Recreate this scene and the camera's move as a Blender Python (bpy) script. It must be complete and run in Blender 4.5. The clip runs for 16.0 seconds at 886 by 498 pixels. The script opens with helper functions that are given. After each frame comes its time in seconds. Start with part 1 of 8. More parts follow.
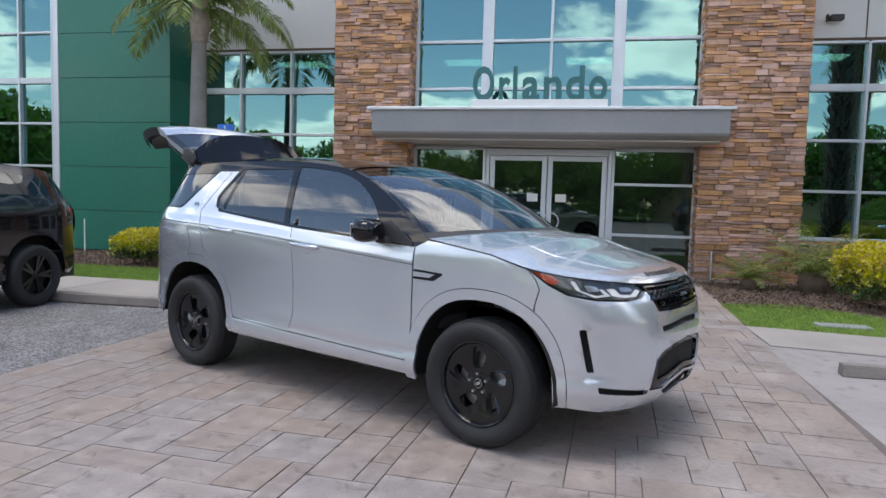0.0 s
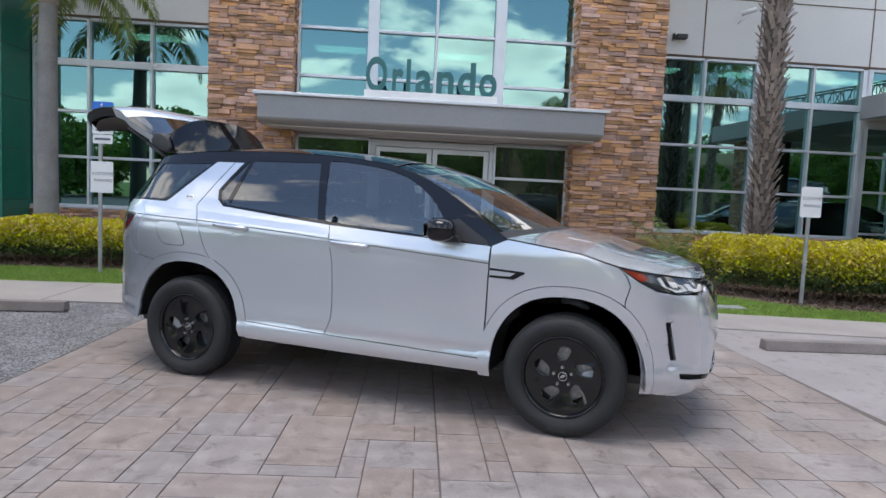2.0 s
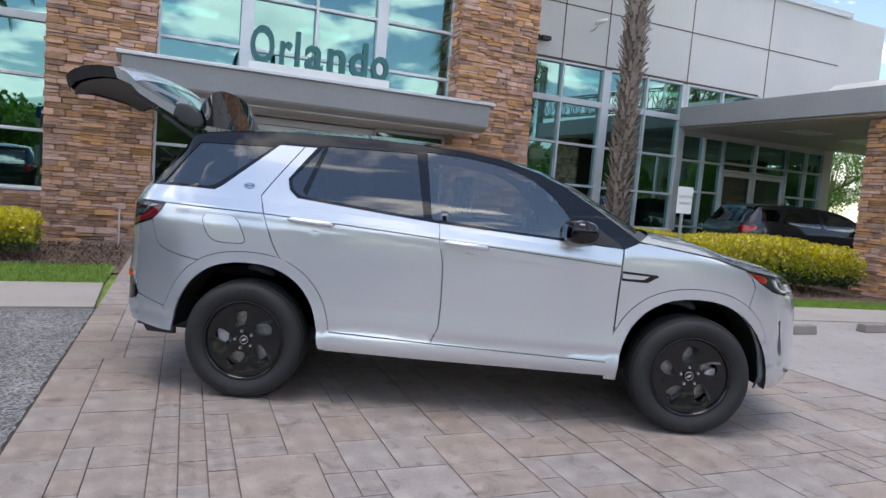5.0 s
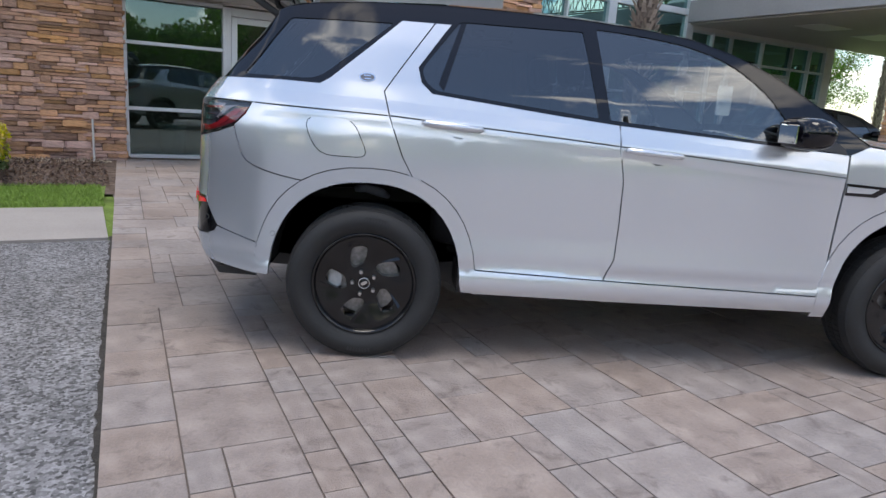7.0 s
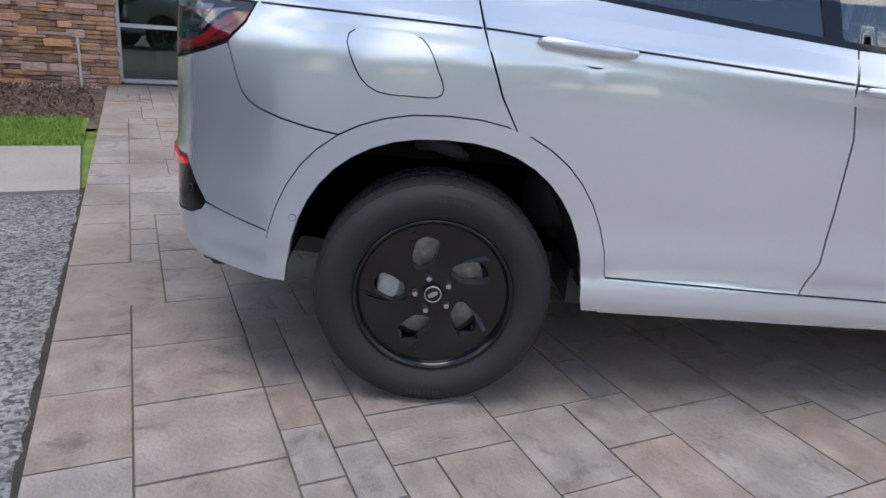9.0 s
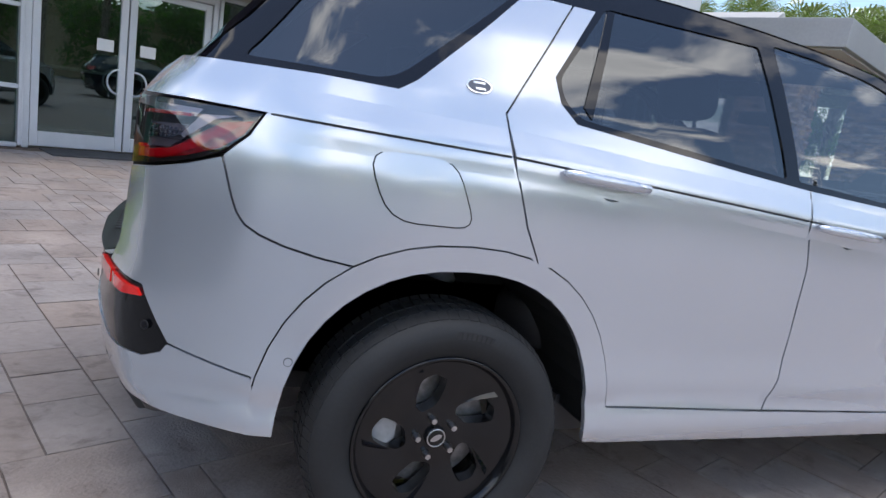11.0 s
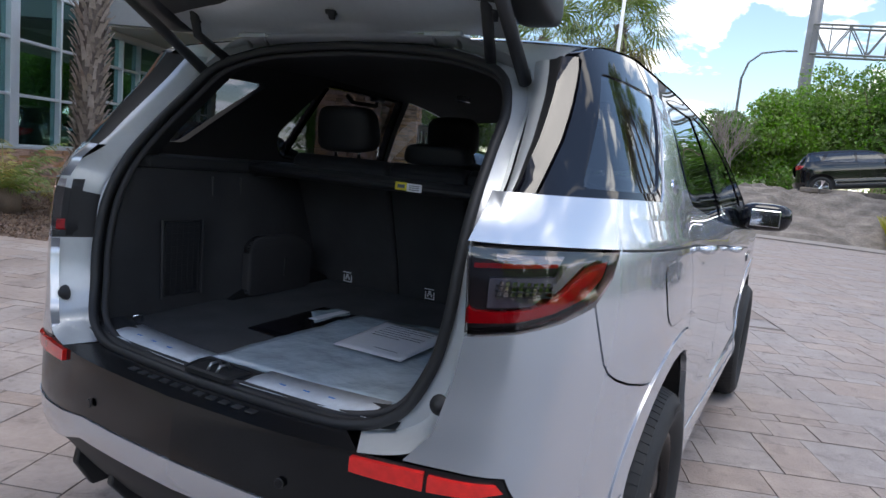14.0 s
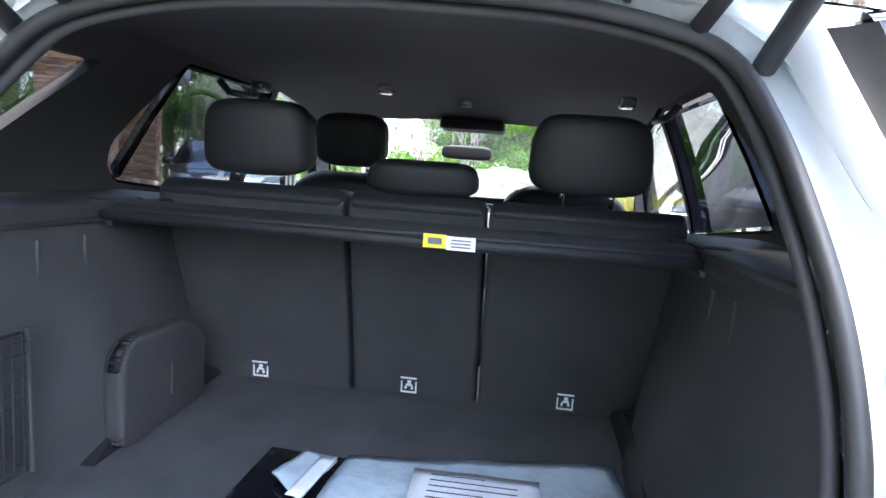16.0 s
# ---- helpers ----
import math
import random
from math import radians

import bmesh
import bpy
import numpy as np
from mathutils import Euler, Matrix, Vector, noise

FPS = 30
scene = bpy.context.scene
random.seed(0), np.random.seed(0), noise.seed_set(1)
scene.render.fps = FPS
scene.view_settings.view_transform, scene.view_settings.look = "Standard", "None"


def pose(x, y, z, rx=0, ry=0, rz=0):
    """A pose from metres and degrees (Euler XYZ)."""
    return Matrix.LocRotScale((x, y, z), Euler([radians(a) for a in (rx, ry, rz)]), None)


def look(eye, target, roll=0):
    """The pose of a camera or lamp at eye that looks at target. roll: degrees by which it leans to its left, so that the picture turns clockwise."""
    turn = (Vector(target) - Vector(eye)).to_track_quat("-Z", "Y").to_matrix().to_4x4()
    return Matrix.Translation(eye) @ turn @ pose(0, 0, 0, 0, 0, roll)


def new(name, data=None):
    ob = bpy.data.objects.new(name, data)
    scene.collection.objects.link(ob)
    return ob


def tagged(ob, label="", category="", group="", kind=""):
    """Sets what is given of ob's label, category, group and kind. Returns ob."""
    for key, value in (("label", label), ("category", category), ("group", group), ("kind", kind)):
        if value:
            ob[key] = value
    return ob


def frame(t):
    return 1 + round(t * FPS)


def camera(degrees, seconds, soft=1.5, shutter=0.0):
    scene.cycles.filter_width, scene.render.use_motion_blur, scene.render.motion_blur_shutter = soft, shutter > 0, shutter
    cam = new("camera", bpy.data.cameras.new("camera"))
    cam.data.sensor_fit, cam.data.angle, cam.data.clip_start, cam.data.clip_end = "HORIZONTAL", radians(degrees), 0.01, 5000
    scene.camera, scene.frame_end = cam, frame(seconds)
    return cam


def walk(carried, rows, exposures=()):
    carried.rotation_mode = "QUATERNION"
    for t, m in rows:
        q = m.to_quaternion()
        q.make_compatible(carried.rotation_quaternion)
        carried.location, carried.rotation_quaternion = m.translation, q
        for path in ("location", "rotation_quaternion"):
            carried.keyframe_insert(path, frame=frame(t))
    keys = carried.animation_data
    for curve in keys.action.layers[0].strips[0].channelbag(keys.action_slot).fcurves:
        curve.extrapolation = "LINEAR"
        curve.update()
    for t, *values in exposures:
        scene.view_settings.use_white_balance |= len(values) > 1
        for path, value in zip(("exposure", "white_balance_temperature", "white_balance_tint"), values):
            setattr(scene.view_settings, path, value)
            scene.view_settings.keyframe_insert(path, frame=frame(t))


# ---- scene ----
cam = camera(67.9, 16.0)
METRES, EYE, TILT, LEAN, TURN = 10.33, 1.39, -1.3, 0.8, 36.1
ROWS = [
    (0.0, 0.0, 0.0, 0.0, 0.13, -2.94, -2.45),
    (0.5, -0.0415, -0.0011, -0.0015, -4.17, -3.04, -2.7),
    (1.0, -0.0785, -0.0073, -0.0003, -8.96, -3.15, -2.84),
    (1.5, -0.1146, -0.0021, -0.0009, -13.01, -3.21, -3.04),
    (2.0, -0.1539, 0.0195, -0.0007, -16.45, -3.19, -3.0),
    (2.5, -0.188, 0.027, -0.0001, -21.33, -2.87, -3.18),
    (3.0, -0.2204, 0.0404, -0.0011, -23.94, -2.85, -3.3),
    (5.5, -0.3455, 0.1616, -0.0065, -37.72, -4.29, -4.15),
    (6.0, -0.3502, 0.2015, -0.0109, -38.7, -7.27, -3.52),
    (6.5, -0.3531, 0.2353, -0.0138, -39.62, -8.68, -3.61),
    (7.0, -0.3554, 0.2688, -0.0154, -39.91, -11.05, -3.72),
    (7.5, -0.3376, 0.3049, -0.0181, -39.59, -12.57, -3.78),
    (8.0, -0.3249, 0.3336, -0.0209, -38.25, -15.02, -4.16),
    (10.5, -0.317, 0.4123, -0.018, -47.77, -17.32, -6.6),
    (11.0, -0.3333, 0.4302, -0.0124, -56.35, -9.68, -8.2),
    (11.5, -0.3494, 0.4579, -0.0073, -62.44, -7.96, -8.2),
    (12.0, -0.3718, 0.4812, -0.0035, -68.83, -6.65, -6.2),
    (12.5, -0.3788, 0.51, -0.0032, -77.26, -7.07, -4.82),
    (13.0, -0.3752, 0.5424, -0.0001, -85.49, -7.28, -4.37),
    (13.5, -0.3766, 0.5717, 0.0007, -90.61, -6.96, -5.06),
    (14.0, -0.3591, 0.5968, 0.0007, -96.85, -6.83, -4.24),
    (14.5, -0.337, 0.6163, 0.0033, -103.54, -6.54, -4.32),
    (15.0, -0.3154, 0.6346, 0.0055, -111.5, -6.18, -3.92),
    (15.5, -0.2885, 0.6406, 0.0044, -116.57, -6.23, -3.43),
    (16.0, -0.2618, 0.6398, 0.0071, -118.97, -6.68, -2.54),
]
walk(cam, [(t, pose(3.351, -3.993, EYE, TILT, LEAN, TURN) @ pose(METRES * x, METRES * y, METRES * z, 90 + pitch, roll, yaw)) for t, x, y, z, yaw, pitch, roll in ROWS],
     [(0.0, 0.65, 7150, 10), (6.0, 0.68, 7150, 10), (8.0, 0.68, 7150, 10), (10.5, 0.7, 6850, 10), (12.5, 0.78, 6850, 10), (13.5, 0.62, 6850, 10), (14.0, 0.66, 6850, 10), (15.0, 1.3, 6850, 10), (15.5, 2.0, 6850, 10), (16.0, 3.7, 6850, 10)])

# ---- sky and sun ----
world = bpy.data.worlds.new("sky")
scene.world = world
world.use_nodes = True
SUN_ELEV, SUN_AZ = 80.0, 215.0      # degrees; azimuth of the sun counted from +y to +x


def build_sky():
    nt = world.node_tree
    nt.nodes.clear()
    N, L = nt.nodes.new, nt.links.new
    out, bg = N("ShaderNodeOutputWorld"), N("ShaderNodeBackground")
    sky = N("ShaderNodeTexSky")
    sky.sky_type, sky.sun_disc = "NISHITA", False
    sky.sun_elevation, sky.sun_rotation = radians(SUN_ELEV), radians(SUN_AZ)
    sky.air_density, sky.dust_density, sky.ozone_density = 1.0, 0.4, 2.0
    tc, sep, comb = N("ShaderNodeTexCoord"), N("ShaderNodeSeparateXYZ"), N("ShaderNodeCombineXYZ")
    L(tc.outputs["Generated"], sep.inputs[0])
    add = N("ShaderNodeMath"); add.operation = "MAXIMUM"; add.inputs[1].default_value = 0.0
    L(sep.outputs["Z"], add.inputs[0])
    add2 = N("ShaderNodeMath"); add2.operation = "ADD"; add2.inputs[1].default_value = 0.22
    L(add.outputs[0], add2.inputs[0])
    for ax in ("X", "Y"):
        dv = N("ShaderNodeMath"); dv.operation = "DIVIDE"
        L(sep.outputs[ax], dv.inputs[0]); L(add2.outputs[0], dv.inputs[1])
        L(dv.outputs[0], comb.inputs[ax])
    n1 = N("ShaderNodeTexNoise")
    n1.inputs["Scale"].default_value, n1.inputs["Detail"].default_value, n1.inputs["Roughness"].default_value = 1.9, 10, 0.56
    n1.inputs["Distortion"].default_value = 0.25
    off = N("ShaderNodeVectorMath"); off.operation = "ADD"; off.inputs[1].default_value = (1.3, 9.6, 0)
    L(comb.outputs[0], off.inputs[0]); L(off.outputs[0], n1.inputs["Vector"])
    ramp = N("ShaderNodeValToRGB")
    ramp.color_ramp.elements[0].position, ramp.color_ramp.elements[1].position = 0.482, 0.556
    thin = N("ShaderNodeMath"); thin.operation, thin.inputs[1].default_value = "MULTIPLY_ADD", -0.085
    L(add.outputs[0], thin.inputs[0]); L(n1.outputs["Fac"], thin.inputs[2])
    L(thin.outputs[0], ramp.inputs[0])
    # thick parts of a cloud are greyer than its rim
    shade = N("ShaderNodeValToRGB")
    shade.color_ramp.elements[0].position, shade.color_ramp.elements[1].position = 0.53, 0.72
    shade.color_ramp.elements[0].color, shade.color_ramp.elements[1].color = (11.5, 11.5, 11.8, 1), (6.0, 6.3, 6.9, 1)
    L(thin.outputs[0], shade.inputs[0])
    mix = N("ShaderNodeMix"); mix.data_type = "RGBA"
    L(ramp.outputs[0], mix.inputs["Factor"]); L(sky.outputs[0], mix.inputs["A"]); L(shade.outputs[0], mix.inputs["B"])
    L(mix.outputs["Result"], bg.inputs["Color"])
    bg.inputs["Strength"].default_value = 0.165
    L(bg.outputs[0], out.inputs[0])


build_sky()
sun = new("sun", bpy.data.lights.new("sun", "SUN"))
sun.data.energy, sun.data.angle, sun.data.color = 1.2, radians(30), (1.0, 0.985, 0.965)
sun.matrix_world = look((0, 0, 20), Vector((0, 0, 20)) - Vector((math.sin(radians(SUN_AZ)) * math.cos(radians(SUN_ELEV)), math.cos(radians(SUN_AZ)) * math.cos(radians(SUN_ELEV)), math.sin(radians(SUN_ELEV)))))

# ---- materials ----
def mat(name, color, rough=0.6, metal=0.0, var=0.0, scale=6.0, fine=60.0, bump=0.0, rnd=0.0, rnd_hue=0.0, spec=0.5, coat=0.0, island=False, dist=0.004, rough_var=0.0, color2=None, stain=0.0, speckle=0.0, leaf=0.0):
    """A surface with variation at two scales, fine relief and, for pieces, a shift of tone from piece to piece."""
    m = bpy.data.materials.new(name)
    m.use_nodes = True
    nt = m.node_tree
    N, L = nt.nodes.new, nt.links.new
    b = nt.nodes["Principled BSDF"]
    b.inputs["Roughness"].default_value, b.inputs["Metallic"].default_value = rough, metal
    b.inputs["Specular IOR Level"].default_value = spec
    b.inputs["Coat Weight"].default_value = coat
    b.inputs["Coat Roughness"].default_value = 0.0
    b.inputs["Base Color"].default_value = (*color, 1)
    if not (var or bump or rnd or rough_var or color2):
        return m
    tc = N("ShaderNodeTexCoord")
    big, small = N("ShaderNodeTexNoise"), N("ShaderNodeTexNoise")
    for n, s, d in ((big, scale, 4), (small, fine, 6)):
        n.inputs["Scale"].default_value, n.inputs["Detail"].default_value = s, d
        L(tc.outputs["Object"], n.inputs["Vector"])
    src = None
    if color2:
        mx = N("ShaderNodeMix"); mx.data_type = "RGBA"
        rp = N("ShaderNodeValToRGB")
        rp.color_ramp.elements[0].position, rp.color_ramp.elements[1].position = 0.38, 0.66
        L(big.outputs["Fac"], rp.inputs[0]); L(rp.outputs[0], mx.inputs["Factor"])
        mx.inputs["A"].default_value, mx.inputs["B"].default_value = (*color, 1), (*color2, 1)
        src = mx.outputs["Result"]
    hsv = N("ShaderNodeHueSaturation")
    if src:
        L(src, hsv.inputs["Color"])
    else:
        hsv.inputs["Color"].default_value = (*color, 1)
    total = N("ShaderNodeMath"); total.operation = "ADD"; total.inputs[1].default_value = 1.0
    last = None
    for n, w in ((big, var * 1.2), (small, var * 0.9)):
        mr = N("ShaderNodeMapRange")
        mr.inputs["From Min"].default_value, mr.inputs["From Max"].default_value = 0.25, 0.75
        mr.inputs["To Min"].default_value, mr.inputs["To Max"].default_value = -w, w
        L(n.outputs["Fac"], mr.inputs["Value"])
        if last is None:
            last = mr.outputs[0]
        else:
            s = N("ShaderNodeMath"); s.operation = "ADD"
            L(last, s.inputs[0]); L(mr.outputs[0], s.inputs[1]); last = s.outputs[0]
    if rnd or rnd_hue:
        if island:
            r = N("ShaderNodeNewGeometry").outputs["Random Per Island"]
        else:
            r = N("ShaderNodeObjectInfo").outputs["Random"]
        mr = N("ShaderNodeMapRange")
        mr.inputs["To Min"].default_value, mr.inputs["To Max"].default_value = -rnd, rnd
        L(r, mr.inputs["Value"])
        s = N("ShaderNodeMath"); s.operation = "ADD"
        L(last, s.inputs[0]); L(mr.outputs[0], s.inputs[1]); last = s.outputs[0]
        if rnd_hue:
            wn = N("ShaderNodeTexWhiteNoise"); wn.noise_dimensions = "1D"
            L(r, wn.inputs["W"])
            mh = N("ShaderNodeMapRange")
            mh.inputs["To Min"].default_value, mh.inputs["To Max"].default_value = 0.5 - rnd_hue, 0.5 + rnd_hue
            L(wn.outputs["Value"], mh.inputs["Value"]); L(mh.outputs[0], hsv.inputs["Hue"])
            ms = N("ShaderNodeMapRange")
            ms.inputs["To Min"].default_value, ms.inputs["To Max"].default_value = 0.7, 1.25
            L(wn.outputs["Value"], ms.inputs["Value"]); L(ms.outputs[0], hsv.inputs["Saturation"])
    L(last, total.inputs[0]); L(total.outputs[0], hsv.inputs["Value"])
    L(hsv.outputs["Color"], b.inputs["Base Color"])
    if rough_var:
        mr = N("ShaderNodeMapRange")
        mr.inputs["From Min"].default_value, mr.inputs["From Max"].default_value = 0.3, 0.7
        mr.inputs["To Min"].default_value, mr.inputs["To Max"].default_value = max(rough - rough_var, 0.02), min(rough + rough_var, 1)
        L(big.outputs["Fac"], mr.inputs["Value"]); L(mr.outputs[0], b.inputs["Roughness"])
    if leaf:
        # light shines through thin leaves
        tl, mxl = N("ShaderNodeBsdfTranslucent"), N("ShaderNodeMixShader")
        mxl.inputs[0].default_value = leaf
        L(hsv.outputs["Color"], tl.inputs["Color"]); L(b.outputs[0], mxl.inputs[1]); L(tl.outputs[0], mxl.inputs[2])
        L(mxl.outputs[0], nt.nodes["Material Output"].inputs["Surface"])
    if stain:
        # worn and dirty spots of irregular outline
        sn, sr, sm = N("ShaderNodeTexNoise"), N("ShaderNodeValToRGB"), N("ShaderNodeMix")
        sn.inputs["Scale"].default_value, sn.inputs["Detail"].default_value, sn.inputs["Roughness"].default_value, sn.inputs["Distortion"].default_value = 7.0, 8, 0.68, 0.6
        tw = N("ShaderNodeNewGeometry")
        L(tw.outputs["Position"], sn.inputs["Vector"])
        sr.color_ramp.elements[0].position, sr.color_ramp.elements[1].position = 0.54, 0.68
        L(sn.outputs["Fac"], sr.inputs[0])
        wt = N("ShaderNodeMath"); wt.operation, wt.inputs[1].default_value = "MULTIPLY", stain
        L(sr.outputs[0], wt.inputs[0]); L(wt.outputs[0], sm.inputs["Factor"])
        sm.data_type = "RGBA"
        sm.inputs["B"].default_value = (color[0] * .38, color[1] * .36, color[2] * .36, 1)
        L(hsv.outputs["Color"], sm.inputs["A"]); L(sm.outputs["Result"], b.inputs["Base Color"])
    if speckle:
        # chips of stone in the binder
        vo, vr, vm = N("ShaderNodeTexVoronoi"), N("ShaderNodeValToRGB"), N("ShaderNodeMix")
        vo.inputs["Scale"].default_value = speckle
        L(tc.outputs["Object"], vo.inputs["Vector"])
        sv = N("ShaderNodeSeparateColor")
        L(vo.outputs["Color"], sv.inputs[0])
        vr.color_ramp.elements[0].color, vr.color_ramp.elements[1].color = (.35, .35, .35, 1), (2.0, 2.0, 2.05, 1)
        L(sv.outputs[0], vr.inputs[0])
        vm.data_type, vm.blend_type = "RGBA", "MULTIPLY"
        vm.inputs["Factor"].default_value = 1.0
        L(hsv.outputs["Color"], vm.inputs["A"]); L(vr.outputs[0], vm.inputs["B"]); L(vm.outputs["Result"], b.inputs["Base Color"])
    if bump:
        bp = N("ShaderNodeBump")
        bp.inputs["Strength"].default_value, bp.inputs["Distance"].default_value = bump, dist
        L(small.outputs["Fac"], bp.inputs["Height"]); L(bp.outputs[0], b.inputs["Normal"])
    return m


def glass(name, tint, mirror, mirror_tint, rough=0.0):
    """Tinted, coated pane: part mirror, part clear. Thin, so light goes straight through."""
    m = bpy.data.materials.new(name)
    m.use_nodes = True
    nt = m.node_tree
    nt.nodes.clear()
    N, L = nt.nodes.new, nt.links.new
    out, mx, gl, tr = N("ShaderNodeOutputMaterial"), N("ShaderNodeMixShader"), N("ShaderNodeBsdfGlossy"), N("ShaderNodeBsdfTransparent")
    gl.inputs["Roughness"].default_value, gl.inputs["Color"].default_value = rough, (*mirror_tint, 1)
    tr.inputs["Color"].default_value = (*tint, 1)
    # gloss grows towards grazing view, alike from both sides of the pane
    lw, pw, ad = N("ShaderNodeLayerWeight"), N("ShaderNodeMath"), N("ShaderNodeMath")
    lw.inputs["Blend"].default_value = 0.5
    pw.operation, pw.inputs[1].default_value = "POWER", 5.0
    ad.operation, ad.use_clamp, ad.inputs[1].default_value = "ADD", True, mirror + 0.04
    L(lw.outputs["Facing"], pw.inputs[0]); L(pw.outputs[0], ad.inputs[0]); L(ad.outputs[0], mx.inputs[0])
    L(tr.outputs[0], mx.inputs[1]); L(gl.outputs[0], mx.inputs[2]); L(mx.outputs[0], out.inputs[0])
    return m


def glow(name, color, strength):
    m = bpy.data.materials.new(name)
    m.use_nodes = True
    b = m.node_tree.nodes["Principled BSDF"]
    b.inputs["Emission Color"].default_value, b.inputs["Emission Strength"].default_value = (*color, 1), strength
    return m


M = dict(
    asphalt=mat("asphalt", (0.165, 0.16, 0.16), 0.95, var=0.20, scale=2.2, fine=120, bump=0.9, dist=0.006, speckle=72),
    lot=mat("worn concrete bay", (0.335, 0.302, 0.292), 0.9, stain=0.45, var=0.12, scale=0.9, fine=120, bump=0.5, dist=0.004),
    walk=mat("sidewalk concrete", (0.36, 0.325, 0.30), 0.85, var=0.10, scale=1.4, fine=70, bump=0.35),
    drive_joint=mat("drive joint", (0.275, 0.228, 0.205), 0.9, var=0.15, scale=2, fine=60, bump=0.3),
    joint=mat("paving joint", (0.165, 0.135, 0.122), 0.95, var=0.15, scale=2, fine=60, bump=0.4),
    stamp=mat("stamped concrete", (0.298, 0.244, 0.221), 0.62, var=0.10, scale=2.4, fine=26, bump=0.55, rnd=0.04, rnd_hue=0.005, dist=0.012, rough_var=0.16, color2=(0.345, 0.290, 0.264), stain=0.6),
    stamp_i=mat("stamped concrete far", (0.298, 0.244, 0.221), 0.62, var=0.10, scale=2.4, fine=26, bump=0.55, rnd=0.04, rnd_hue=0.005, island=True, dist=0.012, rough_var=0.16, color2=(0.345, 0.290, 0.264), stain=0.6),
    grass=mat("grass", (0.16, 0.24, 0.045), 0.9, var=0.3, scale=3, fine=90, bump=0.8, dist=0.02),
    lawn=mat("grass blades", (0.19, 0.30, 0.05), 0.8, var=0.2, rnd=0.25, island=True),
    mulch=mat("mulch", (0.13, 0.085, 0.062), 0.95, var=0.35, scale=8, fine=80, bump=1.0, dist=0.03, color2=(0.17, 0.125, 0.10)),
    stone=mat("ledgestone", (0.52, 0.30, 0.20), 0.85, var=0.22, scale=5, fine=45, bump=0.7, rnd=0.42, rnd_hue=0.014, dist=0.01),
    stone_i=mat("ledgestone joined", (0.52, 0.30, 0.20), 0.85, var=0.22, scale=5, fine=45, bump=0.7, rnd=0.42, rnd_hue=0.014, island=True, dist=0.01),
    mortar=mat("stone backing", (0.12, 0.08, 0.055), 0.95, var=0.2),
    dirt=mat("damp dirt", (0.045, 0.039, 0.034), 0.95, var=0.3, scale=14, fine=90, bump=0.8, dist=0.01),
    panel=mat("grey wall panel", (0.66, 0.65, 0.645), 0.55, var=0.04, scale=0.7, fine=30, bump=0.05),
    fascia=mat("grey painted fascia", (0.33, 0.335, 0.35), 0.45, var=0.06, scale=1, fine=20),
    soffit=mat("light soffit", (0.55, 0.53, 0.51), 0.7, var=0.04, scale=0.8),
    green=mat("green wall panel", (0.006, 0.155, 0.105), 0.38, var=0.08, scale=0.6, fine=8, coat=0.15),
    alu=mat("pale aluminium frame", (0.62, 0.65, 0.69), 0.38, metal=0.35, var=0.04, scale=3),
    pane=glass("teal coated glass", (0.15, 0.30, 0.29), 0.38, (0.38, 0.66, 0.66)),
    pane_d=glass("clear door glass", (0.36, 0.46, 0.45), 0.09, (0.75, 0.92, 0.92)),
    letter=mat("teal letter", (0.035, 0.16, 0.165), 0.5, var=0.04),
    white=mat("white painted metal", (0.80, 0.80, 0.79), 0.45, var=0.04, scale=3),
    room=mat("interior wall", (0.30, 0.31, 0.31), 0.8, var=0.06, scale=1),
    room_floor=mat("interior floor", (0.24, 0.24, 0.235), 0.3, var=0.05, scale=2),
)

# ---- building blocks ----
BLD = pose(0, 0, 0, 0, 0, 24.5)      # the building's own axes: u along its front, v into it


def finish(name, bm, material, parent=None, label="", smooth=False, matrix=None):
    me = bpy.data.meshes.new(name)
    bm.normal_update()
    bm.to_mesh(me)
    bm.free()
    if smooth:
        for p in me.polygons:
            p.use_smooth = True
    for m in (material if isinstance(material, (list, tuple)) else [material]):
        me.materials.append(m)
    ob = new(name, me)
    if parent is not None:
        ob.parent = parent
    if matrix is not None:
        ob.matrix_basis = matrix
    if label:
        ob["label"] = label
    return ob


def part(name, bm, material, parent, label="", smooth=False):
    return finish(name, bm, material, parent, label, smooth)


def holder(name, m=None, label="", category="", group="", kind=""):
    e = new(name)
    e.empty_display_size = 0.2
    if m is not None:
        e.matrix_basis = m
    return tagged(e, label, category, group, kind)


def add_box(bm, x0, x1, y0, y1, z0, z1, m=None):
    vs = [bm.verts.new(v) for v in ((x0, y0, z0), (x1, y0, z0), (x1, y1, z0), (x0, y1, z0), (x0, y0, z1), (x1, y0, z1), (x1, y1, z1), (x0, y1, z1))]
    if m is not None:
        for v in vs:
            v.co = m @ v.co
    for f in ((3, 2, 1, 0), (4, 5, 6, 7), (0, 1, 5, 4), (1, 2, 6, 5), (2, 3, 7, 6), (3, 0, 4, 7)):
        bm.faces.new([vs[i] for i in f])
    return vs


def box(x0, x1, y0, y1, z0, z1, bevel=0.0, seg=2, m=None):
    bm = bmesh.new()
    add_box(bm, x0, x1, y0, y1, z0, z1, m)
    if bevel:
        bmesh.ops.bevel(bm, geom=bm.edges[:], offset=bevel, segments=seg, affect="EDGES", profile=0.6)
    return bm


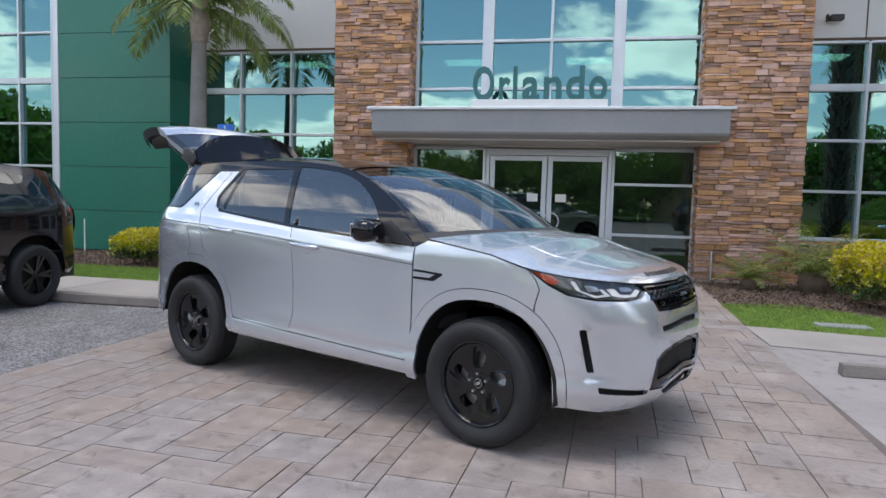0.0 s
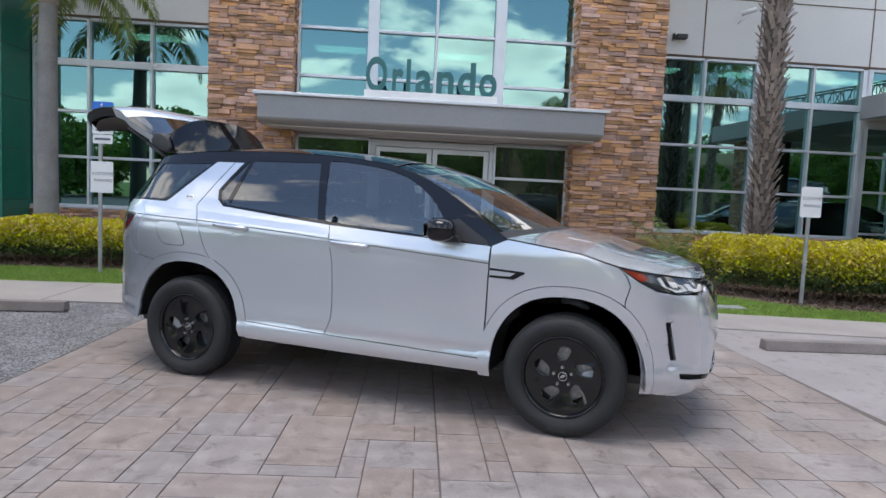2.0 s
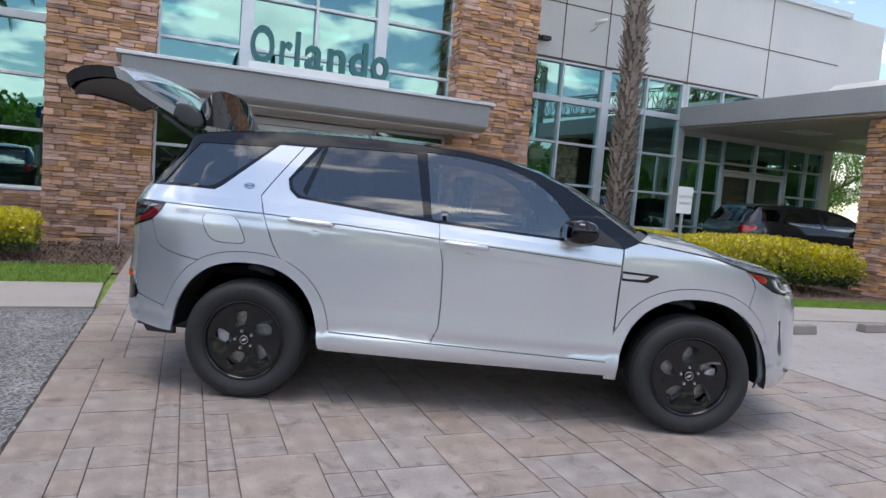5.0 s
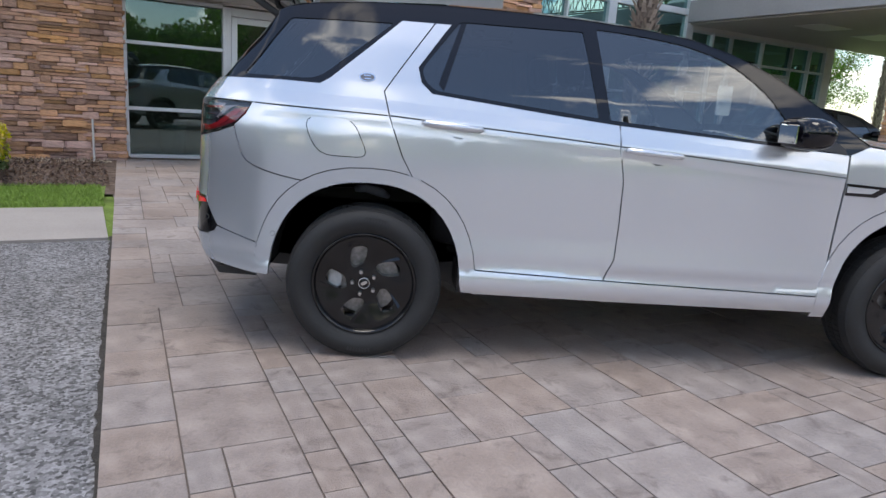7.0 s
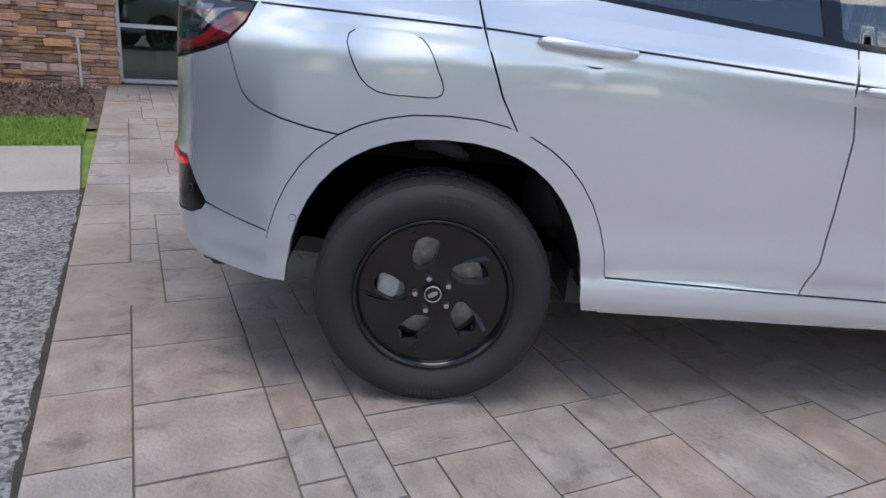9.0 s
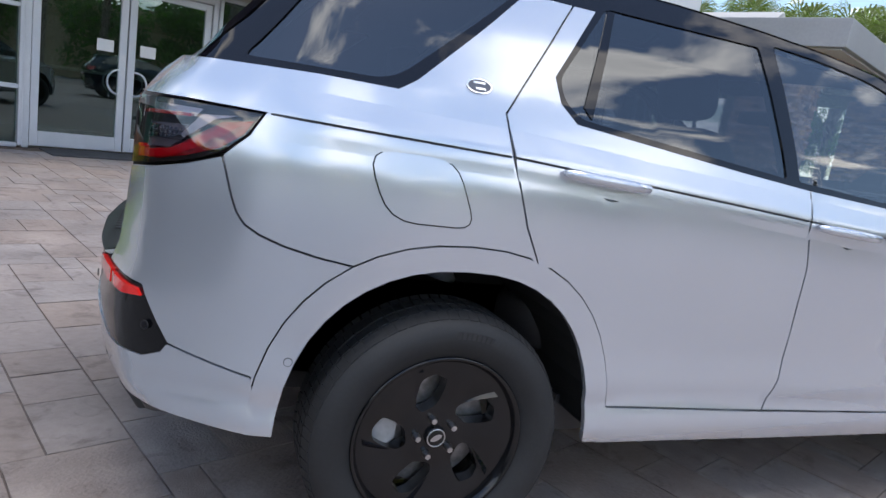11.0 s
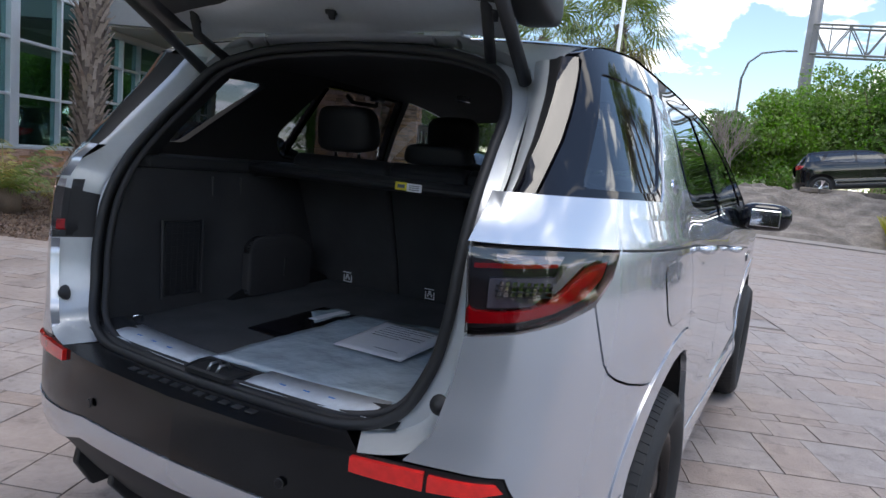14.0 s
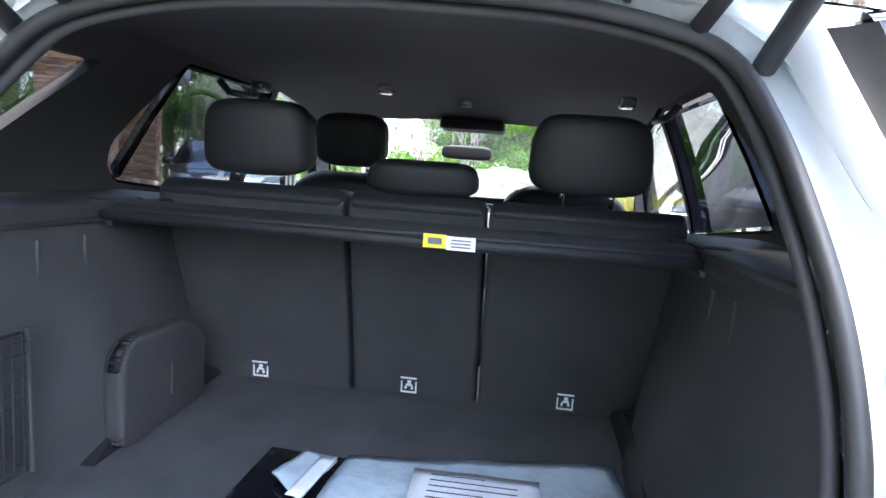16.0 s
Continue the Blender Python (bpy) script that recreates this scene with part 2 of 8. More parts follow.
def add_tube(bm, pts, radii, n=10, cap=True):
    """A tube through pts with a radius at each."""
    rings = []
    up = Vector((0.13, 0.31, 0.94)).normalized()
    pts = [Vector(p) for p in pts]
    if not isinstance(radii, (list, tuple)):
        radii = [radii] * len(pts)
    for i, p in enumerate(pts):
        d = (pts[min(i + 1, len(pts) - 1)] - pts[max(i - 1, 0)]).normalized()
        a = d.cross(up)
        if a.length < 0.05:
            a = d.cross(Vector((1, 0, 0)))
        a.normalize()
        b = d.cross(a).normalized()
        rings.append([bm.verts.new(p + radii[i] * (math.cos(t) * a + math.sin(t) * b)) for t in [2 * math.pi * k / n for k in range(n)]])
    for r0, r1 in zip(rings, rings[1:]):
        for k in range(n):
            bm.faces.new((r0[k], r0[(k + 1) % n], r1[(k + 1) % n], r1[k]))
    if cap:
        bm.faces.new(rings[0][::-1])
        bm.faces.new(rings[-1])
    return rings


def tube(pts, radii, n=10):
    bm = bmesh.new()
    add_tube(bm, pts, radii, n)
    return bm


def add_prism(bm, poly, lo, hi, axis="z"):
    """A prism over a flat outline. axis: the way in which it is drawn out; the outline gives the other two in order."""
    def at(p, h):
        return {"z": (p[0], p[1], h), "y": (p[0], h, p[1]), "x": (h, p[0], p[1])}[axis]
    a = [bm.verts.new(at(p, lo)) for p in poly]
    b = [bm.verts.new(at(p, hi)) for p in poly]
    n = len(poly)
    bm.faces.new(a[::-1]), bm.faces.new(b)
    for i in range(n):
        bm.faces.new((a[i], a[(i + 1) % n], b[(i + 1) % n], b[i]))


def prism(poly, lo, hi, axis="z", bevel=0.0, seg=2):
    bm = bmesh.new()
    add_prism(bm, poly, lo, hi, axis)
    bmesh.ops.recalc_face_normals(bm, faces=bm.faces[:])
    if bevel:
        bmesh.ops.bevel(bm, geom=bm.edges[:], offset=bevel, segments=seg, affect="EDGES", profile=0.6)
    return bm


def sheet(poly, z):
    bm = bmesh.new()
    bm.faces.new([bm.verts.new((x, y, z)) for x, y in poly])
    return bm


def mesh_object(name, verts, faces, material, parent=None, matrix=None, smooth=False):
    me = bpy.data.meshes.new(name)
    me.from_pydata(verts, [], faces)
    me.materials.append(material)
    if smooth:
        for p in me.polygons:
            p.use_smooth = True
    ob = new(name, me)
    if parent is not None:
        ob.parent = parent
    if matrix is not None:
        ob.matrix_basis = matrix
    return ob

# ---- ground ----
ground = finish("ground", sheet([(-600, -600), (600, -600), (600, 600), (-600, 600)], -0.03), M["grass"])
tagged(ground, "green lawn and verge around the paved lot", "ground", kind="structure")
lot = finish("road", sheet([(-40, -40), (40, -40), (40, 2.62), (-40, 2.62)], -0.016), M["asphalt"], matrix=BLD)
tagged(lot, "grey coarse asphalt parking lot", "road", kind="structure")
lot_r = finish("parking_bay", sheet([(3.15, -4.7), (14, -4.7), (14, 2.62), (3.15, 2.62)], -0.010), M["lot"], matrix=BLD)
tagged(lot_r, "pale worn asphalt parking bays beside the apron", "parking bay", kind="structure")
beds = finish("planting_bed", sheet([(-30, 4.9), (20, 4.9), (20, 9.4), (-30, 9.4)], -0.004), M["mulch"], matrix=BLD)
tagged(beds, "brown bark mulch along the building", "mulch", kind="structure")
bed_r = finish("planting_bed", sheet([(4.4, 4.9), (5.6, 3.3), (13.5, 1.9), (13.5, 4.9)], -0.003), M["mulch"], matrix=BLD)
tagged(bed_r, "brown bark mulch under the hedge", "mulch", kind="structure")
walk_l = finish("pavement", box(-30, -2.62, 2.62, 4.05, -0.1, 0.006), M["walk"], matrix=BLD)
walk_r = finish("pavement", prism([(3.36, 2.18), (13.5, .60), (13.5, 1.71), (3.36, 3.285)], -0.1, 0.006), M["walk"], matrix=BLD)
for w in (walk_l, walk_r):
    tagged(w, "pale pinkish concrete sidewalk", "pavement", kind="structure")
apron = finish("apron_base", sheet([(-2.9, -30), (30, -30), (30, -4.6), (3.2, -4.6), (3.38, 8.9), (-2.45, 8.9)], -0.006), M["joint"], matrix=BLD)
drive = finish("drive_base", sheet([(-2.9, -30), (30, -30), (30, -2.0), (3.6, -2.0), (3.6, -5.0), (-2.9, -5.0)], -0.004), M["drive_joint"], matrix=BLD)
tagged(drive, "pale pinkish drive under the far paving", "paving", kind="structure")
tagged(apron, "dark joints under the stamped paving", "paving", kind="structure")

# ---- the dealership building ----
WALL_V, HEAD, SILL = 9.15, 4.62, 0.85


def window_wall(name, us, zs, v, bars_wide=(), posts=(), depth=0.12, base=None, panes=None, w=0.055, label="teal tinted window wall in pale aluminium frames"):
    """A glazed wall: uprights at us, rails at zs, and a pane in each field."""
    th = holder(name, BLD, label, "window", kind="structure")
    for u in us:
        h = 0.115 if u in posts else w / 2
        part("mullion", box(u - h, u + h, v - depth, v + 0.04, zs[0], zs[-1], 0.006, 1), M["alu"], th)
    for z in zs:
        h = 0.07 if z in bars_wide else w / 2
        for a, b in zip(us, us[1:]):
            ha, hb = (0.115 if a in posts else w / 2), (0.115 if b in posts else w / 2)
            part("rail", box(a + ha, b - hb, v - depth + 0.012, v + 0.03, z - h, z + h, 0.005, 1), M["alu"], th)
    for a, b in zip(us, us[1:]):
        for c, d in zip(zs, zs[1:]):
            part("pane", box(a, b, v - 0.02, v - 0.012, c, d), panes or M["pane"], th)
    return th


def wall_block(name, u0, u1, z0, z1, v0, v1, material, label):
    o = finish(name, box(u0, u1, v0, v1, z0, z1), material, matrix=BLD)
    return tagged(o, label, "wall", kind="structure")


window_wall("window_1", (5.41, 6.63, 7.91, 9.16, 10.42), (SILL, 1.77, 2.75, 3.76, HEAD), WALL_V, (3.76,), (7.91, 10.42))
window_wall("window_2", (-7.42, -6.36, -5.12, -3.80), (SILL, 1.85, 2.78, 3.76, HEAD), WALL_V, (3.76,))
window_wall("window_3", (-17.4, -16.1, -14.8, -13.6, -12.36, -11.4, -10.42), (SILL, 1.96, 3.0, 4.04, 5.2, 6.4), WALL_V, (4.04,))
window_wall("window_4", (-2.12, -0.62, 0.68, 2.01, 3.58), (3.22, 3.73, 4.70, 5.70, 6.6), 8.85, (), (-0.62, 2.01))
window_wall("window_5", (10.42, 11.74, 13.06), (3.76, HEAD), WALL_V, (3.76,))
# glazing beside the doors
window_wall("window_6", (-2.12, -0.62), (0.03, 0.79, 1.81, 2.50), 8.85, panes=M["pane_d"], label="clear storefront glass beside the entrance doors")
window_wall("window_7", (2.01, 3.58), (0.03, 0.79, 1.81, 2.50), 8.85, panes=M["pane_d"], label="clear storefront glass beside the entrance doors")


def glass_door(u0, u1, handle_u):
    d = holder("door_1", BLD, "glazed entrance door leaf in a pale aluminium frame", "door", kind="structure")
    z0, z1, f, v = 0.03, 2.36, 0.10, 8.85
    for a, b, c, e in ((u0, u0 + f, z0, z1), (u1 - f, u1, z0, z1), (u0 + f, u1 - f, z1 - f, z1), (u0 + f, u1 - f, z0, z0 + 0.2)):
        part("door_frame", box(a, b, v - 0.05, v + 0.02, c, e, 0.005, 1), M["alu"], d)
    part("pane", box(u0 + f - 0.01, u1 - f + 0.01, v - 0.02, v - 0.012, z0 + 0.19, z1 - f + 0.01), M["pane_d"], d)
    arc = [(handle_u[0] + handle_u[1] * 0.16 * math.sin(t), v - 0.05 - 0.05 * min(1, 3 * math.sin(t)), 1.02 + 0.17 * math.cos(t)) for t in [math.pi * i / 12 for i in range(13)]]
    part("door_handle", tube(arc, 0.014, 8), M["alu"], d, "curved metal pull", True)
    part("notice", box(handle_u[0] + handle_u[1] * 0.06 - 0.11 + handle_u[1] * 0.12, handle_u[0] + handle_u[1] * 0.06 + 0.11 + handle_u[1] * 0.12, v - 0.026, v - 0.022, 1.42, 1.58), M["white"], d, "small pale notice on the glass")


glass_door(-0.50, 0.68, (0.58, -1))
glass_door(0.70, 1.89, (0.80, 1))
jamb = holder("door_frame_fixed", BLD, "fixed pale aluminium frame round the entrance doors", "door frame", kind="structure")
for a, b, c, e in ((-0.59, -0.51, 0, 2.50), (1.90, 1.98, 0, 2.50), (-0.51, 1.90, 2.37, 2.50)):
    part("jamb", box(a, b, 8.77, 8.9, c, e, 0.005, 1), M["alu"], jamb)

wall_block("wall_front_right", 5.41, 18.0, HEAD + 0.03, 7.35, 9.06, 9.36, M["panel"], "light grey metal panel wall")
wall_block("wall_front_left", -7.48, -3.80, HEAD + 0.03, 7.35, 9.06, 9.36, M["panel"], "light grey metal panel wall")
wall_block("wall_far_left", -18, -10.3, 6.43, 7.35, 9.06, 9.36, M["panel"], "light grey metal panel wall")
wall_block("wall_over_door", -2.16, 3.58, 2.53, 3.19, 8.80, 9.1, M["soffit"], "pale wall over the entrance doors")
wall_block("wall_over_entrance", -2.16, 3.58, 6.63, 7.6, 8.80, 9.1, M["panel"], "light grey wall over the entrance glazing")
wall_block("wall_side_left", -18.3, -18, 0, 7.35, 9.06, 24, M["panel"], "light grey side wall")
wall_block("wall_side_right", 16.1, 16.4, 0, 7.3, 9.36, 24, M["panel"], "light grey side wall")
wall_block("wall_rear", -18.3, 16.4, 0, 7.35, 24, 24.3, M["panel"], "light grey rear wall")
roof = finish("roof", box(-18.3, 16.4, 9.0, 24.3, 7.35, 7.5), M["panel"], matrix=BLD)
tagged(roof, "flat grey roof edge of the dealership", "roof", kind="structure")
inside = finish("floor", box(-18, 16.1, 8.9, 24, -0.05, 0.02), M["room_floor"], matrix=BLD)
tagged(inside, "dark polished showroom floor", "floor", kind="structure")
upper = finish("ceiling", box(-18, 16.1, 9.4, 24, 4.9, 5.1), M["room"], matrix=BLD)
tagged(upper, "grey showroom ceiling", "ceiling", kind="structure")
back = wall_block("wall_showroom", -18, 16.1, 0, 4.9, 15.5, 15.7, M["room"], "grey wall inside the showroom")

# green box
gb = holder("green_feature_wall", BLD, "glossy dark green panelled wall block", "wall", kind="structure")
part("backing", box(-10.26, -7.48, 8.03, 9.4, 0.0, 7.6), M["mortar"], gb)
for i in range(8):
    z0, z1 = max(0.05, -0.04 + 0.985 * i), 0.935 + 0.985 * i
    part("panel", box(-10.27, -7.47, 8.0, 9.38, z0, z1, 0.004, 1), M["green"], gb)
part("edge_post", box(-10.42, -10.28, 7.98, 8.3, 0, 7.6, 0.01, 1), M["alu"], gb, "pale metal corner post")

# entrance canopy
cn = holder("entrance_canopy", BLD, "flat grey metal canopy over the entrance", "canopy", kind="structure")
part("fascia", prism([(7.40, 2.70), (7.44, 2.66), (7.62, 2.60), (8.8, 2.60), (8.8, 3.10), (7.36, 3.10)], -2.66, 3.90, "x", 0.006, 1), M["fascia"], cn)
part("soffit", box(-2.56, 3.80, 7.66, 8.79, 2.57, 2.596), M["soffit"], cn, "pale soffit")
part("flashing", box(-2.74, 3.98, 7.30, 8.8, 3.104, 3.16, 0.006, 1), M["alu"], cn, "pale flashing")

sg = holder("entrance_sign", BLD, "dark teal city name letters on a pale base", "sign")
part("base", box(-0.72, 1.80, 7.46, 7.60, 3.164, 3.31, 0.005, 1), M["white"], sg)


def lettering(text, size, depth, loc, rot, material, parent, name="letter", fit=None, base=None):
    cu = bpy.data.curves.new(name, "FONT")
    cu.body, cu.size, cu.extrude, cu.offset = text, size, depth / 2, 0.0
    if base is not None:
        cu.offset = base
    tmp = bpy.data.objects.new("tmp", cu)
    scene.collection.objects.link(tmp)
    dg = bpy.context.evaluated_depsgraph_get()
    me = bpy.data.meshes.new_from_object(tmp.evaluated_get(dg))
    bpy.data.objects.remove(tmp)
    me.name = name
    xs = [v.co.x for v in me.vertices]
    k = fit / (max(xs) - min(xs)) if fit else 1.0
    x0 = min(xs)
    for v in me.vertices:
        v.co.x = (v.co.x - x0) * k
    me.materials.clear()
    me.materials.append(material)
    ob = new(name, me)
    ob.parent = parent
    ob.matrix_basis = Matrix.Translation(loc) @ Euler([radians(a) for a in rot]).to_matrix().to_4x4()
    return ob


def word(text, u0, u1, z, size, depth, v, material, parent, heavy):
    """One mesh a letter, spaced over u0 to u1."""
    wid = {"O": 1.0, "r": 0.53, "l": 0.36, "a": 0.80, "n": 0.82, "d": 0.84, "o": 0.82}
    tot = sum(wid[c] for c in text)
    u = u0
    for c in text:
        w = wid[c] / tot * (u1 - u0)
        fitw = w * (0.80 if c not in "l" else 0.45)
        lettering(c, size, depth, (u, v, z), (90, 0, 0), material, parent, "letter", fitw, heavy)
        u += w


word("Orlando", -0.70, 1.86, 3.315, 0.86, 0.09, 7.52, M["letter"], sg, 0.018)

# ---- the silver car: outer surface ----
# Plan outline of one half, from the middle of the nose round the flank to the middle of the tail
PLAN = [(2.25, 0), (2.235, .30), (2.165, .56), (2.03, .74), (1.86, .85), (1.62, .915), (1.37, .935), (1.0, .932), (.5, .93), (0, .93), (-.5, .93),
        (-1.0, .936), (-1.37, .950), (-1.65, .944), (-1.87, .912), (-2.03, .85), (-2.14, .775), (-2.21, .66), (-2.275, .38), (-2.30, 0)]


def plan_curve():
    pts, out = [np.array(p, float) for p in PLAN], []
    ext = [np.array((pts[0][0], -pts[1][1]))] + pts + [np.array((pts[-1][0], -pts[-2][1]))]
    for i in range(1, len(ext) - 2):
        a, b, c, d = ext[i - 1:i + 3]
        for t in np.linspace(0, 1, 24, endpoint=False):
            out.append(0.5 * (2 * b + (c - a) * t + (2 * a - 5 * b + 4 * c - d) * t * t + (3 * b - a - 3 * c + d) * t ** 3))
    out.append(pts[-1])
    out = np.array(out)
    run = np.concatenate([[0], np.cumsum(np.linalg.norm(np.diff(out, axis=0), axis=1))])
    mid = np.interp(0, -out[:, 0], run)
    s = mid - run                      # grows towards the nose, 0 beside the middle of the wheelbase
    tan = np.gradient(out, axis=0)
    tan /= np.linalg.norm(tan, axis=1)[:, None]
    nrm = np.stack([-tan[:, 1], tan[:, 0]], 1)
    if nrm[len(nrm) // 2, 1] < 0:
        nrm = -nrm
    return s[::-1], out[::-1], nrm[::-1]


PS, PXY, PN = plan_curve()
S_NOSE, S_TAIL = float(PS[-1]), float(PS[0])
D_SIDE = ([.20, .30, .345, .385, .43, .452, .462, .50, .53, .62, .78, .95, 1.06, 1.14, 1.20, 1.28, 1.45, 1.60, 1.70], [.075, .034, .010, -.004, .001, .007, .014, .005, .007, .014, .012, .008, .012, .026, .042, .066, .135, .208, .26])
D_REAR = ([.25, .34, .44, .55, .72, .80, .95, 1.17, 1.23, 1.30, 1.45, 1.60, 1.7], [.20, .09, .015, .0, .005, .015, .02, .035, .08, .17, .34, .50, .6])
D_NOSE = ([.22, .30, .38, .50, .66, .78, .88, .95, 1.02, 1.1], [.13, .045, .012, .0, .005, .02, .05, .10, .19, .3])
CREASE = ([-2.3, -1.87, -1.27, -.5, .2, .85, 1.6, 2.2], [1.175, 1.165, 1.147, 1.098, 1.05, 1.005, .965, .95])


def smooth_lut(zs, ds, soft=0.02):
    g = np.arange(0.1, 1.85, 0.005)
    v = np.interp(g, zs, ds)
    k = np.exp(-0.5 * (np.arange(-14, 15) * 0.005 / soft) ** 2)
    return g, np.convolve(np.pad(v, 14, mode="edge"), k / k.sum(), mode="valid")


LUT_SIDE, LUT_REAR, LUT_NOSE = smooth_lut(*D_SIDE, 0.011), smooth_lut(*D_REAR), smooth_lut(*D_NOSE)


def skin(s, z, side=-1, out=0.0):
    """A point of the body at plan run s and height z; out: metres proud of the paint. side -1 is the car's right."""
    x, y = np.interp(s, PS, PXY[:, 0]), np.interp(s, PS, PXY[:, 1])
    nx, ny = np.interp(s, PS, PN[:, 0]), np.interp(s, PS, PN[:, 1])
    l = math.hypot(nx, ny)
    nx, ny = nx / l, ny / l
    ds = np.interp(z, *LUT_SIDE)
    if 1.9 < s < 2.6 and .40 < z < .80:
        # scoop behind the slit in the front bumper
        g = lambda q: 1 / (1 + math.exp(-max(-30, min(30, 4 * q))))
        ds += .020 * g((s - 1.975) / .012) * g((2.46 - s) / .06) * g((.728 - z) / .010) * g((z - .47) / .05)
    de = np.interp(z, *(LUT_NOSE if s > 0 else LUT_REAR))
    d = ds * ny * ny + de * nx * nx - out
    return (x - nx * d, side * (y - ny * d), z)


def skin_normal(s, z, side=-1):
    a, b = np.array(skin(s - .004, z, side)), np.array(skin(s + .004, z, side))
    c, d = np.array(skin(s, z - .004, side)), np.array(skin(s, z + .004, side))
    n = np.cross(b - a, d - c)
    n /= np.linalg.norm(n) + 1e-12
    return n if side < 0 else -n

# ---- car parts: panels drawn on the outer surface ----
from mathutils.geometry import delaunay_2d_cdt


def metallic_paint():
    m = mat("silver metallic paint", (0.645, 0.675, 0.725), 0.25, metal=0.68, var=0.012, scale=1.5, fine=900, bump=0.035, dist=0.0006, coat=1.0)
    m.node_tree.nodes["Principled BSDF"].inputs["Coat IOR"].default_value = 1.65
    return m


C = dict(
    paint=metallic_paint(),
    black=mat("gloss black paint", (0.005, 0.005, 0.008), 0.0, spec=0.5),
    valance=mat("black bumper plastic", (0.006, 0.006, 0.007), 0.14, spec=0.5, var=0.08, scale=5, rough_var=0.05),
    plastic=mat("matt black plastic", (0.030, 0.030, 0.032), 0.5, var=0.10, scale=8, fine=300, bump=0.15, dist=0.001),
    lining=mat("dark boot lining", (0.034, 0.034, 0.037), 0.9, var=0.15, scale=8, fine=420, bump=0.6, dist=0.001),
    trim=mat("charcoal cabin trim", (0.038, 0.037, 0.040), 0.75, var=0.10, scale=6, fine=350, bump=0.4, dist=0.001),
    carpet=mat("charcoal carpet", (0.060, 0.060, 0.064), 0.95, var=0.2, scale=8, fine=500, bump=0.8, dist=0.002),
    leather=mat("black leather", (0.020, 0.020, 0.023), 0.55, spec=0.35, var=0.1, scale=9, fine=260, bump=0.3, dist=0.001),
    rubber=mat("tyre rubber", (0.018, 0.0185, 0.020), 0.70, var=0.14, scale=9, fine=120, bump=0.2, dist=0.001),
    seal=mat("black rubber seal", (0.024, 0.024, 0.026), 0.55, var=0.1, scale=10),
    step=mat("semi-gloss black plastic", (0.012, 0.012, 0.013), 0.22, var=0.08, scale=9, fine=200, bump=0.06, dist=0.001),
    void=mat("dark grille void", (0.006, 0.006, 0.006), 0.8, var=0.1, scale=9),
    lampdark=mat("dark lamp housing", (0.030, 0.032, 0.040), 0.25, var=0.1, scale=20),
    rim=mat("gloss black alloy", (0.006, 0.006, 0.007), 0.16, var=0.05, scale=12),
    steel=mat("bare steel", (0.55, 0.55, 0.56), 0.28, metal=1.0, var=0.08, scale=20),
    rotor=mat("brake disc steel", (0.26, 0.26, 0.265), 0.40, metal=1.0, var=0.2, scale=30),
    caliper=mat("cast grey caliper", (0.42, 0.43, 0.44), 0.5, metal=0.3, var=0.15, scale=25),
    chrome=mat("bright chrome", (0.85, 0.86, 0.88), 0.07, metal=1.0),
    glass=glass("tinted car glass", (0.50, 0.56, 0.56), 0.12, (0.95, 0.98, 1.0)),
    privacy=glass("dark privacy glass", (0.10, 0.112, 0.135), 0.085, (0.92, 0.96, 1.0)),
    screen=glass("windscreen glass", (0.74, 0.79, 0.78), 0.11, (0.92, 0.95, 1.0)),
    clear=glass("clear lamp cover", (0.92, 0.92, 0.92), 0.02, (1, 1, 1)),
    smoke=glass("smoked lamp cover", (0.70, 0.64, 0.65), 0.05, (1, 1, 1)),
    red=mat("red lamp plastic", (0.44, 0.004, 0.010), 0.12, var=0.06, scale=30, coat=0.6),
    reflex=mat("bright red reflector", (0.90, 0.020, 0.016), 0.10, var=0.05, scale=60, coat=1.0),
    redmid=mat("deep red lamp plastic", (0.34, 0.010, 0.014), 0.12, var=0.15, scale=60, coat=0.8),
    amber=mat("orange red marker", (0.42, 0.025, 0.012), 0.15, coat=0.6),
    lampgrey=mat("grey lamp reflector", (0.42, 0.43, 0.46), 0.22, metal=0.8, var=0.1, scale=40),
    jamb=mat("silver painted jamb", (0.62, 0.645, 0.665), 0.36, metal=0.35, var=0.03, scale=4, coat=0.4),
    film=mat("clear plastic wrap", (0.46, 0.54, 0.60), 0.16, var=0.12, scale=5, fine=22, bump=0.6, dist=0.01, coat=0.4),
    sillfilm=mat("milky protective film", (0.62, 0.65, 0.70), 0.3, var=0.10, scale=12, fine=60, bump=0.3, dist=0.002),
    paper=mat("white paper", (0.74, 0.74, 0.78), 0.6, var=0.03, scale=5),
    yellow=mat("yellow label", (0.75, 0.62, 0.04), 0.5),
    blue=mat("blue print", (0.06, 0.25, 0.62), 0.5),
    ink=mat("grey print", (0.12, 0.13, 0.16), 0.6),
)


def inside(p, poly):
    x, y, r = p[0], p[1], False
    n = len(poly)
    for i in range(n):
        (x0, y0), (x1, y1) = poly[i], poly[(i + 1) % n]
        if (y0 > y) != (y1 > y) and x < (x1 - x0) * (y - y0) / (y1 - y0) + x0:
            r = not r
    return r


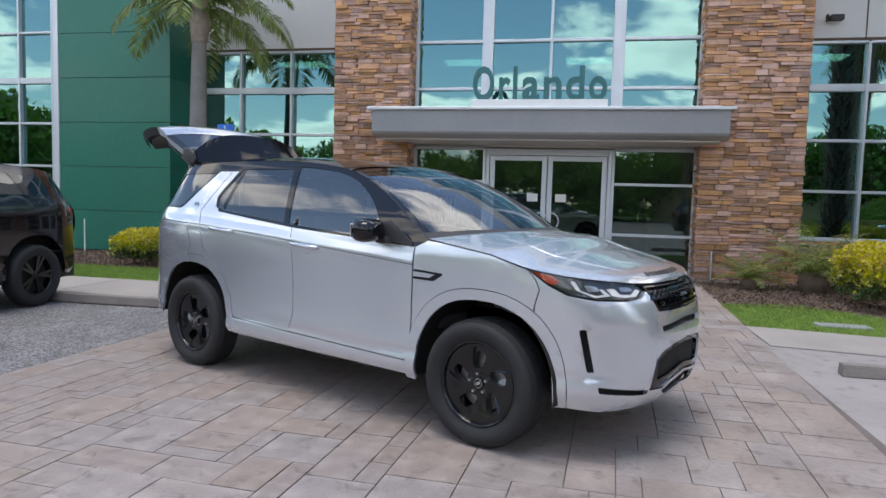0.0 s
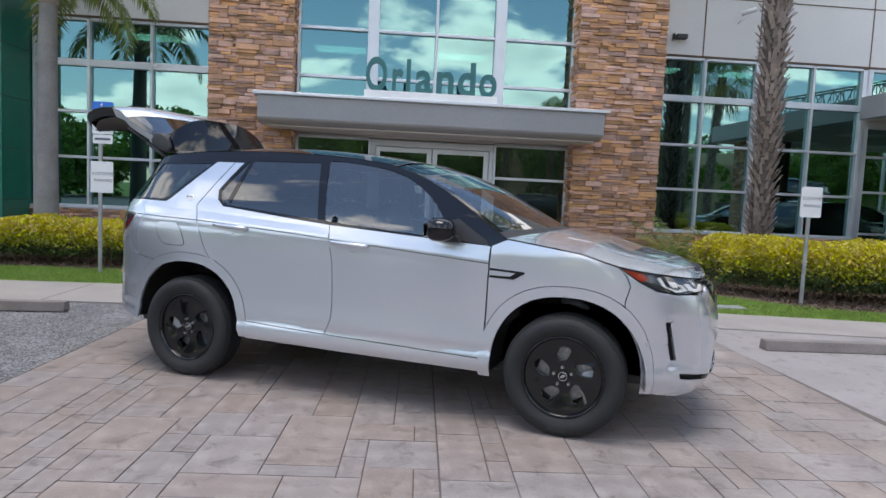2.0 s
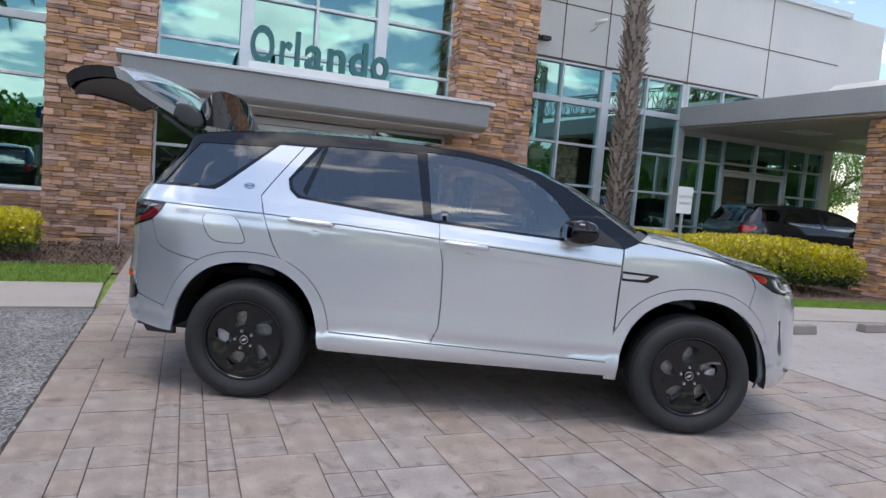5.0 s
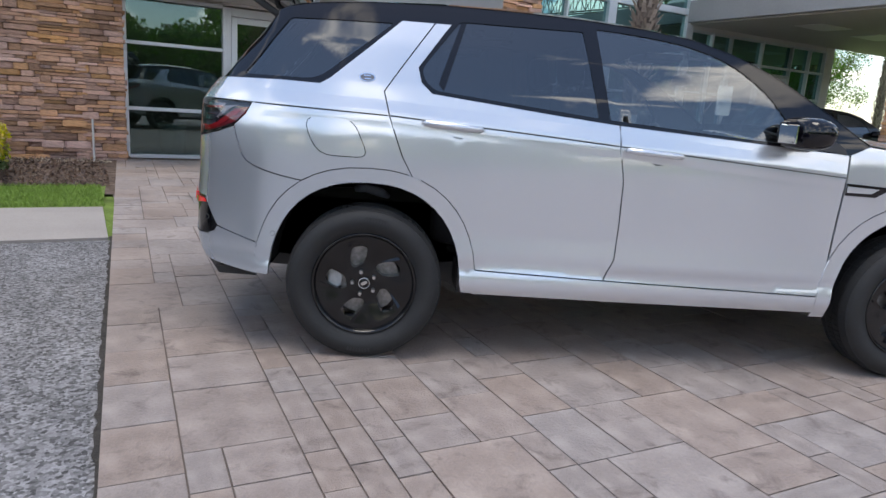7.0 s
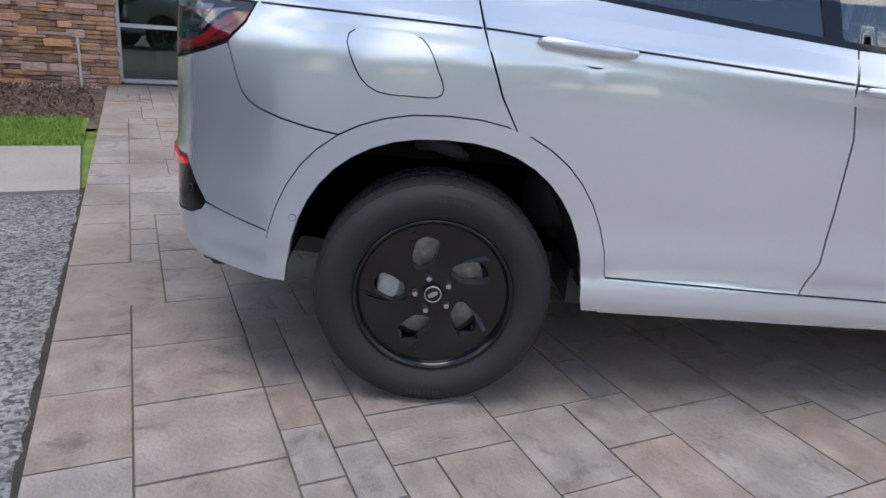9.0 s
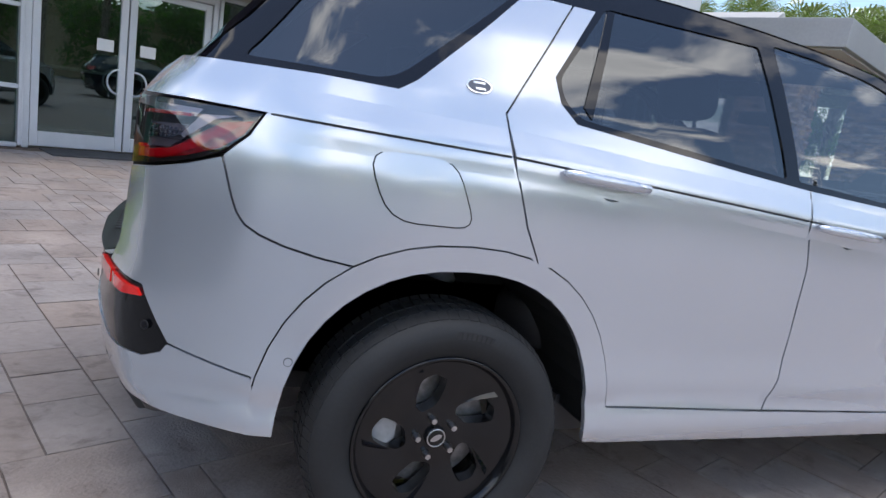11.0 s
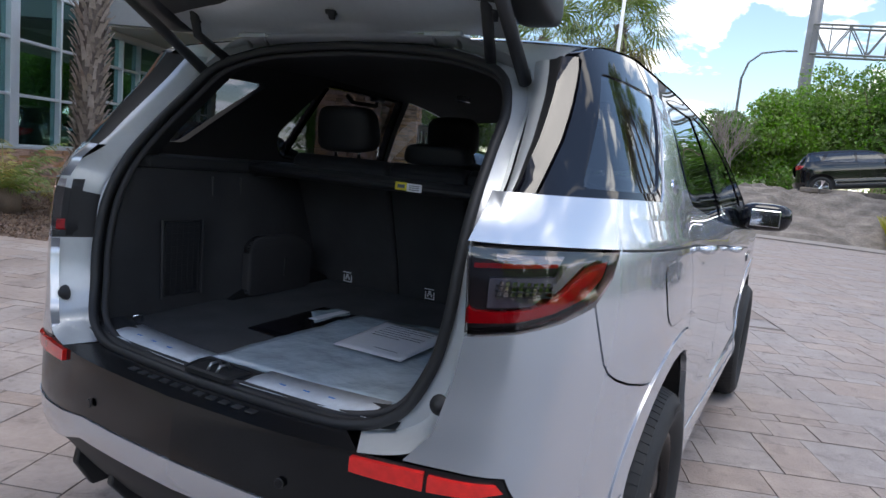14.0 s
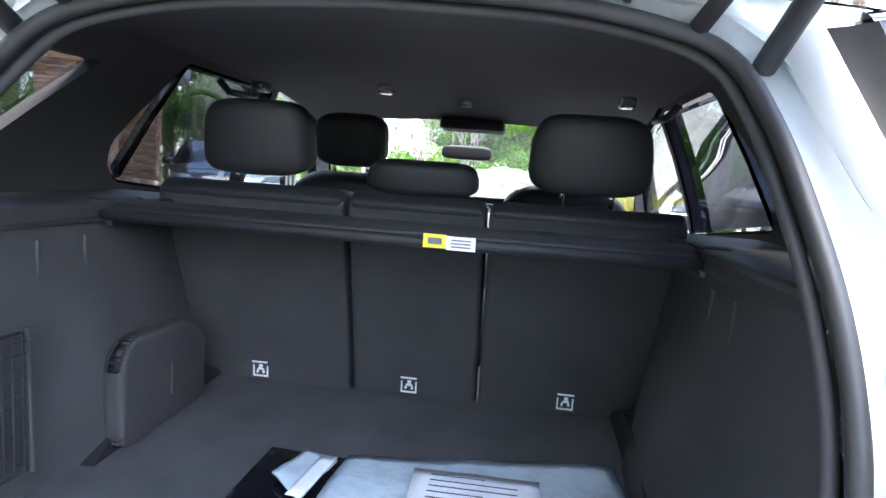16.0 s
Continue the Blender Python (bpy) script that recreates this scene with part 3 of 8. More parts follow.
def rounded(poly, r, n=4):
    """The outline with its corners rounded; r may be one radius or one a corner."""
    out, k = [], len(poly)
    for i in range(k):
        a, b, c = (Vector(poly[(i + j) % k]) for j in (-1, 0, 1))
        rad = r[i] if isinstance(r, (list, tuple)) else r
        la, lc = (a - b).length, (c - b).length
        q = min(rad, la * 0.45, lc * 0.45)
        if q < 1e-4:
            out.append(tuple(b))
            continue
        p0, p1 = b + (a - b) * q / la, b + (c - b) * q / lc
        for t in [j / n for j in range(n + 1)]:
            w = (1 - t) ** 2 * p0 + 2 * t * (1 - t) * b + t * t * p1
            out.append(tuple(w))
    return out


def dense(poly, step):
    out, k = [], len(poly)
    for i in range(k):
        a, b = Vector(poly[i]), Vector(poly[(i + 1) % k])
        m = max(1, int((b - a).length / step))
        out += [tuple(a + (b - a) * j / m) for j in range(m)]
    return out


def inset(poly, d):
    """Shrinks an outline by d."""
    k, out = len(poly), []
    area = sum(poly[i][0] * poly[(i + 1) % k][1] - poly[(i + 1) % k][0] * poly[i][1] for i in range(k))
    sg = 1 if area > 0 else -1
    for i in range(k):
        a, b, c = (Vector(poly[(i + j) % k]) for j in (-1, 0, 1))
        e0, e1 = (b - a), (c - b)
        if e0.length < 1e-6 or e1.length < 1e-6:
            out.append(tuple(b))
            continue
        e0.normalize(), e1.normalize()
        n0, n1 = Vector((-e0.y, e0.x)) * sg, Vector((-e1.y, e1.x)) * sg
        n = n0 + n1
        if n.length < 0.2:
            n = n0
        n.normalize()
        out.append(tuple(b + n * d / max(0.5, n.dot(n0))))
    return out


def flat_mesh(outline, holes=(), step=0.045):
    """Points, triangles and border edges of a flat region."""
    loops = [outline] + list(holes)
    pts, edges = [], []
    for lp in loops:
        n = len(pts)
        pts += [Vector(p) for p in lp]
        edges += [(n + i, n + (i + 1) % len(lp)) for i in range(len(lp))]
    rim = list(pts)
    lo, hi = np.min([tuple(p) for p in pts], axis=0), np.max([tuple(p) for p in pts], axis=0)
    rim_np = np.array([tuple(p) for p in rim])
    gx = np.arange(lo[0] + step * 0.5, hi[0], step)
    gz = np.arange(lo[1] + step * 0.5, hi[1], step)
    for x in gx:
        for z in gz:
            if np.min(np.abs(rim_np - (x, z)).max(axis=1)) > step * 0.4 and inside((x, z), outline) and not any(inside((x, z), h) for h in holes):
                pts.append(Vector((x, z)))
    v, e, f, ov, oe, of = delaunay_2d_cdt(pts, edges, [], 0, 1e-6)
    tri = []
    for t in f:
        c = sum((v[i] for i in t), Vector((0, 0))) / len(t)
        if inside(c, outline) and not any(inside(c, h) for h in holes):
            tri.append(tuple(t))
    count = {}
    for t in tri:
        for i in range(len(t)):
            a, b = t[i], t[(i + 1) % len(t)]
            count[(a, b)] = count.get((a, b), 0) + 1
    border = [ab for ab in count if (ab[1], ab[0]) not in count]
    return v, tri, border


def panel(name, outline, material, parent, holes=(), out=0.0, thick=0.022, side=-1, gap=0.0029, step=0.045, label="", bulge=0.0, surf=None):
    """A body panel cut from the outer surface, with edges turned inwards so that the gaps show."""
    f = surf or (lambda a, b, o: skin(a, b, side, o))
    o2 = dense(inset(outline, gap) if gap else outline, step * 0.7)
    h2 = [dense(inset(h, -gap) if gap else h, step * 0.7) for h in holes]
    v, tri, border = flat_mesh(o2, h2, step)
    V = [f(p.x, p.y, out) for p in v]
    F = [t if side < 0 else t[::-1] for t in tri]
    n = len(V)
    if thick:
        idx = {}
        for a, b in border:
            for q in (a, b):
                if q not in idx:
                    idx[q] = len(V)
                    V.append(f(v[q].x, v[q].y, out))
                    V.append(f(v[q].x, v[q].y, out - thick))
            A, B = idx[a], idx[b]
            F.append((A, A + 1, B + 1, B) if side < 0 else (B, B + 1, A + 1, A))
    ob = mesh_object(name, V, F, material, parent, smooth=True)
    if surf is None:
        nr = [tuple(skin_normal(p.x, p.y, side)) for p in v]
        ob.data.update()
        extra = [tuple(q.normal) for q in ob.data.vertices[n:]]
        ob.data.normals_split_custom_set_from_vertices(nr + extra)
    if label:
        ob["label"] = label
    return ob


def arch(c, a, b, z0, z1, n=22, p=2.3, zc=0.355):
    """Wheel arch outline from its front foot over the top to its rear foot."""
    pts = []
    for i in range(n + 1):
        t = math.pi * i / n
        ct, st = math.cos(t), math.sin(t)
        pts.append((c + a * math.copysign(abs(ct) ** (2 / p), ct), zc + b * abs(st) ** (2 / p)))
    pts = [q for q in pts if q[1] > z0]
    k = a * max(0.0, 1 - (max(0, z0 - zc) / b) ** p) ** (1 / p)
    return [(c + k, z0)] + pts + [(c - k, z0)] if z0 >= zc else [(c + a, z0)] + pts + [(c - a, z0)]


EDGE = ([-1.96, -1.86, -1.73, -1.4, -1.06, -.7, -.38, -.1, .14, .35, .54, .75, .90, .985, 1.05, 1.43, 1.655, 1.858, 2.1, 2.34, 2.6, 2.9],
        [1.52, 1.592, 1.617, 1.645, 1.658, 1.655, 1.642, 1.62, 1.588, 1.525, 1.437, 1.31, 1.212, 1.158, 1.15, 1.10, 1.038, 1.008, .985, .965, .955, .95])


def edge_z(s):
    return float(np.interp(s, *EDGE))


car = holder("car", None, "silver compact sport utility car with black roof, tailgate open", "car")
CR, CF = -1.372, 1.368
RI, RO = (0.447, 0.487), (0.520, 0.553)
FI, FO = (0.450, 0.482), (0.525, 0.545)
arc_r_out = arch(CR, *RO, 0.455, 0)        # front foot to rear foot
arc_f_out = arch(CF, *FO, 0.40, 0)

# outlines of the flank
seam_rear = [(-1.095, 1.572), (-1.18, 1.45), (-1.278, 1.31), (-1.318, 1.25), (-1.29, 1.142), (-1.225, .97), (-1.165, .862)]
belt_rear = [(-1.10, 1.255), (-.52, 1.197), (-.233, 1.172)]
b_line = [(-.233, 1.172), (-.222, 1.06), (-.192, .92), (-.186, .70), (-.19, .545), (-.235, .437)]
f_line = [(.888, 1.108), (.884, .994), (.878, .75), (.872, .478), (.84, .412)]
lamp_r = [(-2.315, 1.163), (-2.12, 1.166), (-1.918, 1.163), (-1.948, 1.11), (-2.004, 1.063), (-2.09, 1.03), (-2.19, 1.008), (-2.302, .993)]
lamp_f = [(1.655, 1.034), (1.858, 1.004), (2.12, .981), (2.335, .962), (2.400, .922), (2.36, .897), (2.226, .884), (2.03, .890), (1.879, .912), (1.77, .960)]
rr_arc = [p for p in arc_r_out]
# where the quarter panel, the rear door and the bumper meet the rear flare
fl_door = [p for p in rr_arc if p[0] > -1.165]
fl_quarter = [p for p in rr_arc if -1.664 < p[0] <= -1.165]
fl_bumper = [p for p in rr_arc if p[0] <= -1.68]

CUP = .058


def cup_at(s, z):
    return [(s + CUP * math.cos(t), z + CUP * math.sin(t)) for t in [2 * math.pi * i / 24 for i in range(24)]]


for sd in (-1, 1):
    rd = panel("rear_door", [(-1.02, 1.572), (-1.07, 1.50), (-1.165, 1.365), (-1.15, 1.30)] + belt_rear + b_line[1:] + [(-.30, .438), (-.865, .457)] + fl_door[1:] + seam_rear[::-1], C["paint"], car, holes=(cup_at(-.975, 1.123),), side=sd)
    fd = panel("front_door", [(.62, 1.122)] + f_line + [(.60, .417)] + b_line[::-1] + [(.2, 1.147)], C["paint"], car, holes=(cup_at(-.035, 1.061),), side=sd)
    panel("quarter_panel", [(-1.918, 1.163), (-2.12, 1.168), (-2.318, 1.166), (-2.295, 1.225), (-2.278, 1.268), (-1.80, 1.272), (-1.61, 1.268), (-1.565, 1.295), (-1.41, 1.43), (-1.248, 1.572)] + seam_rear + fl_quarter + [(-1.672, .834), (-1.76, .848), (-1.84, .866), (-1.90, .886), (-1.935, .905), (-1.957, .930), (-1.972, .965), (-1.988, 1.010), (-2.004, 1.058), (-1.948, 1.11)], C["paint"], car, side=sd)
    panel("rear_bumper", [(-2.004, 1.055), (-1.988, 1.010), (-1.972, .965), (-1.957, .930), (-1.935, .905), (-1.90, .886), (-1.84, .866), (-1.76, .848), (-1.672, .834)] + fl_bumper[:-1] + [(-1.886, .535), (-2.10, .585), (-2.135, .63), (-2.178, .692), (-2.188, .712), (-2.30, .722), (-2.40, .726), (-2.345, .79), (-2.315, .90), (-2.302, .990), (-2.19, 1.004), (-2.09, 1.026)], C["paint"], car, side=sd)
    panel("lower_bumper", [(-1.886, .532), (-2.10, .582), (-2.115, .560), (-2.17, .538), (-2.36, .530), (-2.50, .545), (-2.62, .565), (S_TAIL, .57), (S_TAIL, .50), (-2.60, .50), (-2.48, .46), (-2.3, .425), (-2.07, .408), (-1.88, .388), (-1.868, .46)], C["paint"], car, side=sd, gap=0)
    panel("valance", [(S_TAIL, .722), (-2.40, .722), (-2.30, .719), (-2.188, .710), (-2.178, .69), (-2.135, .63), (-2.10, .582), (-2.115, .562), (-2.17, .541), (-2.36, .533), (-2.50, .548), (-2.62, .568), (S_TAIL, .573)], C["valance"], car, side=sd, out=-.004, gap=0, label="gloss black rear valance")
    panel("reflector", rounded([(-2.505, .719), (-2.505, .682), (-2.345, .674), (-2.345, .716)], .006), C["reflex"], car, side=sd, out=.007, step=.03, label="bright red inner reflector")
    panel("reflector", rounded([(-2.343, .712), (-2.343, .674), (-2.26, .674), (-2.182, .684), (-2.200, .704)], .006), C["reflex"], car, side=sd, out=.005, step=.03, label="red rear reflector")
    panel("diffuser", [(-2.08, .404), (-2.3, .42), (-2.48, .455), (-2.60, .495), (S_TAIL, .495), (S_TAIL, .34), (-2.46, .325), (-2.30, .345), (-2.16, .378)], C["plastic"], car, side=sd, out=-.02, gap=0, label="black plastic diffuser")
    panel("sill", [(-.865, .4545), (-.30, .4355), (.84, .4095), (.868, .37), (.872, .325), (-.2, .330), (-.862, .340), (-.860, .40)], C["paint"], car, side=sd, thick=.05, gap=.0004, out=.0025)
    panel("rear_flare", [(CR + RO[0] - .012, .345)] + arch(CR, *RO, 0.388, 0)[:-1] + [(-1.886, .388)] + arch(CR, *RI, 0.388, 0)[::-1] + [(CR + RI[0] + .012, .345)], C["paint"], car, side=sd, out=.0035, thick=.018, step=.035, gap=.0012)
    panel("front_flare", arch(CF, *FO, 0.30, 0) + arch(CF, *FI, 0.30, 0)[::-1], C["paint"], car, side=sd, out=.0035, thick=.018, step=.035, gap=.0012)
    ff = [(1.7005, .807)] + [p for p in arc_f_out if p[0] < 1.695]
    panel("front_fender", [(.892, 1.108), (.985, 1.152), (1.05, 1.146), (1.43, 1.096), (1.652, 1.033), (1.70, .985), (1.725, .93), (1.70, .835)] + ff[::1] + [(.866, .41), (.876, .478), (.882, .75), (.888, .994)], C["paint"], car, side=sd)
    fb = [p for p in arc_f_out if p[0] > 1.706] + [(1.701, .807)]
    slit = rounded([(1.948, .728), (1.985, .728), (2.036, .505), (2.00, .505)], .01)
    slot = rounded([(2.06, .425), (2.40, .385), (2.39, .362), (2.07, .395)], .008)
    intake = [(2.415, .384), (2.43, .45), (2.455, .545), (2.53, .588), (2.65, .61), (S_NOSE - .001, .622), (S_NOSE - .001, .43), (2.62, .405), (2.55, .372)]
    lower = [(2.56, .355), (2.65, .385), (S_NOSE - .001, .41), (S_NOSE - .001, .345), (2.62, .325)]
    nslot = [(2.52, .725), (S_NOSE - .001, .742), (S_NOSE - .001, .712), (2.53, .698)]
    panel("front_bumper", [(1.7005, .835), (1.7255, .93), (1.7005, .985), (1.656, 1.030), (1.77, .957), (1.879, .908), (2.03, .886), (2.226, .880), (2.36, .893), (2.405, .918), (2.425, .925), (2.50, .812), (S_NOSE, .80), (S_NOSE, .30), (2.45, .285), (2.1, .275), (1.893, .30)] + fb, C["paint"], car, holes=(slit, slot, intake, lower, nslot), side=sd, step=.04)
    panel("bumper_backing", [(1.90, .30), (2.4, .29), (S_NOSE, .31), (S_NOSE, .93), (2.42, .95), (2.3, .84), (1.93, .82)], C["void"], car, side=sd, out=-.035, thick=0)
    panel("fog_surround", intake, C["black"], car, holes=(rounded([(2.50, .43), (2.49, .53), (2.60, .575), (S_NOSE - .002, .59), (S_NOSE - .002, .47), (2.62, .44)], .01),), side=sd, out=-.012, step=.04)
    panel("grille_frame", [(2.412, .951), (2.6, .948), (S_NOSE, .944), (S_NOSE, .806), (2.498, .816)], C["black"], car, holes=([(2.432, .938), (2.6, .936), (S_NOSE - .001, .932), (S_NOSE - .001, .822), (2.508, .828)],), side=sd, out=.004, step=.04)
    for r_ in range(2):
        for i in range(7):
            s0, z0 = 2.462 + .06 * i + .02 * (1 - r_), .852 + .052 * r_
            if z0 > .87 or s0 > 2.49:
                panel("grille_bar", rounded([(s0, z0 - .018), (s0 + .045, z0 - .018), (s0 + .045, z0 + .018), (s0, z0 + .018)], .014), C["black"], car, holes=(rounded([(s0 + .009, z0 - .010), (s0 + .036, z0 - .010), (s0 + .036, z0 + .010), (s0 + .009, z0 + .010)], .008),), side=sd, out=-.004, gap=0, step=.03)
    panel("grille_bar", [(2.445, .873), (S_NOSE, .870), (S_NOSE, .884), (2.438, .887)], C["black"], car, side=sd, out=.002, gap=0)
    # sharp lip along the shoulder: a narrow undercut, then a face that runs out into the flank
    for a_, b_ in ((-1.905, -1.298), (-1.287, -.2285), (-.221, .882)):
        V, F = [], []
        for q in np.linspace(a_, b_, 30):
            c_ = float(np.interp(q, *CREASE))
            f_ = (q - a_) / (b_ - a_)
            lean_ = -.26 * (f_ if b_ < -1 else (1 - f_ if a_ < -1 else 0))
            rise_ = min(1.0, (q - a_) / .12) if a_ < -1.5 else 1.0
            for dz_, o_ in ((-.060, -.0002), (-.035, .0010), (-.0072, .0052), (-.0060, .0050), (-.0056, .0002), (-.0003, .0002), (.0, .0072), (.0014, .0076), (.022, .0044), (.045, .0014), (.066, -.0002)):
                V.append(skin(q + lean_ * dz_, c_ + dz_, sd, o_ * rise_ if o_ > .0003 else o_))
        # the undercut's floor is a dark strip, crease shade put into its colour
        for nm_, ks_, m_ in (("shoulder_line", (0, 1, 2, 3, 5, 6, 7, 8, 9), C["paint"]), ("crease_shade", (4,), C["seal"])):
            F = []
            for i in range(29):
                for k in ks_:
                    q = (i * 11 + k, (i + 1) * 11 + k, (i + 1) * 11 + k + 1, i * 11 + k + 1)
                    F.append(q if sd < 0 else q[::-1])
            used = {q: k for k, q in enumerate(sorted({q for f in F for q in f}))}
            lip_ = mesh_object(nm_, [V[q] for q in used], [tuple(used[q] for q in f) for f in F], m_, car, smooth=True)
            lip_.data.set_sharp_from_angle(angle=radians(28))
    # rear lamp
    tl = holder("tail_lamp")
    tl.parent = car
    tl["label"] = "rear lamp with red and smoked lens"
    panel("lamp_body", lamp_r, C["plastic"], tl, side=sd, out=-.035, thick=.03, step=.03)
    panel("light_field", [(-2.300, 1.012), (-2.19, 1.020), (-2.10, 1.040), (-2.02, 1.068), (-1.965, 1.108), (-1.945, 1.140), (-2.02, 1.128), (-2.085, 1.086), (-2.16, 1.038), (-2.290, 1.024)], C["redmid"], tl, side=sd, out=-.014, step=.025, gap=0, label="deep red outer light field")
    panel("light_bar", rounded([(-2.302, 1.046), (-2.302, 1.012), (-2.20, 1.022), (-2.13, 1.036), (-2.06, 1.068), (-2.02, 1.102), (-2.035, 1.104), (-2.09, 1.074), (-2.15, 1.050), (-2.21, 1.040), (-2.285, 1.036)], .006), C["red"], tl, side=sd, out=-.008, step=.025, gap=0, label="bright red light band")
    panel("light_bar", [(-2.072, 1.072), (-2.01, 1.098), (-1.972, 1.128), (-2.018, 1.118), (-2.066, 1.090)], C["red"], tl, side=sd, out=-.009, step=.025, gap=0)
    panel("reflector_bowl", [(-2.250, 1.152), (-2.07, 1.152), (-2.09, 1.128), (-2.20, 1.124), (-2.250, 1.136)], C["lampgrey"], tl, side=sd, out=-.016, step=.03)
    panel("light_bar", [(-2.070, 1.138), (-1.985, 1.146), (-2.035, 1.132), (-2.110, 1.078), (-2.118, 1.086)], C["lampgrey"], tl, side=sd, out=-.007, step=.03, gap=0)
    panel("light_bar", [(-2.296, 1.128), (-2.25, 1.131), (-2.10, 1.136), (-2.10, 1.129), (-2.25, 1.122), (-2.296, 1.119)], C["redmid"], tl, side=sd, out=-.010, step=.03, gap=0)
    panel("reflector_bowl", [(-2.262, 1.104), (-2.06, 1.112), (-2.10, 1.085), (-2.16, 1.048), (-2.262, 1.040)], C["ink"], tl, side=sd, out=-.020, step=.03)
    # ribbed chrome reflector: narrow upright bars crossed by thin blades
    for i in range(9):
        s0, h_ = -2.236 + .0155 * i, .034 - .0022 * i
        panel("lamp_rib", [(s0, 1.098), (s0 + .0095, 1.099), (s0 + .005, 1.099 - h_), (s0 - .0045, 1.098 - h_)], C["chrome"], tl, side=sd, out=-.010, gap=0, step=.03)
    for i in range(3):
        panel("lamp_blade", [(-2.243, 1.088 - .010 * i), (-2.10 - .008 * i, 1.091 - .010 * i), (-2.10 - .008 * i, 1.093 - .010 * i), (-2.243, 1.090 - .010 * i)], C["lampdark"], tl, side=sd, out=-.008, gap=0, step=.03)
    panel("lens", lamp_r, C["smoke"], tl, side=sd, out=.002, thick=.02, step=.03, label="smoked clear lens").visible_shadow = False
    # head lamp
    hl = holder("head_lamp")
    hl.parent = car
    hl["label"] = "head lamp with pale light bands and orange marker"
    panel("lamp_body", lamp_f, C["lampdark"], hl, side=sd, out=-.03, thick=.03, step=.03)
    panel("marker", [(1.670, 1.025), (1.80, 1.004), (1.835, .976), (1.80, .955), (1.765, .965)], C["amber"], hl, side=sd, out=-.010, step=.03, label="orange red side marker")
    for q in ([(1.92, .925), (1.885, .985), (1.915, .988), (1.952, .925), (2.05, .893), (2.09, .90), (2.06, .935), (2.085, .937), (2.135, .888), (2.03, .876)],
              [(2.14, .888), (2.11, .935), (2.16, .94), (2.20, .90), (2.30, .893), (2.37, .925), (2.385, .91), (2.33, .878), (2.226, .872)]):
        panel("light_band", [(a_, .8925 + (b_ - .872) * .78) for a_, b_ in q], C["white"] if "white" in C else M["white"], hl, side=sd, out=-.012, step=.03, label="white light band")
    panel("projector", rounded([(1.99, .923), (1.96, .966), (2.05, .958), (2.07, .927)], .012), C["lampgrey"], hl, side=sd, out=-.016, step=.03)
    panel("projector", rounded([(2.21, .924), (2.19, .953), (2.30, .947), (2.32, .924)], .012), C["lampgrey"], hl, side=sd, out=-.016, step=.03)
    panel("lens", lamp_f, C["clear"], hl, side=sd, out=.002, thick=.02, step=.03, label="clear lens").visible_shadow = False
    # cabin frame and side glass
    qp = rounded([(-2.005, 1.286), (-1.625, 1.284), (-1.285, 1.556), (-1.79, 1.548)], [.02, .06, .02, .02])
    rp = rounded([(-1.09, 1.268), (-.330, 1.196), (-.408, 1.586), (-.985, 1.586), (-1.150, 1.365), (-1.138, 1.31)], [.05, .012, .012, .02, .04, .03])
    fp = rounded([(-.278, 1.192), (.30, 1.153), (.61, 1.136), (.592, 1.215), (.475, 1.372), (.30, 1.496), (.10, 1.560), (-.16, 1.592), (-.345, 1.602)], [.012, 0, .01, .03, .1, .1, .1, .1, .012])
    top = [(s, edge_z(s)) for s in np.linspace(.982, -1.88, 40)]
    panel("cabin_frame", [(-2.14, 1.262), (-1.14, 1.25), (-.52, 1.19), (-.23, 1.165), (.35, 1.135), (.892, 1.106), (.982, 1.150)] + top + [(-1.87, 1.565), (-1.93, 1.49), (-2.02, 1.38), (-2.10, 1.30)], C["black"], car, holes=(qp, rp, fp), side=sd, out=-.004, thick=.035, gap=0, label="gloss black window frame and pillars")
    for nm, pl, m_ in (("quarter_window", qp, C["privacy"]), ("rear_window", rp, C["privacy"]), ("front_window", fp, C["glass"])):
        panel(nm, pl, m_, car, side=sd, out=-.009, thick=.004, gap=0, label="tinted side window").visible_shadow = False
    panel("window_divider", [(-1.075, 1.30), (-1.050, 1.270), (-.955, 1.582), (-.980, 1.582)], C["black"], car, side=sd, out=-.006, gap=0)
    # trim inside the flank
    panel("flank_trim", [(-.80, .50), (.86, .45), (.88, 1.09), (-.25, 1.155), (-1.15, 1.24), (-1.13, 1.0), (-.92, .80)], C["trim"], car, side=sd, out=-.07, thick=.0, gap=0)
    # pillars inside
    panel("pillar_trim", [(-1.15, 1.24), (-.23, 1.165), (.88, 1.10)] + [(s, edge_z(s) - .004) for s in np.linspace(.93, -1.05, 24)] + [(-1.2, 1.36)], C["trim"], car, holes=([(p[0], p[1]) for p in inset(rp, -.008)], [(p[0], p[1]) for p in inset(fp, -.008)]), side=sd, out=-.045, thick=.0, gap=0)
    panel("fuel_flap", rounded([(-1.680, 1.123), (-1.448, 1.121), (-1.372, .952), (-1.606, .953)], [.075, .06, .055, .075]), C["black"], car, side=sd, out=.0006, thick=.0, gap=0) if sd < 0 else None
    if sd < 0:
        panel("fuel_flap_door", rounded([(-1.680, 1.123), (-1.448, 1.121), (-1.372, .952), (-1.606, .953)], [.075, .06, .055, .075]), C["paint"], car, side=sd, out=.0018, thick=.0, gap=.0035)
    # seam of the sill in the flare, sensor, badge
    panel("fender_vent", [(.893, .975), (1.10, .966), (1.112, .956), (1.045, .915), (.893, .917)], C["black"], car, side=sd, out=.004, gap=0, step=.03, label="gloss black side vent")
    panel("vent_blade", [(.895, .962), (1.055, .955), (1.02, .932), (.895, .932)], C["paint"], car, side=sd, out=.008, gap=0, step=.03)
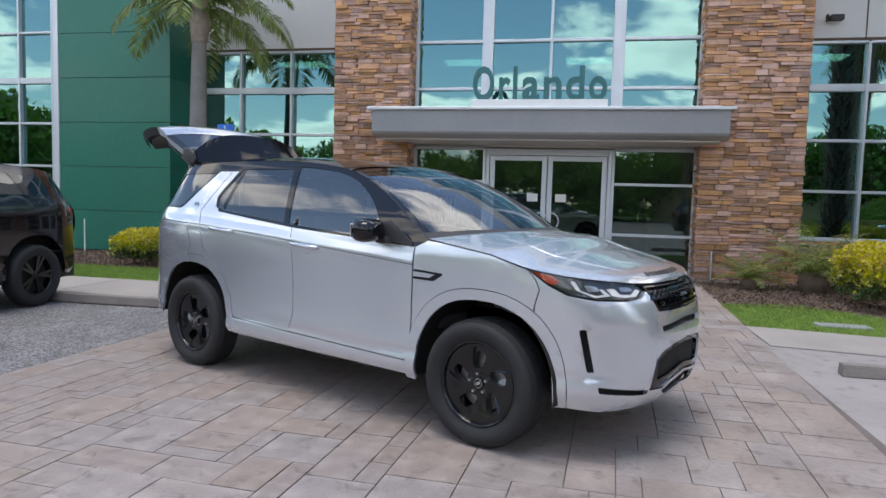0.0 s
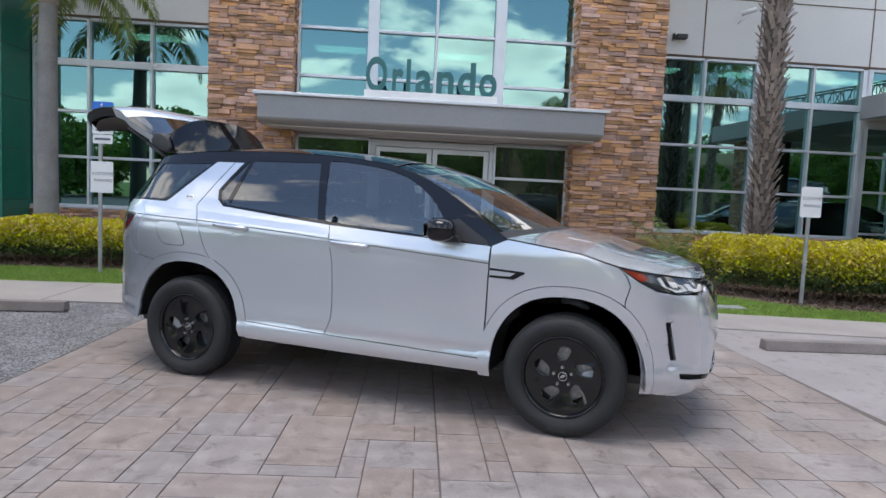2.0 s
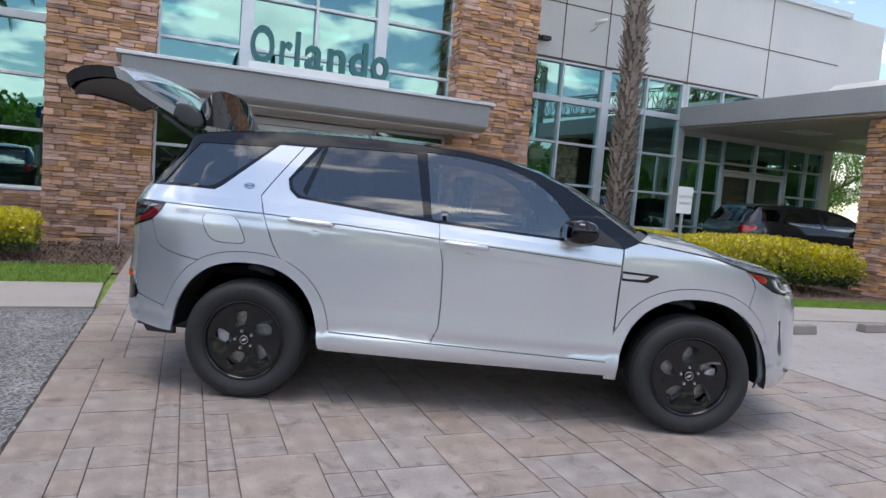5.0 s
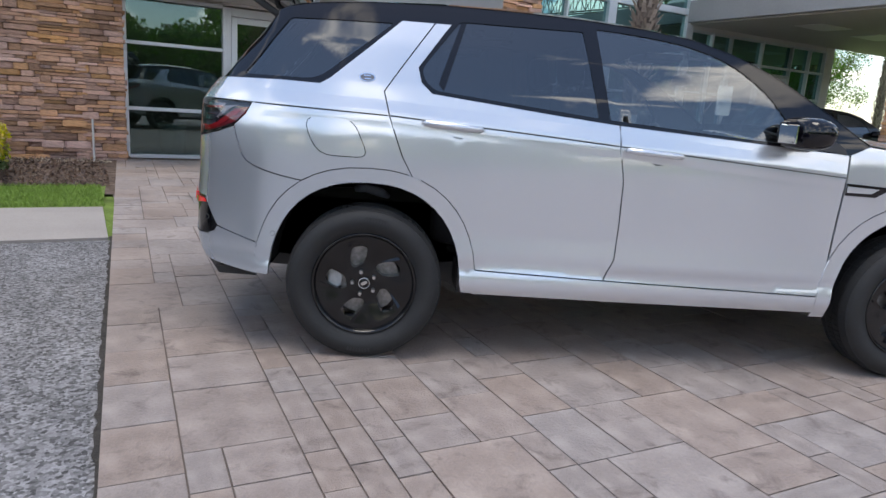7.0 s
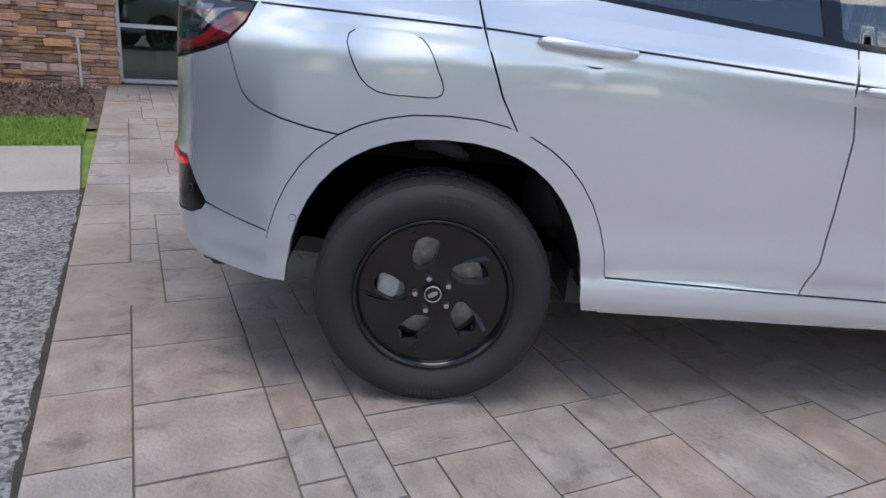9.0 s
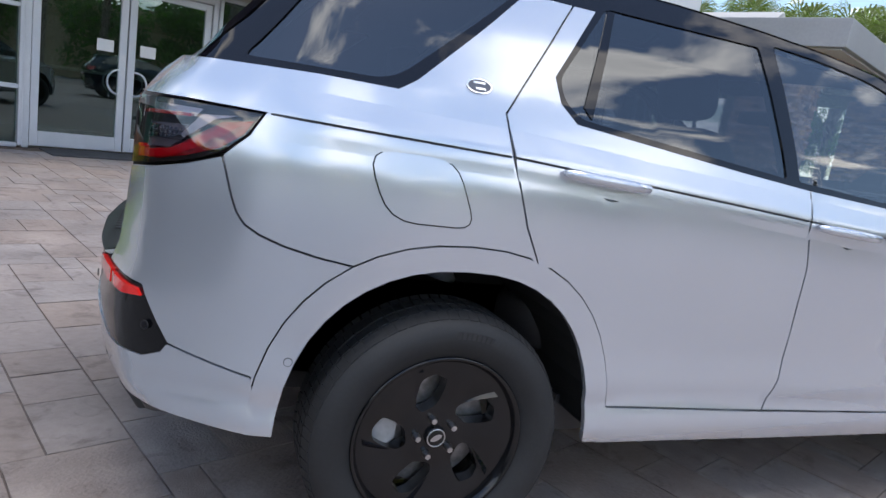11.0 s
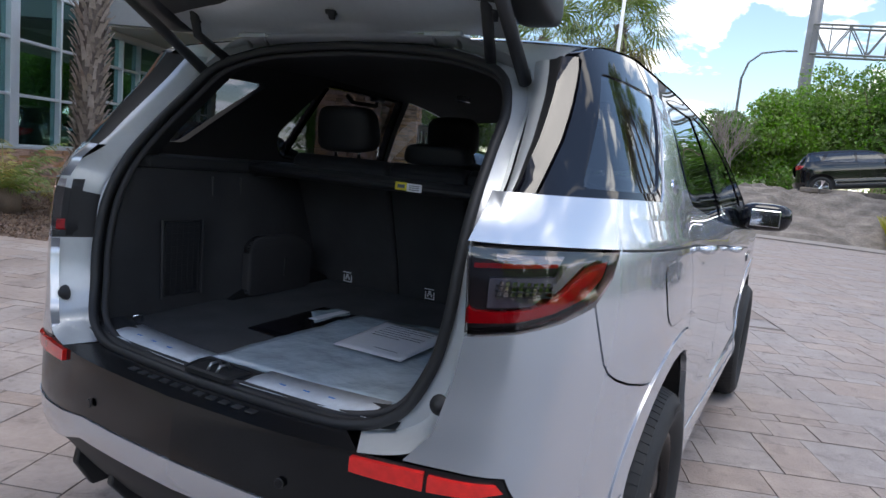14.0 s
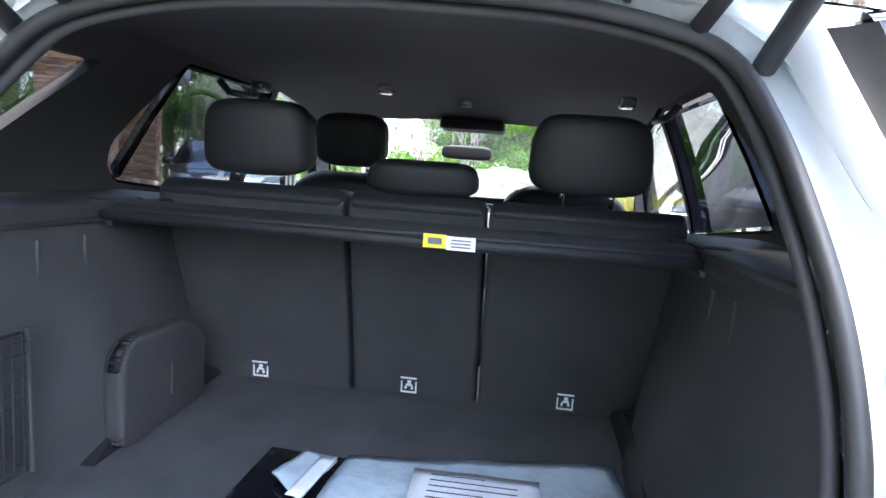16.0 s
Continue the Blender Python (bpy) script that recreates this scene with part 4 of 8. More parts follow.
    oval = [(-1.398 + .036 * math.cos(t), 1.306 + .019 * math.sin(t)) for t in [2 * math.pi * i / 20 for i in range(20)]]
    panel("badge", oval, C["chrome"], car, side=sd, out=.003, thick=.003, gap=0, step=.02)
    panel("badge_field", inset(oval, .004), C["ink"], car, side=sd, out=.0036, thick=0, gap=0, step=.02)
    for i in (0, 1):
        panel("badge_bar", [(-1.415 + .006 * i, 1.311 - .014 * i), (-1.383 + .002 * i, 1.311 - .014 * i), (-1.383 + .002 * i, 1.316 - .014 * i), (-1.415 + .006 * i, 1.316 - .014 * i)], C["chrome"], car, side=sd, out=.0042, thick=0, gap=0, step=.02)
    for cs, cz in ((-1.80, .583), (-2.165, .618), (1.845, .60), (-2.66, .615)):
        for rad, m_, o_ in ((.0115, C["plastic"] if abs(cs) > 1.95 else C["seal"], .0045), (.0095, C["paint"] if abs(cs) < 1.95 else C["black"], .0055)):
            panel("parking_sensor", [(cs + rad * math.cos(t), cz + rad * math.sin(t)) for t in [2 * math.pi * i / 14 for i in range(14)]], m_, car, side=sd, out=o_, thick=.003, gap=0, step=.02)
    # door handles: a recessed cup and a bar
    for hs, hz, sl in ((-1.003, 1.117, -.055), (-.063, 1.055, -.055)):
        cs_, cz_ = hs + .028, hz + .006
        V = [skin(cs_, cz_, sd, -.025)]
        for rad, dp in ((.028, .022), (.046, .014), (CUP + .001, .001)):
            V += [skin(cs_ + rad * math.cos(t), cz_ + rad * math.sin(t), sd, -dp) for t in [2 * math.pi * i / 24 for i in range(24)]]
        F = [(0, 1 + i, 1 + (i + 1) % 24) for i in range(24)]
        for r_ in (0, 1):
            F += [(1 + 24 * r_ + i, 1 + 24 * (r_ + 1) + i, 1 + 24 * (r_ + 1) + (i + 1) % 24, 1 + 24 * r_ + (i + 1) % 24) for i in range(24)]
        mesh_object("handle_cup", V, F if sd > 0 else [f[::-1] for f in F], C["paint"], car, smooth=True)
        hb = bmesh.new()
        pts = [Vector(skin(hs + d, hz + sl * d, sd, o)) for d, o in ((-.138, .010), (-.122, .028), (-.06, .037), (.06, .037), (.122, .028), (.138, .010))]
        rings = add_tube(hb, pts, [.008, .0135, .0155, .0155, .0135, .008], 12)
        part("door_handle", hb, C["paint"], car, "", True)

# ---- car: roof, bonnet, windscreen ----
def cap(name, ss, material, crown, bulge=None, n=14, out=0.0, parent=None, ks=(-1.0, 1.0), power=2.2, label="", shadow=True, flip=False, inner=0.0):
    """A skin stretched from one upper edge of the body to the other. crown and bulge give rise and forward bow at run s."""
    V, F = [], []
    cols = np.linspace(ks[0], ks[1], n + 1)
    for s in ss:
        p = skin(s, edge_z(s), 1)
        for k in cols:
            w = 1 - abs(k) ** power
            V.append((p[0] + (bulge(s) * (1 - k * k) if bulge else 0), k * (p[1] - inner), p[2] + crown(s) * w + out))
    m = n + 1
    for i in range(len(ss) - 1):
        for j in range(n):
            q = (i * m + j, i * m + j + 1, (i + 1) * m + j + 1, (i + 1) * m + j)
            F.append(q[::-1] if flip else q)
    ob = mesh_object(name, V, F, material, parent, smooth=True)
    ob.visible_shadow = shadow
    if label:
        ob["label"] = label
    return ob


roof_crown = lambda s: float(np.interp(s, [-1.9, -1.6, -.6, .16], [.018, .03, .052, .045]))
cap("roof_panel", np.linspace(-1.80, .17, 50), C["black"], roof_crown, None, 30, 0, car, power=3.8, flip=True, label="gloss black roof")
cap("headliner", np.linspace(-1.735, .17, 30), C["trim"], lambda s: roof_crown(s) * .9, None, 14, -.045, car, label="black headliner", inner=.03)
screen_bulge = lambda s: float(np.interp(s, [.17, .6, .99], [.05, .16, .24]))
screen_crown = lambda s: float(np.interp(s, [.17, .99], [.045, .02]))
cap("windscreen", np.linspace(.17, .985, 30), C["screen"], screen_crown, screen_bulge, 18, -.006, car, label="wide windscreen", flip=True, shadow=False)
cap("screen_border", np.linspace(.165, .235, 4), C["black"], screen_crown, screen_bulge, 18, -.004, car, flip=True)
cap("cowl", np.linspace(.925, .990, 4), C["plastic"], screen_crown, screen_bulge, 18, -.003, car, flip=True, label="black plastic cowl")
for k0, k1 in ((-1, -.945), (.945, 1)):
    cap("screen_border", np.linspace(.2, .95, 24), C["black"], screen_crown, screen_bulge, 2, -.004, car, (k0, k1), flip=True)
bonnet_crown = lambda s: float(np.interp(s, [.98, 1.3, 1.7, 2.1, 2.5, 2.88], [.045, .062, .066, .05, .03, 0]))
bonnet_bulge = lambda s: float(np.interp(s, [.98, 1.06, 1.25, 1.6], [.235, .21, .10, 0]))
cap("bonnet", np.concatenate([np.linspace(.985, 2.2, 36), np.linspace(2.22, S_NOSE, 30)]), C["paint"], bonnet_crown, bonnet_bulge, 26, .001, car, power=2.6, flip=True, label="silver bonnet")
# two long ridges on the bonnet
for sd in (-1, 1):
    rb = bmesh.new()
    pts = []
    for s in np.linspace(1.15, 2.15, 14):
        p = skin(s, edge_z(s), 1)
        k = float(np.interp(s, [1.15, 2.15], [.62, .60]))
        pts.append((p[0] + bonnet_bulge(s) * (1 - k * k), sd * k * p[1], p[2] + bonnet_crown(s) * (1 - k ** 2.6) - .0235))
    add_tube(rb, pts, [.018] + [.0265] * 12 + [.018], 20)
    part("bonnet_ridge", rb, C["paint"], car, "", True)
# bars in place of the model name on the nose
for i in range(9):
    y = -.245 + .061 * i
    nb_ = box(-.018, .018, -.020, .020, -.004, .006, .002, 1)
    nb_.transform(Matrix.Translation((2.098 - .35 * y * y, y, .9975 + .02 * y * y)) @ Matrix.Rotation(radians(24), 4, "Y"))
    part("name_bar", nb_, C["lampdark"], car)
# wipers
for y0, y1, x in ((-.62, .02, 1.005), (-.05, .60, 1.06)):
    wb = tube([(x - .02, y0, 1.155), (x + .06, (y0 + y1) / 2, 1.178), (x + .09, y1, 1.175)], [.012, .010, .007], 8)
    part("wiper", wb, C["plastic"], car, "", True)

# mirrors
for sd in (-1, 1):
    mr = holder("door_mirror")
    mr.parent = car
    mr["label"] = "gloss black door mirror"
    hb = bmesh.new()
    bmesh.ops.create_uvsphere(hb, u_segments=28, v_segments=16, radius=1)
    for v in hb.verts:
        x, y, z = v.co
        sx = math.copysign(abs(x) ** .62, x)
        sy = math.copysign(abs(y) ** .62, y)
        sz = math.copysign(abs(z) ** .66, z)
        # broad and flat behind, rounded towards the front
        w = 1.0 - .18 * max(0, sx) - .12 * max(0, -sz)
        v.co = (.60 + .088 * sx + .02 * sy, sd * (1.005 + .125 * sy * w), 1.188 + .078 * sz * w)
    part("housing", hb, C["black"], mr, "", True)
    gb_ = box(-.070, .070, -.042, .042, -.003, .003, .003, 1)
    for v in gb_.verts:
        v.co = Vector((.5085 + v.co.z + .02 * v.co.x, sd * (1.008 + v.co.x), 1.188 + v.co.y))
    part("mirror_glass", gb_, C["chrome"], mr, "mirror glass")
    part("foot", prism([(.60, 1.115), (.70, 1.115), (.68, 1.155), (.62, 1.16)], min(sd * .85, sd * .95), max(sd * .85, sd * .95), "y", .008, 2), C["plastic"], mr)
    panel("mirror_sail", [(.60, 1.138), (.875, 1.105), (.86, 1.135), (.66, 1.26), (.575, 1.235)], C["plastic"], mr, side=sd, out=.003, gap=0, step=.03)

# ---- wheels ----
def lathe(profile, n=64):
    """Turns a list of (radius, across) round the y axis."""
    V, F = [], []
    for i in range(n):
        t = 2 * math.pi * i / n
        V += [(r * math.cos(t), y, r * math.sin(t)) for r, y in profile]
    k = len(profile)
    for i in range(n):
        for j in range(k - 1):
            a, b = i * k + j, ((i + 1) % n) * k + j
            F.append((a, a + 1, b + 1, b))
    return V, F


def dish(r):
    """How far the wheel face lies in from its rim, at radius r."""
    return float(np.interp(r, [0, .05, .10, .17, .225, .24], [.030, .030, .034, .018, .010, .014]))


def build_wheel(m, turn, brake):
    """A wheel on the y axis, its outer face towards -y, at the pose m."""
    w = holder("wheel", m)
    w.parent = car
    w["label"] = "five-spoke black alloy wheel with road tyre"
    R, y0 = .362, -.905
    prof = [(.242, -.078), (.262, -.096), (.285, -.109), (.305, -.112), (.325, -.108), (.343, -.097), (.354, -.082), (R, -.060), (R + .001, 0), (R, .060), (.354, .085), (.34, .10), (.30, .112), (.26, .098), (.24, .08)]
    V, F = lathe(prof, 72)
    mesh_object("tyre", V, F, C["rubber"], w, smooth=True)["label"] = "black road tyre"
    # tread blocks and shoulder lugs
    V, F = [], []
    for i in range(78):
        t = 2 * math.pi * i / 78
        for j, (ya, yb, r0, r1, ra) in enumerate(((-.088, -.052, .350, .3535, .3660), (-.044, -.004, .355, .3665, .3670), (.004, .044, .355, .3670, .3665), (.052, .088, .350, .3660, .3535))):
            tt = t + (.02 if j in (1, 2) else 0)
            d = .034
            q = [(r0, ya), (r0, yb), (ra if j == 0 else (r1 if j != 3 else r1), yb), (r1 if j == 0 else (r1 if j != 3 else ra), ya)]
            n = len(V)
            for a in (tt - d, tt + d):
                for r, y in q:
                    V.append((r * math.cos(a), y, r * math.sin(a)))
            F += [(n, n + 1, n + 2, n + 3), (n + 7, n + 6, n + 5, n + 4), (n + 2, n + 6, n + 7, n + 3), (n, n + 4, n + 5, n + 1), (n + 1, n + 5, n + 6, n + 2), (n + 3, n + 7, n + 4, n)]
    mesh_object("tread", V, F, C["rubber"], w)
    # sidewall lettering: bars of its size
    for t0 in (1.25, 4.5):
        for i in range(8):
            a0, a1 = t0 + .045 * i, t0 + .045 * i + .03
            V = [(r * math.cos(a), -.1130, r * math.sin(a)) for r, a in ((.305, a0), (.325, a0), (.325, a1), (.305, a1))]
            mesh_object("sidewall_mark", V, [(0, 1, 2, 3)], C["seal"], w)
    V, F = lathe([(.246, -.080), (.243, -.088), (.236, -.086), (.226, -.070), (.222, .0), (.215, .085), (.24, .09)], 72)
    mesh_object("rim", V, F, C["rim"], w, smooth=True)
    # face with five swept openings
    holes = []
    for i in range(5):
        t0 = 2 * math.pi * i / 5 + turn
        pl = [(.082, t0 + .30), (.092, t0 - .24), (.135, t0 - .36), (.172, t0 - .36), (.186, t0 - .14), (.176, t0 + .05), (.140, t0 + .22), (.106, t0 + .38)]
        holes.append(rounded([(r * math.cos(a), r * math.sin(a)) for r, a in pl], .012))
    ring = [(.232 * math.cos(t), .232 * math.sin(t)) for t in [2 * math.pi * i / 72 for i in range(72)]]

    def face(a, b, o):
        r = math.hypot(a, b)
        ang = math.atan2(b, a)
        tw = 0.0
        for i in range(5):
            c = 2 * math.pi * i / 5 + turn
            dd = (ang - c + math.pi) % (2 * math.pi) - math.pi
            if abs(dd) < .62:
                tw = max(tw, (1 - abs(dd) / .62)) if r > .12 else tw
        return (a, -.078 + dish(r) + .012 * tw * float(np.interp(r, [.10, .16, .23], [0, 1, .6])) - o, b)
    fc = panel("spokes", ring, C["rim"], w, holes=holes, thick=.045, gap=0, step=.022, surf=face)
    # sharp blade edges that catch the light
    for i in range(5):
        t0 = 2 * math.pi * i / 5 + turn
        V = []
        for r, a, dp in ((.118, t0 + .36, .004), (.205, t0 + .02, .002), (.205, t0 + .16, .016), (.13, t0 + .44, .014)):
            V.append((r * math.cos(a), -.078 + dish(r) - .002 + dp, r * math.sin(a)))
        mesh_object("blade", V + [(x, y + .02, z) for x, y, z in V], [(0, 1, 2, 3), (7, 6, 5, 4), (0, 4, 5, 1), (1, 5, 6, 2), (2, 6, 7, 3), (3, 7, 4, 0)], C["black"], w)
    V, F = lathe([(0.0005, -.062), (.026, -.062), (.030, -.058), (.031, -.040)], 32)
    mesh_object("centre_cap", V, F, C["rim"], w, smooth=True)
    V, F = lathe([(.027, -.0625), (.0255, -.064), (.0235, -.0625)], 32)
    mesh_object("cap_ring", V, F, C["steel"], w, smooth=True)
    ov = [(.016 * math.cos(t), -.0632, .009 * math.sin(t) + .006 * math.cos(t)) for t in [2 * math.pi * i / 18 for i in range(18)]]
    mesh_object("cap_badge", ov, [tuple(range(18))], C["steel"], w)
    for i in range(5):
        a = 2 * math.pi * i / 5 + turn - .02
        nb = bmesh.new()
        bmesh.ops.create_cone(nb, cap_ends=True, segments=6, radius1=.0105, radius2=.0085, depth=.026)
        for v in nb.verts:
            v.co = Vector((.055 * math.cos(a) + v.co.x, -.058 - v.co.z, .055 * math.sin(a) + v.co.y))
        part("lug_nut", nb, C["steel"], w)
    V, F = lathe([(.06, .005), (.165, .005), (.165, .03), (.06, .03)], 48)
    mesh_object("brake_disc", V, F, C["rotor"], w)
    cal = []
    for r, a in ((.11, 2.75), (.185, 2.70), (.185, 3.45), (.11, 3.40)):
        cal.append((r * math.cos(a + brake), r * math.sin(a + brake)))
    part("caliper", prism(rounded(cal, .02), -.022, .05, "y", .008, 2), C["caliper"], w)
    return w


for x in (CR, CF):
    turn_, brake_ = (.62, 0) if x < 0 else (.42, math.pi)
    build_wheel(Matrix.Translation((x, -.845, .362)), turn_, brake_)
    build_wheel(Matrix.Translation((x, .845, .362)) @ Matrix.Rotation(math.pi, 4, "Z"), turn_, math.pi - brake_)
# wheel housings and floor pan
for x in (CR, CF):
    for sd in (-1, 1):
        V, F = [], []
        ang = [math.pi * (i / 20) for i in range(-1, 22)]
        for t in ang:
            for y in (.50, .905):
                V.append((x + .47 * math.cos(t), sd * y, max(.36 + .50 * math.sin(t), .392 if x < 0 else .315)))
        for i in range(len(ang) - 1):
            F.append((2 * i, 2 * i + 1, 2 * i + 3, 2 * i + 2))
        n = len(V)
        V.append((x, sd * .50, .36))
        F += [(n, 2 * i, 2 * i + 2) for i in range(len(ang) - 1)]
        mesh_object("wheel_liner", V, F, C["void"], car)
        part("control_arm", tube([(x - .07, sd * .62, .77), (x - .02, sd * .65, .785), (x + .05, sd * .66, .765), (x + .09, sd * .62, .74)], [.018, .026, .024, .014], 10), C["ink"], car, "grey suspension arm", True)
part("floor_pan", prism([(-2.05, .34), (-2.15, .46), (-2.1, .70), (-1.0, .70), (-.95, .44), (.90, .44), (1.0, .72), (2.0, .75), (2.1, .40), (1.95, .27), (.9, .27), (.87, .25), (-.9, .25), (-1.0, .30)], -.50, .50, "y"), C["plastic"], car, "black underbody")
part("floor_pan", box(-.92, .86, -.76, .76, .30, .42), C["plastic"], car)

for y in (-.52, -.34, -.17, .17, .34, .52):
    part("diffuser_fin", prism([(-2.20 + .1 * y * y, .45), (-2.22 + .1 * y * y, .36), (-2.14, .275), (-1.95, .27), (-1.95, .40)], y - .012, y + .012, "y", .004, 1), C["plastic"], car)

# ---- tailgate opening: painted jamb, seal, bumper ledge ----
APER = [(-2.300, 0, .722), (-2.282, -.30, .722), (-2.245, -.52, .728), (-2.208, -.625, .765), (-2.188, -.665, .87), (-2.182, -.672, .99), (-2.170, -.655, 1.165), (-2.04, -.650, 1.262), (-1.92, -.622, 1.365), (-1.815, -.597, 1.475), (-1.755, -.575, 1.545), (-1.765, -.50, 1.588), (-1.79, -.36, 1.626), (-1.785, 0, 1.642)]
SEAL = [(-2.205, 0, .735), (-2.19, -.28, .735), (-2.17, -.415, .739), (-2.138, -.515, .778), (-2.105, -.565, .875), (-2.087, -.586, .99), (-2.06, -.586, 1.12), (-2.005, -.578, 1.235), (-1.92, -.565, 1.345), (-1.83, -.548, 1.445), (-1.775, -.505, 1.528), (-1.757, -.42, 1.568), (-1.748, -.26, 1.597), (-1.745, 0, 1.610)]


def spline(pts, n=6):
    out = []
    P = [Vector(p) for p in pts]
    for i in range(len(P) - 1):
        a, b, c, d = P[max(i - 1, 0)], P[i], P[i + 1], P[min(i + 2, len(P) - 1)]
        for t in [j / n for j in range(n)]:
            out.append(0.5 * (2 * b + (c - a) * t + (2 * a - 5 * b + 4 * c - d) * t * t + (3 * b - a - 3 * c + d) * t ** 3))
    return out + [P[-1]]


def around(pts):
    half = spline(pts)
    return half + [Vector((p.x, -p.y, p.z)) for p in half[::-1][1:-1]]


ap, se = around(APER), around(SEAL)
mid_ = [a * .45 + b * .55 + Vector((.045, 0, 0)) for a, b in zip(ap, se)]
n_ = len(ap)


def loop_strip(name, A, B, material, keep, label=""):
    V = [tuple(p) for p in A] + [tuple(p) for p in B]
    F = [(i, (i + 1) % n_, n_ + (i + 1) % n_, n_ + i) for i in range(n_) if keep(i)]
    used = {q: k for k, q in enumerate(sorted({q for f in F for q in f}))}
    V, F = [V[q] for q in used], [tuple(used[q] for q in f) for f in F]
    ob = mesh_object(name, V, F, material, car, smooth=True)
    if label:
        ob["label"] = label
    return ob


half_n = len(spline(APER))


def is_sill(i):
    return ap[i].z < 1.0 and max(abs(A.y) for A in (ap[i], ap[(i + 1) % n_])) < .50


at_lamp = lambda i: .985 < (ap[i].z + ap[(i + 1) % n_].z) / 2 < 1.150
loop_strip("jamb", ap, mid_, C["jamb"], lambda i: not is_sill(i) and not at_lamp(i), "silver painted tailgate jamb")
for sd in (-1, 1):
    loop_strip("lamp_backing", ap, mid_, C["plastic"], lambda i: at_lamp(i) and ap[i].y * sd > 0, "black plastic side of the rear lamp")
# gloss black rear pillars, from the jamb's edge round to the side frame
for sd in (-1, 1):
    V, F = [], []
    zs_ = np.linspace(1.264, 1.572, 12)
    for z in zs_:
        e = Vector((np.interp(z, [1.262, 1.30, 1.38, 1.49, 1.575], [-2.03, -1.985, -1.90, -1.80, -1.735]), sd * np.interp(z, [1.262, 1.30, 1.38, 1.49, 1.575], [.652, .642, .621, .592, .560]), z))
        o = Vector(skin(float(np.interp(z, [1.262, 1.30, 1.38, 1.49, 1.565], [-2.15, -2.11, -2.03, -1.94, -1.88])), z, sd, -.004))
        sb = float(np.interp(z, [1.262, 1.30, 1.38, 1.49, 1.565], [-2.15, -2.11, -2.03, -1.94, -1.88]))
        way = Vector(skin(sb - .05, z, sd, -.004)) - Vector(skin(sb + .01, z, sd, -.004))
        p2 = (o + way * .85).lerp(e, .16)
        p1 = p2.lerp(e, .42) + Vector((.006, 0, 0))
        V += [tuple(e.lerp(p1, k / 5) + Vector((-.010, 0, 0)) * math.sin(math.pi * k / 5)) for k in range(6)]
        V += [tuple(p1.lerp(p2, .5) + Vector((.008, 0, 0))), tuple(p2)]
        bend = p2.lerp(o, .5) + way.normalized() * .004
        for k in range(1, 10):
            f_ = k / 9
            V.append(tuple(p2 * (1 - f_) ** 2 + bend * 2 * f_ * (1 - f_) + o * f_ * f_))
    for nm_, k0, k1, m_, lb_ in (("jamb_return", 0, 5, C["jamb"], "silver painted inner face of the rear pillar"), ("pillar_rubber", 5, 7, C["seal"], "black rubber strip along the rear pillar"), ("rear_pillar", 7, 16, C["black"], "gloss black rear pillar")):
        w_ = k1 - k0 + 1
        VV = [V[i * 17 + k] for i in range(12) for k in range(k0, k1 + 1)]
        F = []
        for i in range(11):
            for k in range(w_ - 1):
                q = (i * w_ + k, i * w_ + k + 1, (i + 1) * w_ + k + 1, (i + 1) * w_ + k)
                F.append(q if sd < 0 else q[::-1])
        mesh_object(nm_, VV, F, m_, car, smooth=True)["label"] = lb_
loop_strip("jamb", mid_, se, C["jamb"], lambda i: not is_sill(i))
loop_strip("bumper_step", ap, se, C["step"], is_sill, "black plastic bumper step")
sb = bmesh.new()
ring_pts = [p + Vector((-.012, 0, 0)) for p in se]
add_tube(sb, ring_pts + ring_pts[:1], .0125, 10, cap=False)
part("seal", sb, C["seal"], car, "black rubber tailgate seal", True)
sb = bmesh.new()
inner_ = []
for p in se:
    d = Vector((-1.9, 0, 1.15)) - p
    d.x = 0
    inner_.append(p + d.normalized() * .016 + Vector((.014, 0, 0)))
add_tube(sb, inner_ + inner_[:1], .009, 8, cap=False)
part("seal_lip", sb, C["trim"], car, "", True)
# ribbed step on the bumper
for i in range(11):
    y = -.20 + .4 * i / 10
    part("step_rib", box(-2.262 + .03 * (y / .5) ** 2, -2.242 + .03 * (y / .5) ** 2, y - .013, y + .013, .7265, .7300, .0015, 1), C["plastic"], car)
for sd in (-1, 1):
    V, F = lathe([(.0005, -.012), (.010, -.012), (.012, -.004), (.020, -.003), (.022, .006)], 20)
    o = mesh_object("rubber_stop", [(-2.172 + y, sd * (.622 + x), .835 + z) for x, y, z in V], F, C["seal"], car, smooth=True)

V, F = [], []
gp_ = skin(-1.80, edge_z(-1.80), 1)
ks_ = np.linspace(-1, 1, 41)
for k in ks_:
    yr = k * gp_[1]
    yl = max(-.597, min(.597, k * .66))
    a_ = [0, .36, .50, .575, .597]
    xl, zl = np.interp(abs(yl), a_, [-1.785, -1.79, -1.765, -1.755, -1.80]), np.interp(abs(yl), a_, [1.642, 1.626, 1.588, 1.545, 1.50])
    zr = gp_[2] + .021 * (1 - abs(k) ** 3.8) - .003
    V += [(gp_[0] + .002, yr, zr), ((gp_[0] + xl) / 2 + .012, (yr + yl) / 2, (zr + zl) / 2 - .012), (xl, yl, zl)]
for i in range(len(ks_) - 1):
    for k in range(2):
        F.append((i * 3 + k, i * 3 + k + 1, (i + 1) * 3 + k + 1, (i + 1) * 3 + k))
mesh_object("roof_gutter", V, F, C["jamb"], car, smooth=True)["label"] = "silver painted gutter over the tailgate opening"

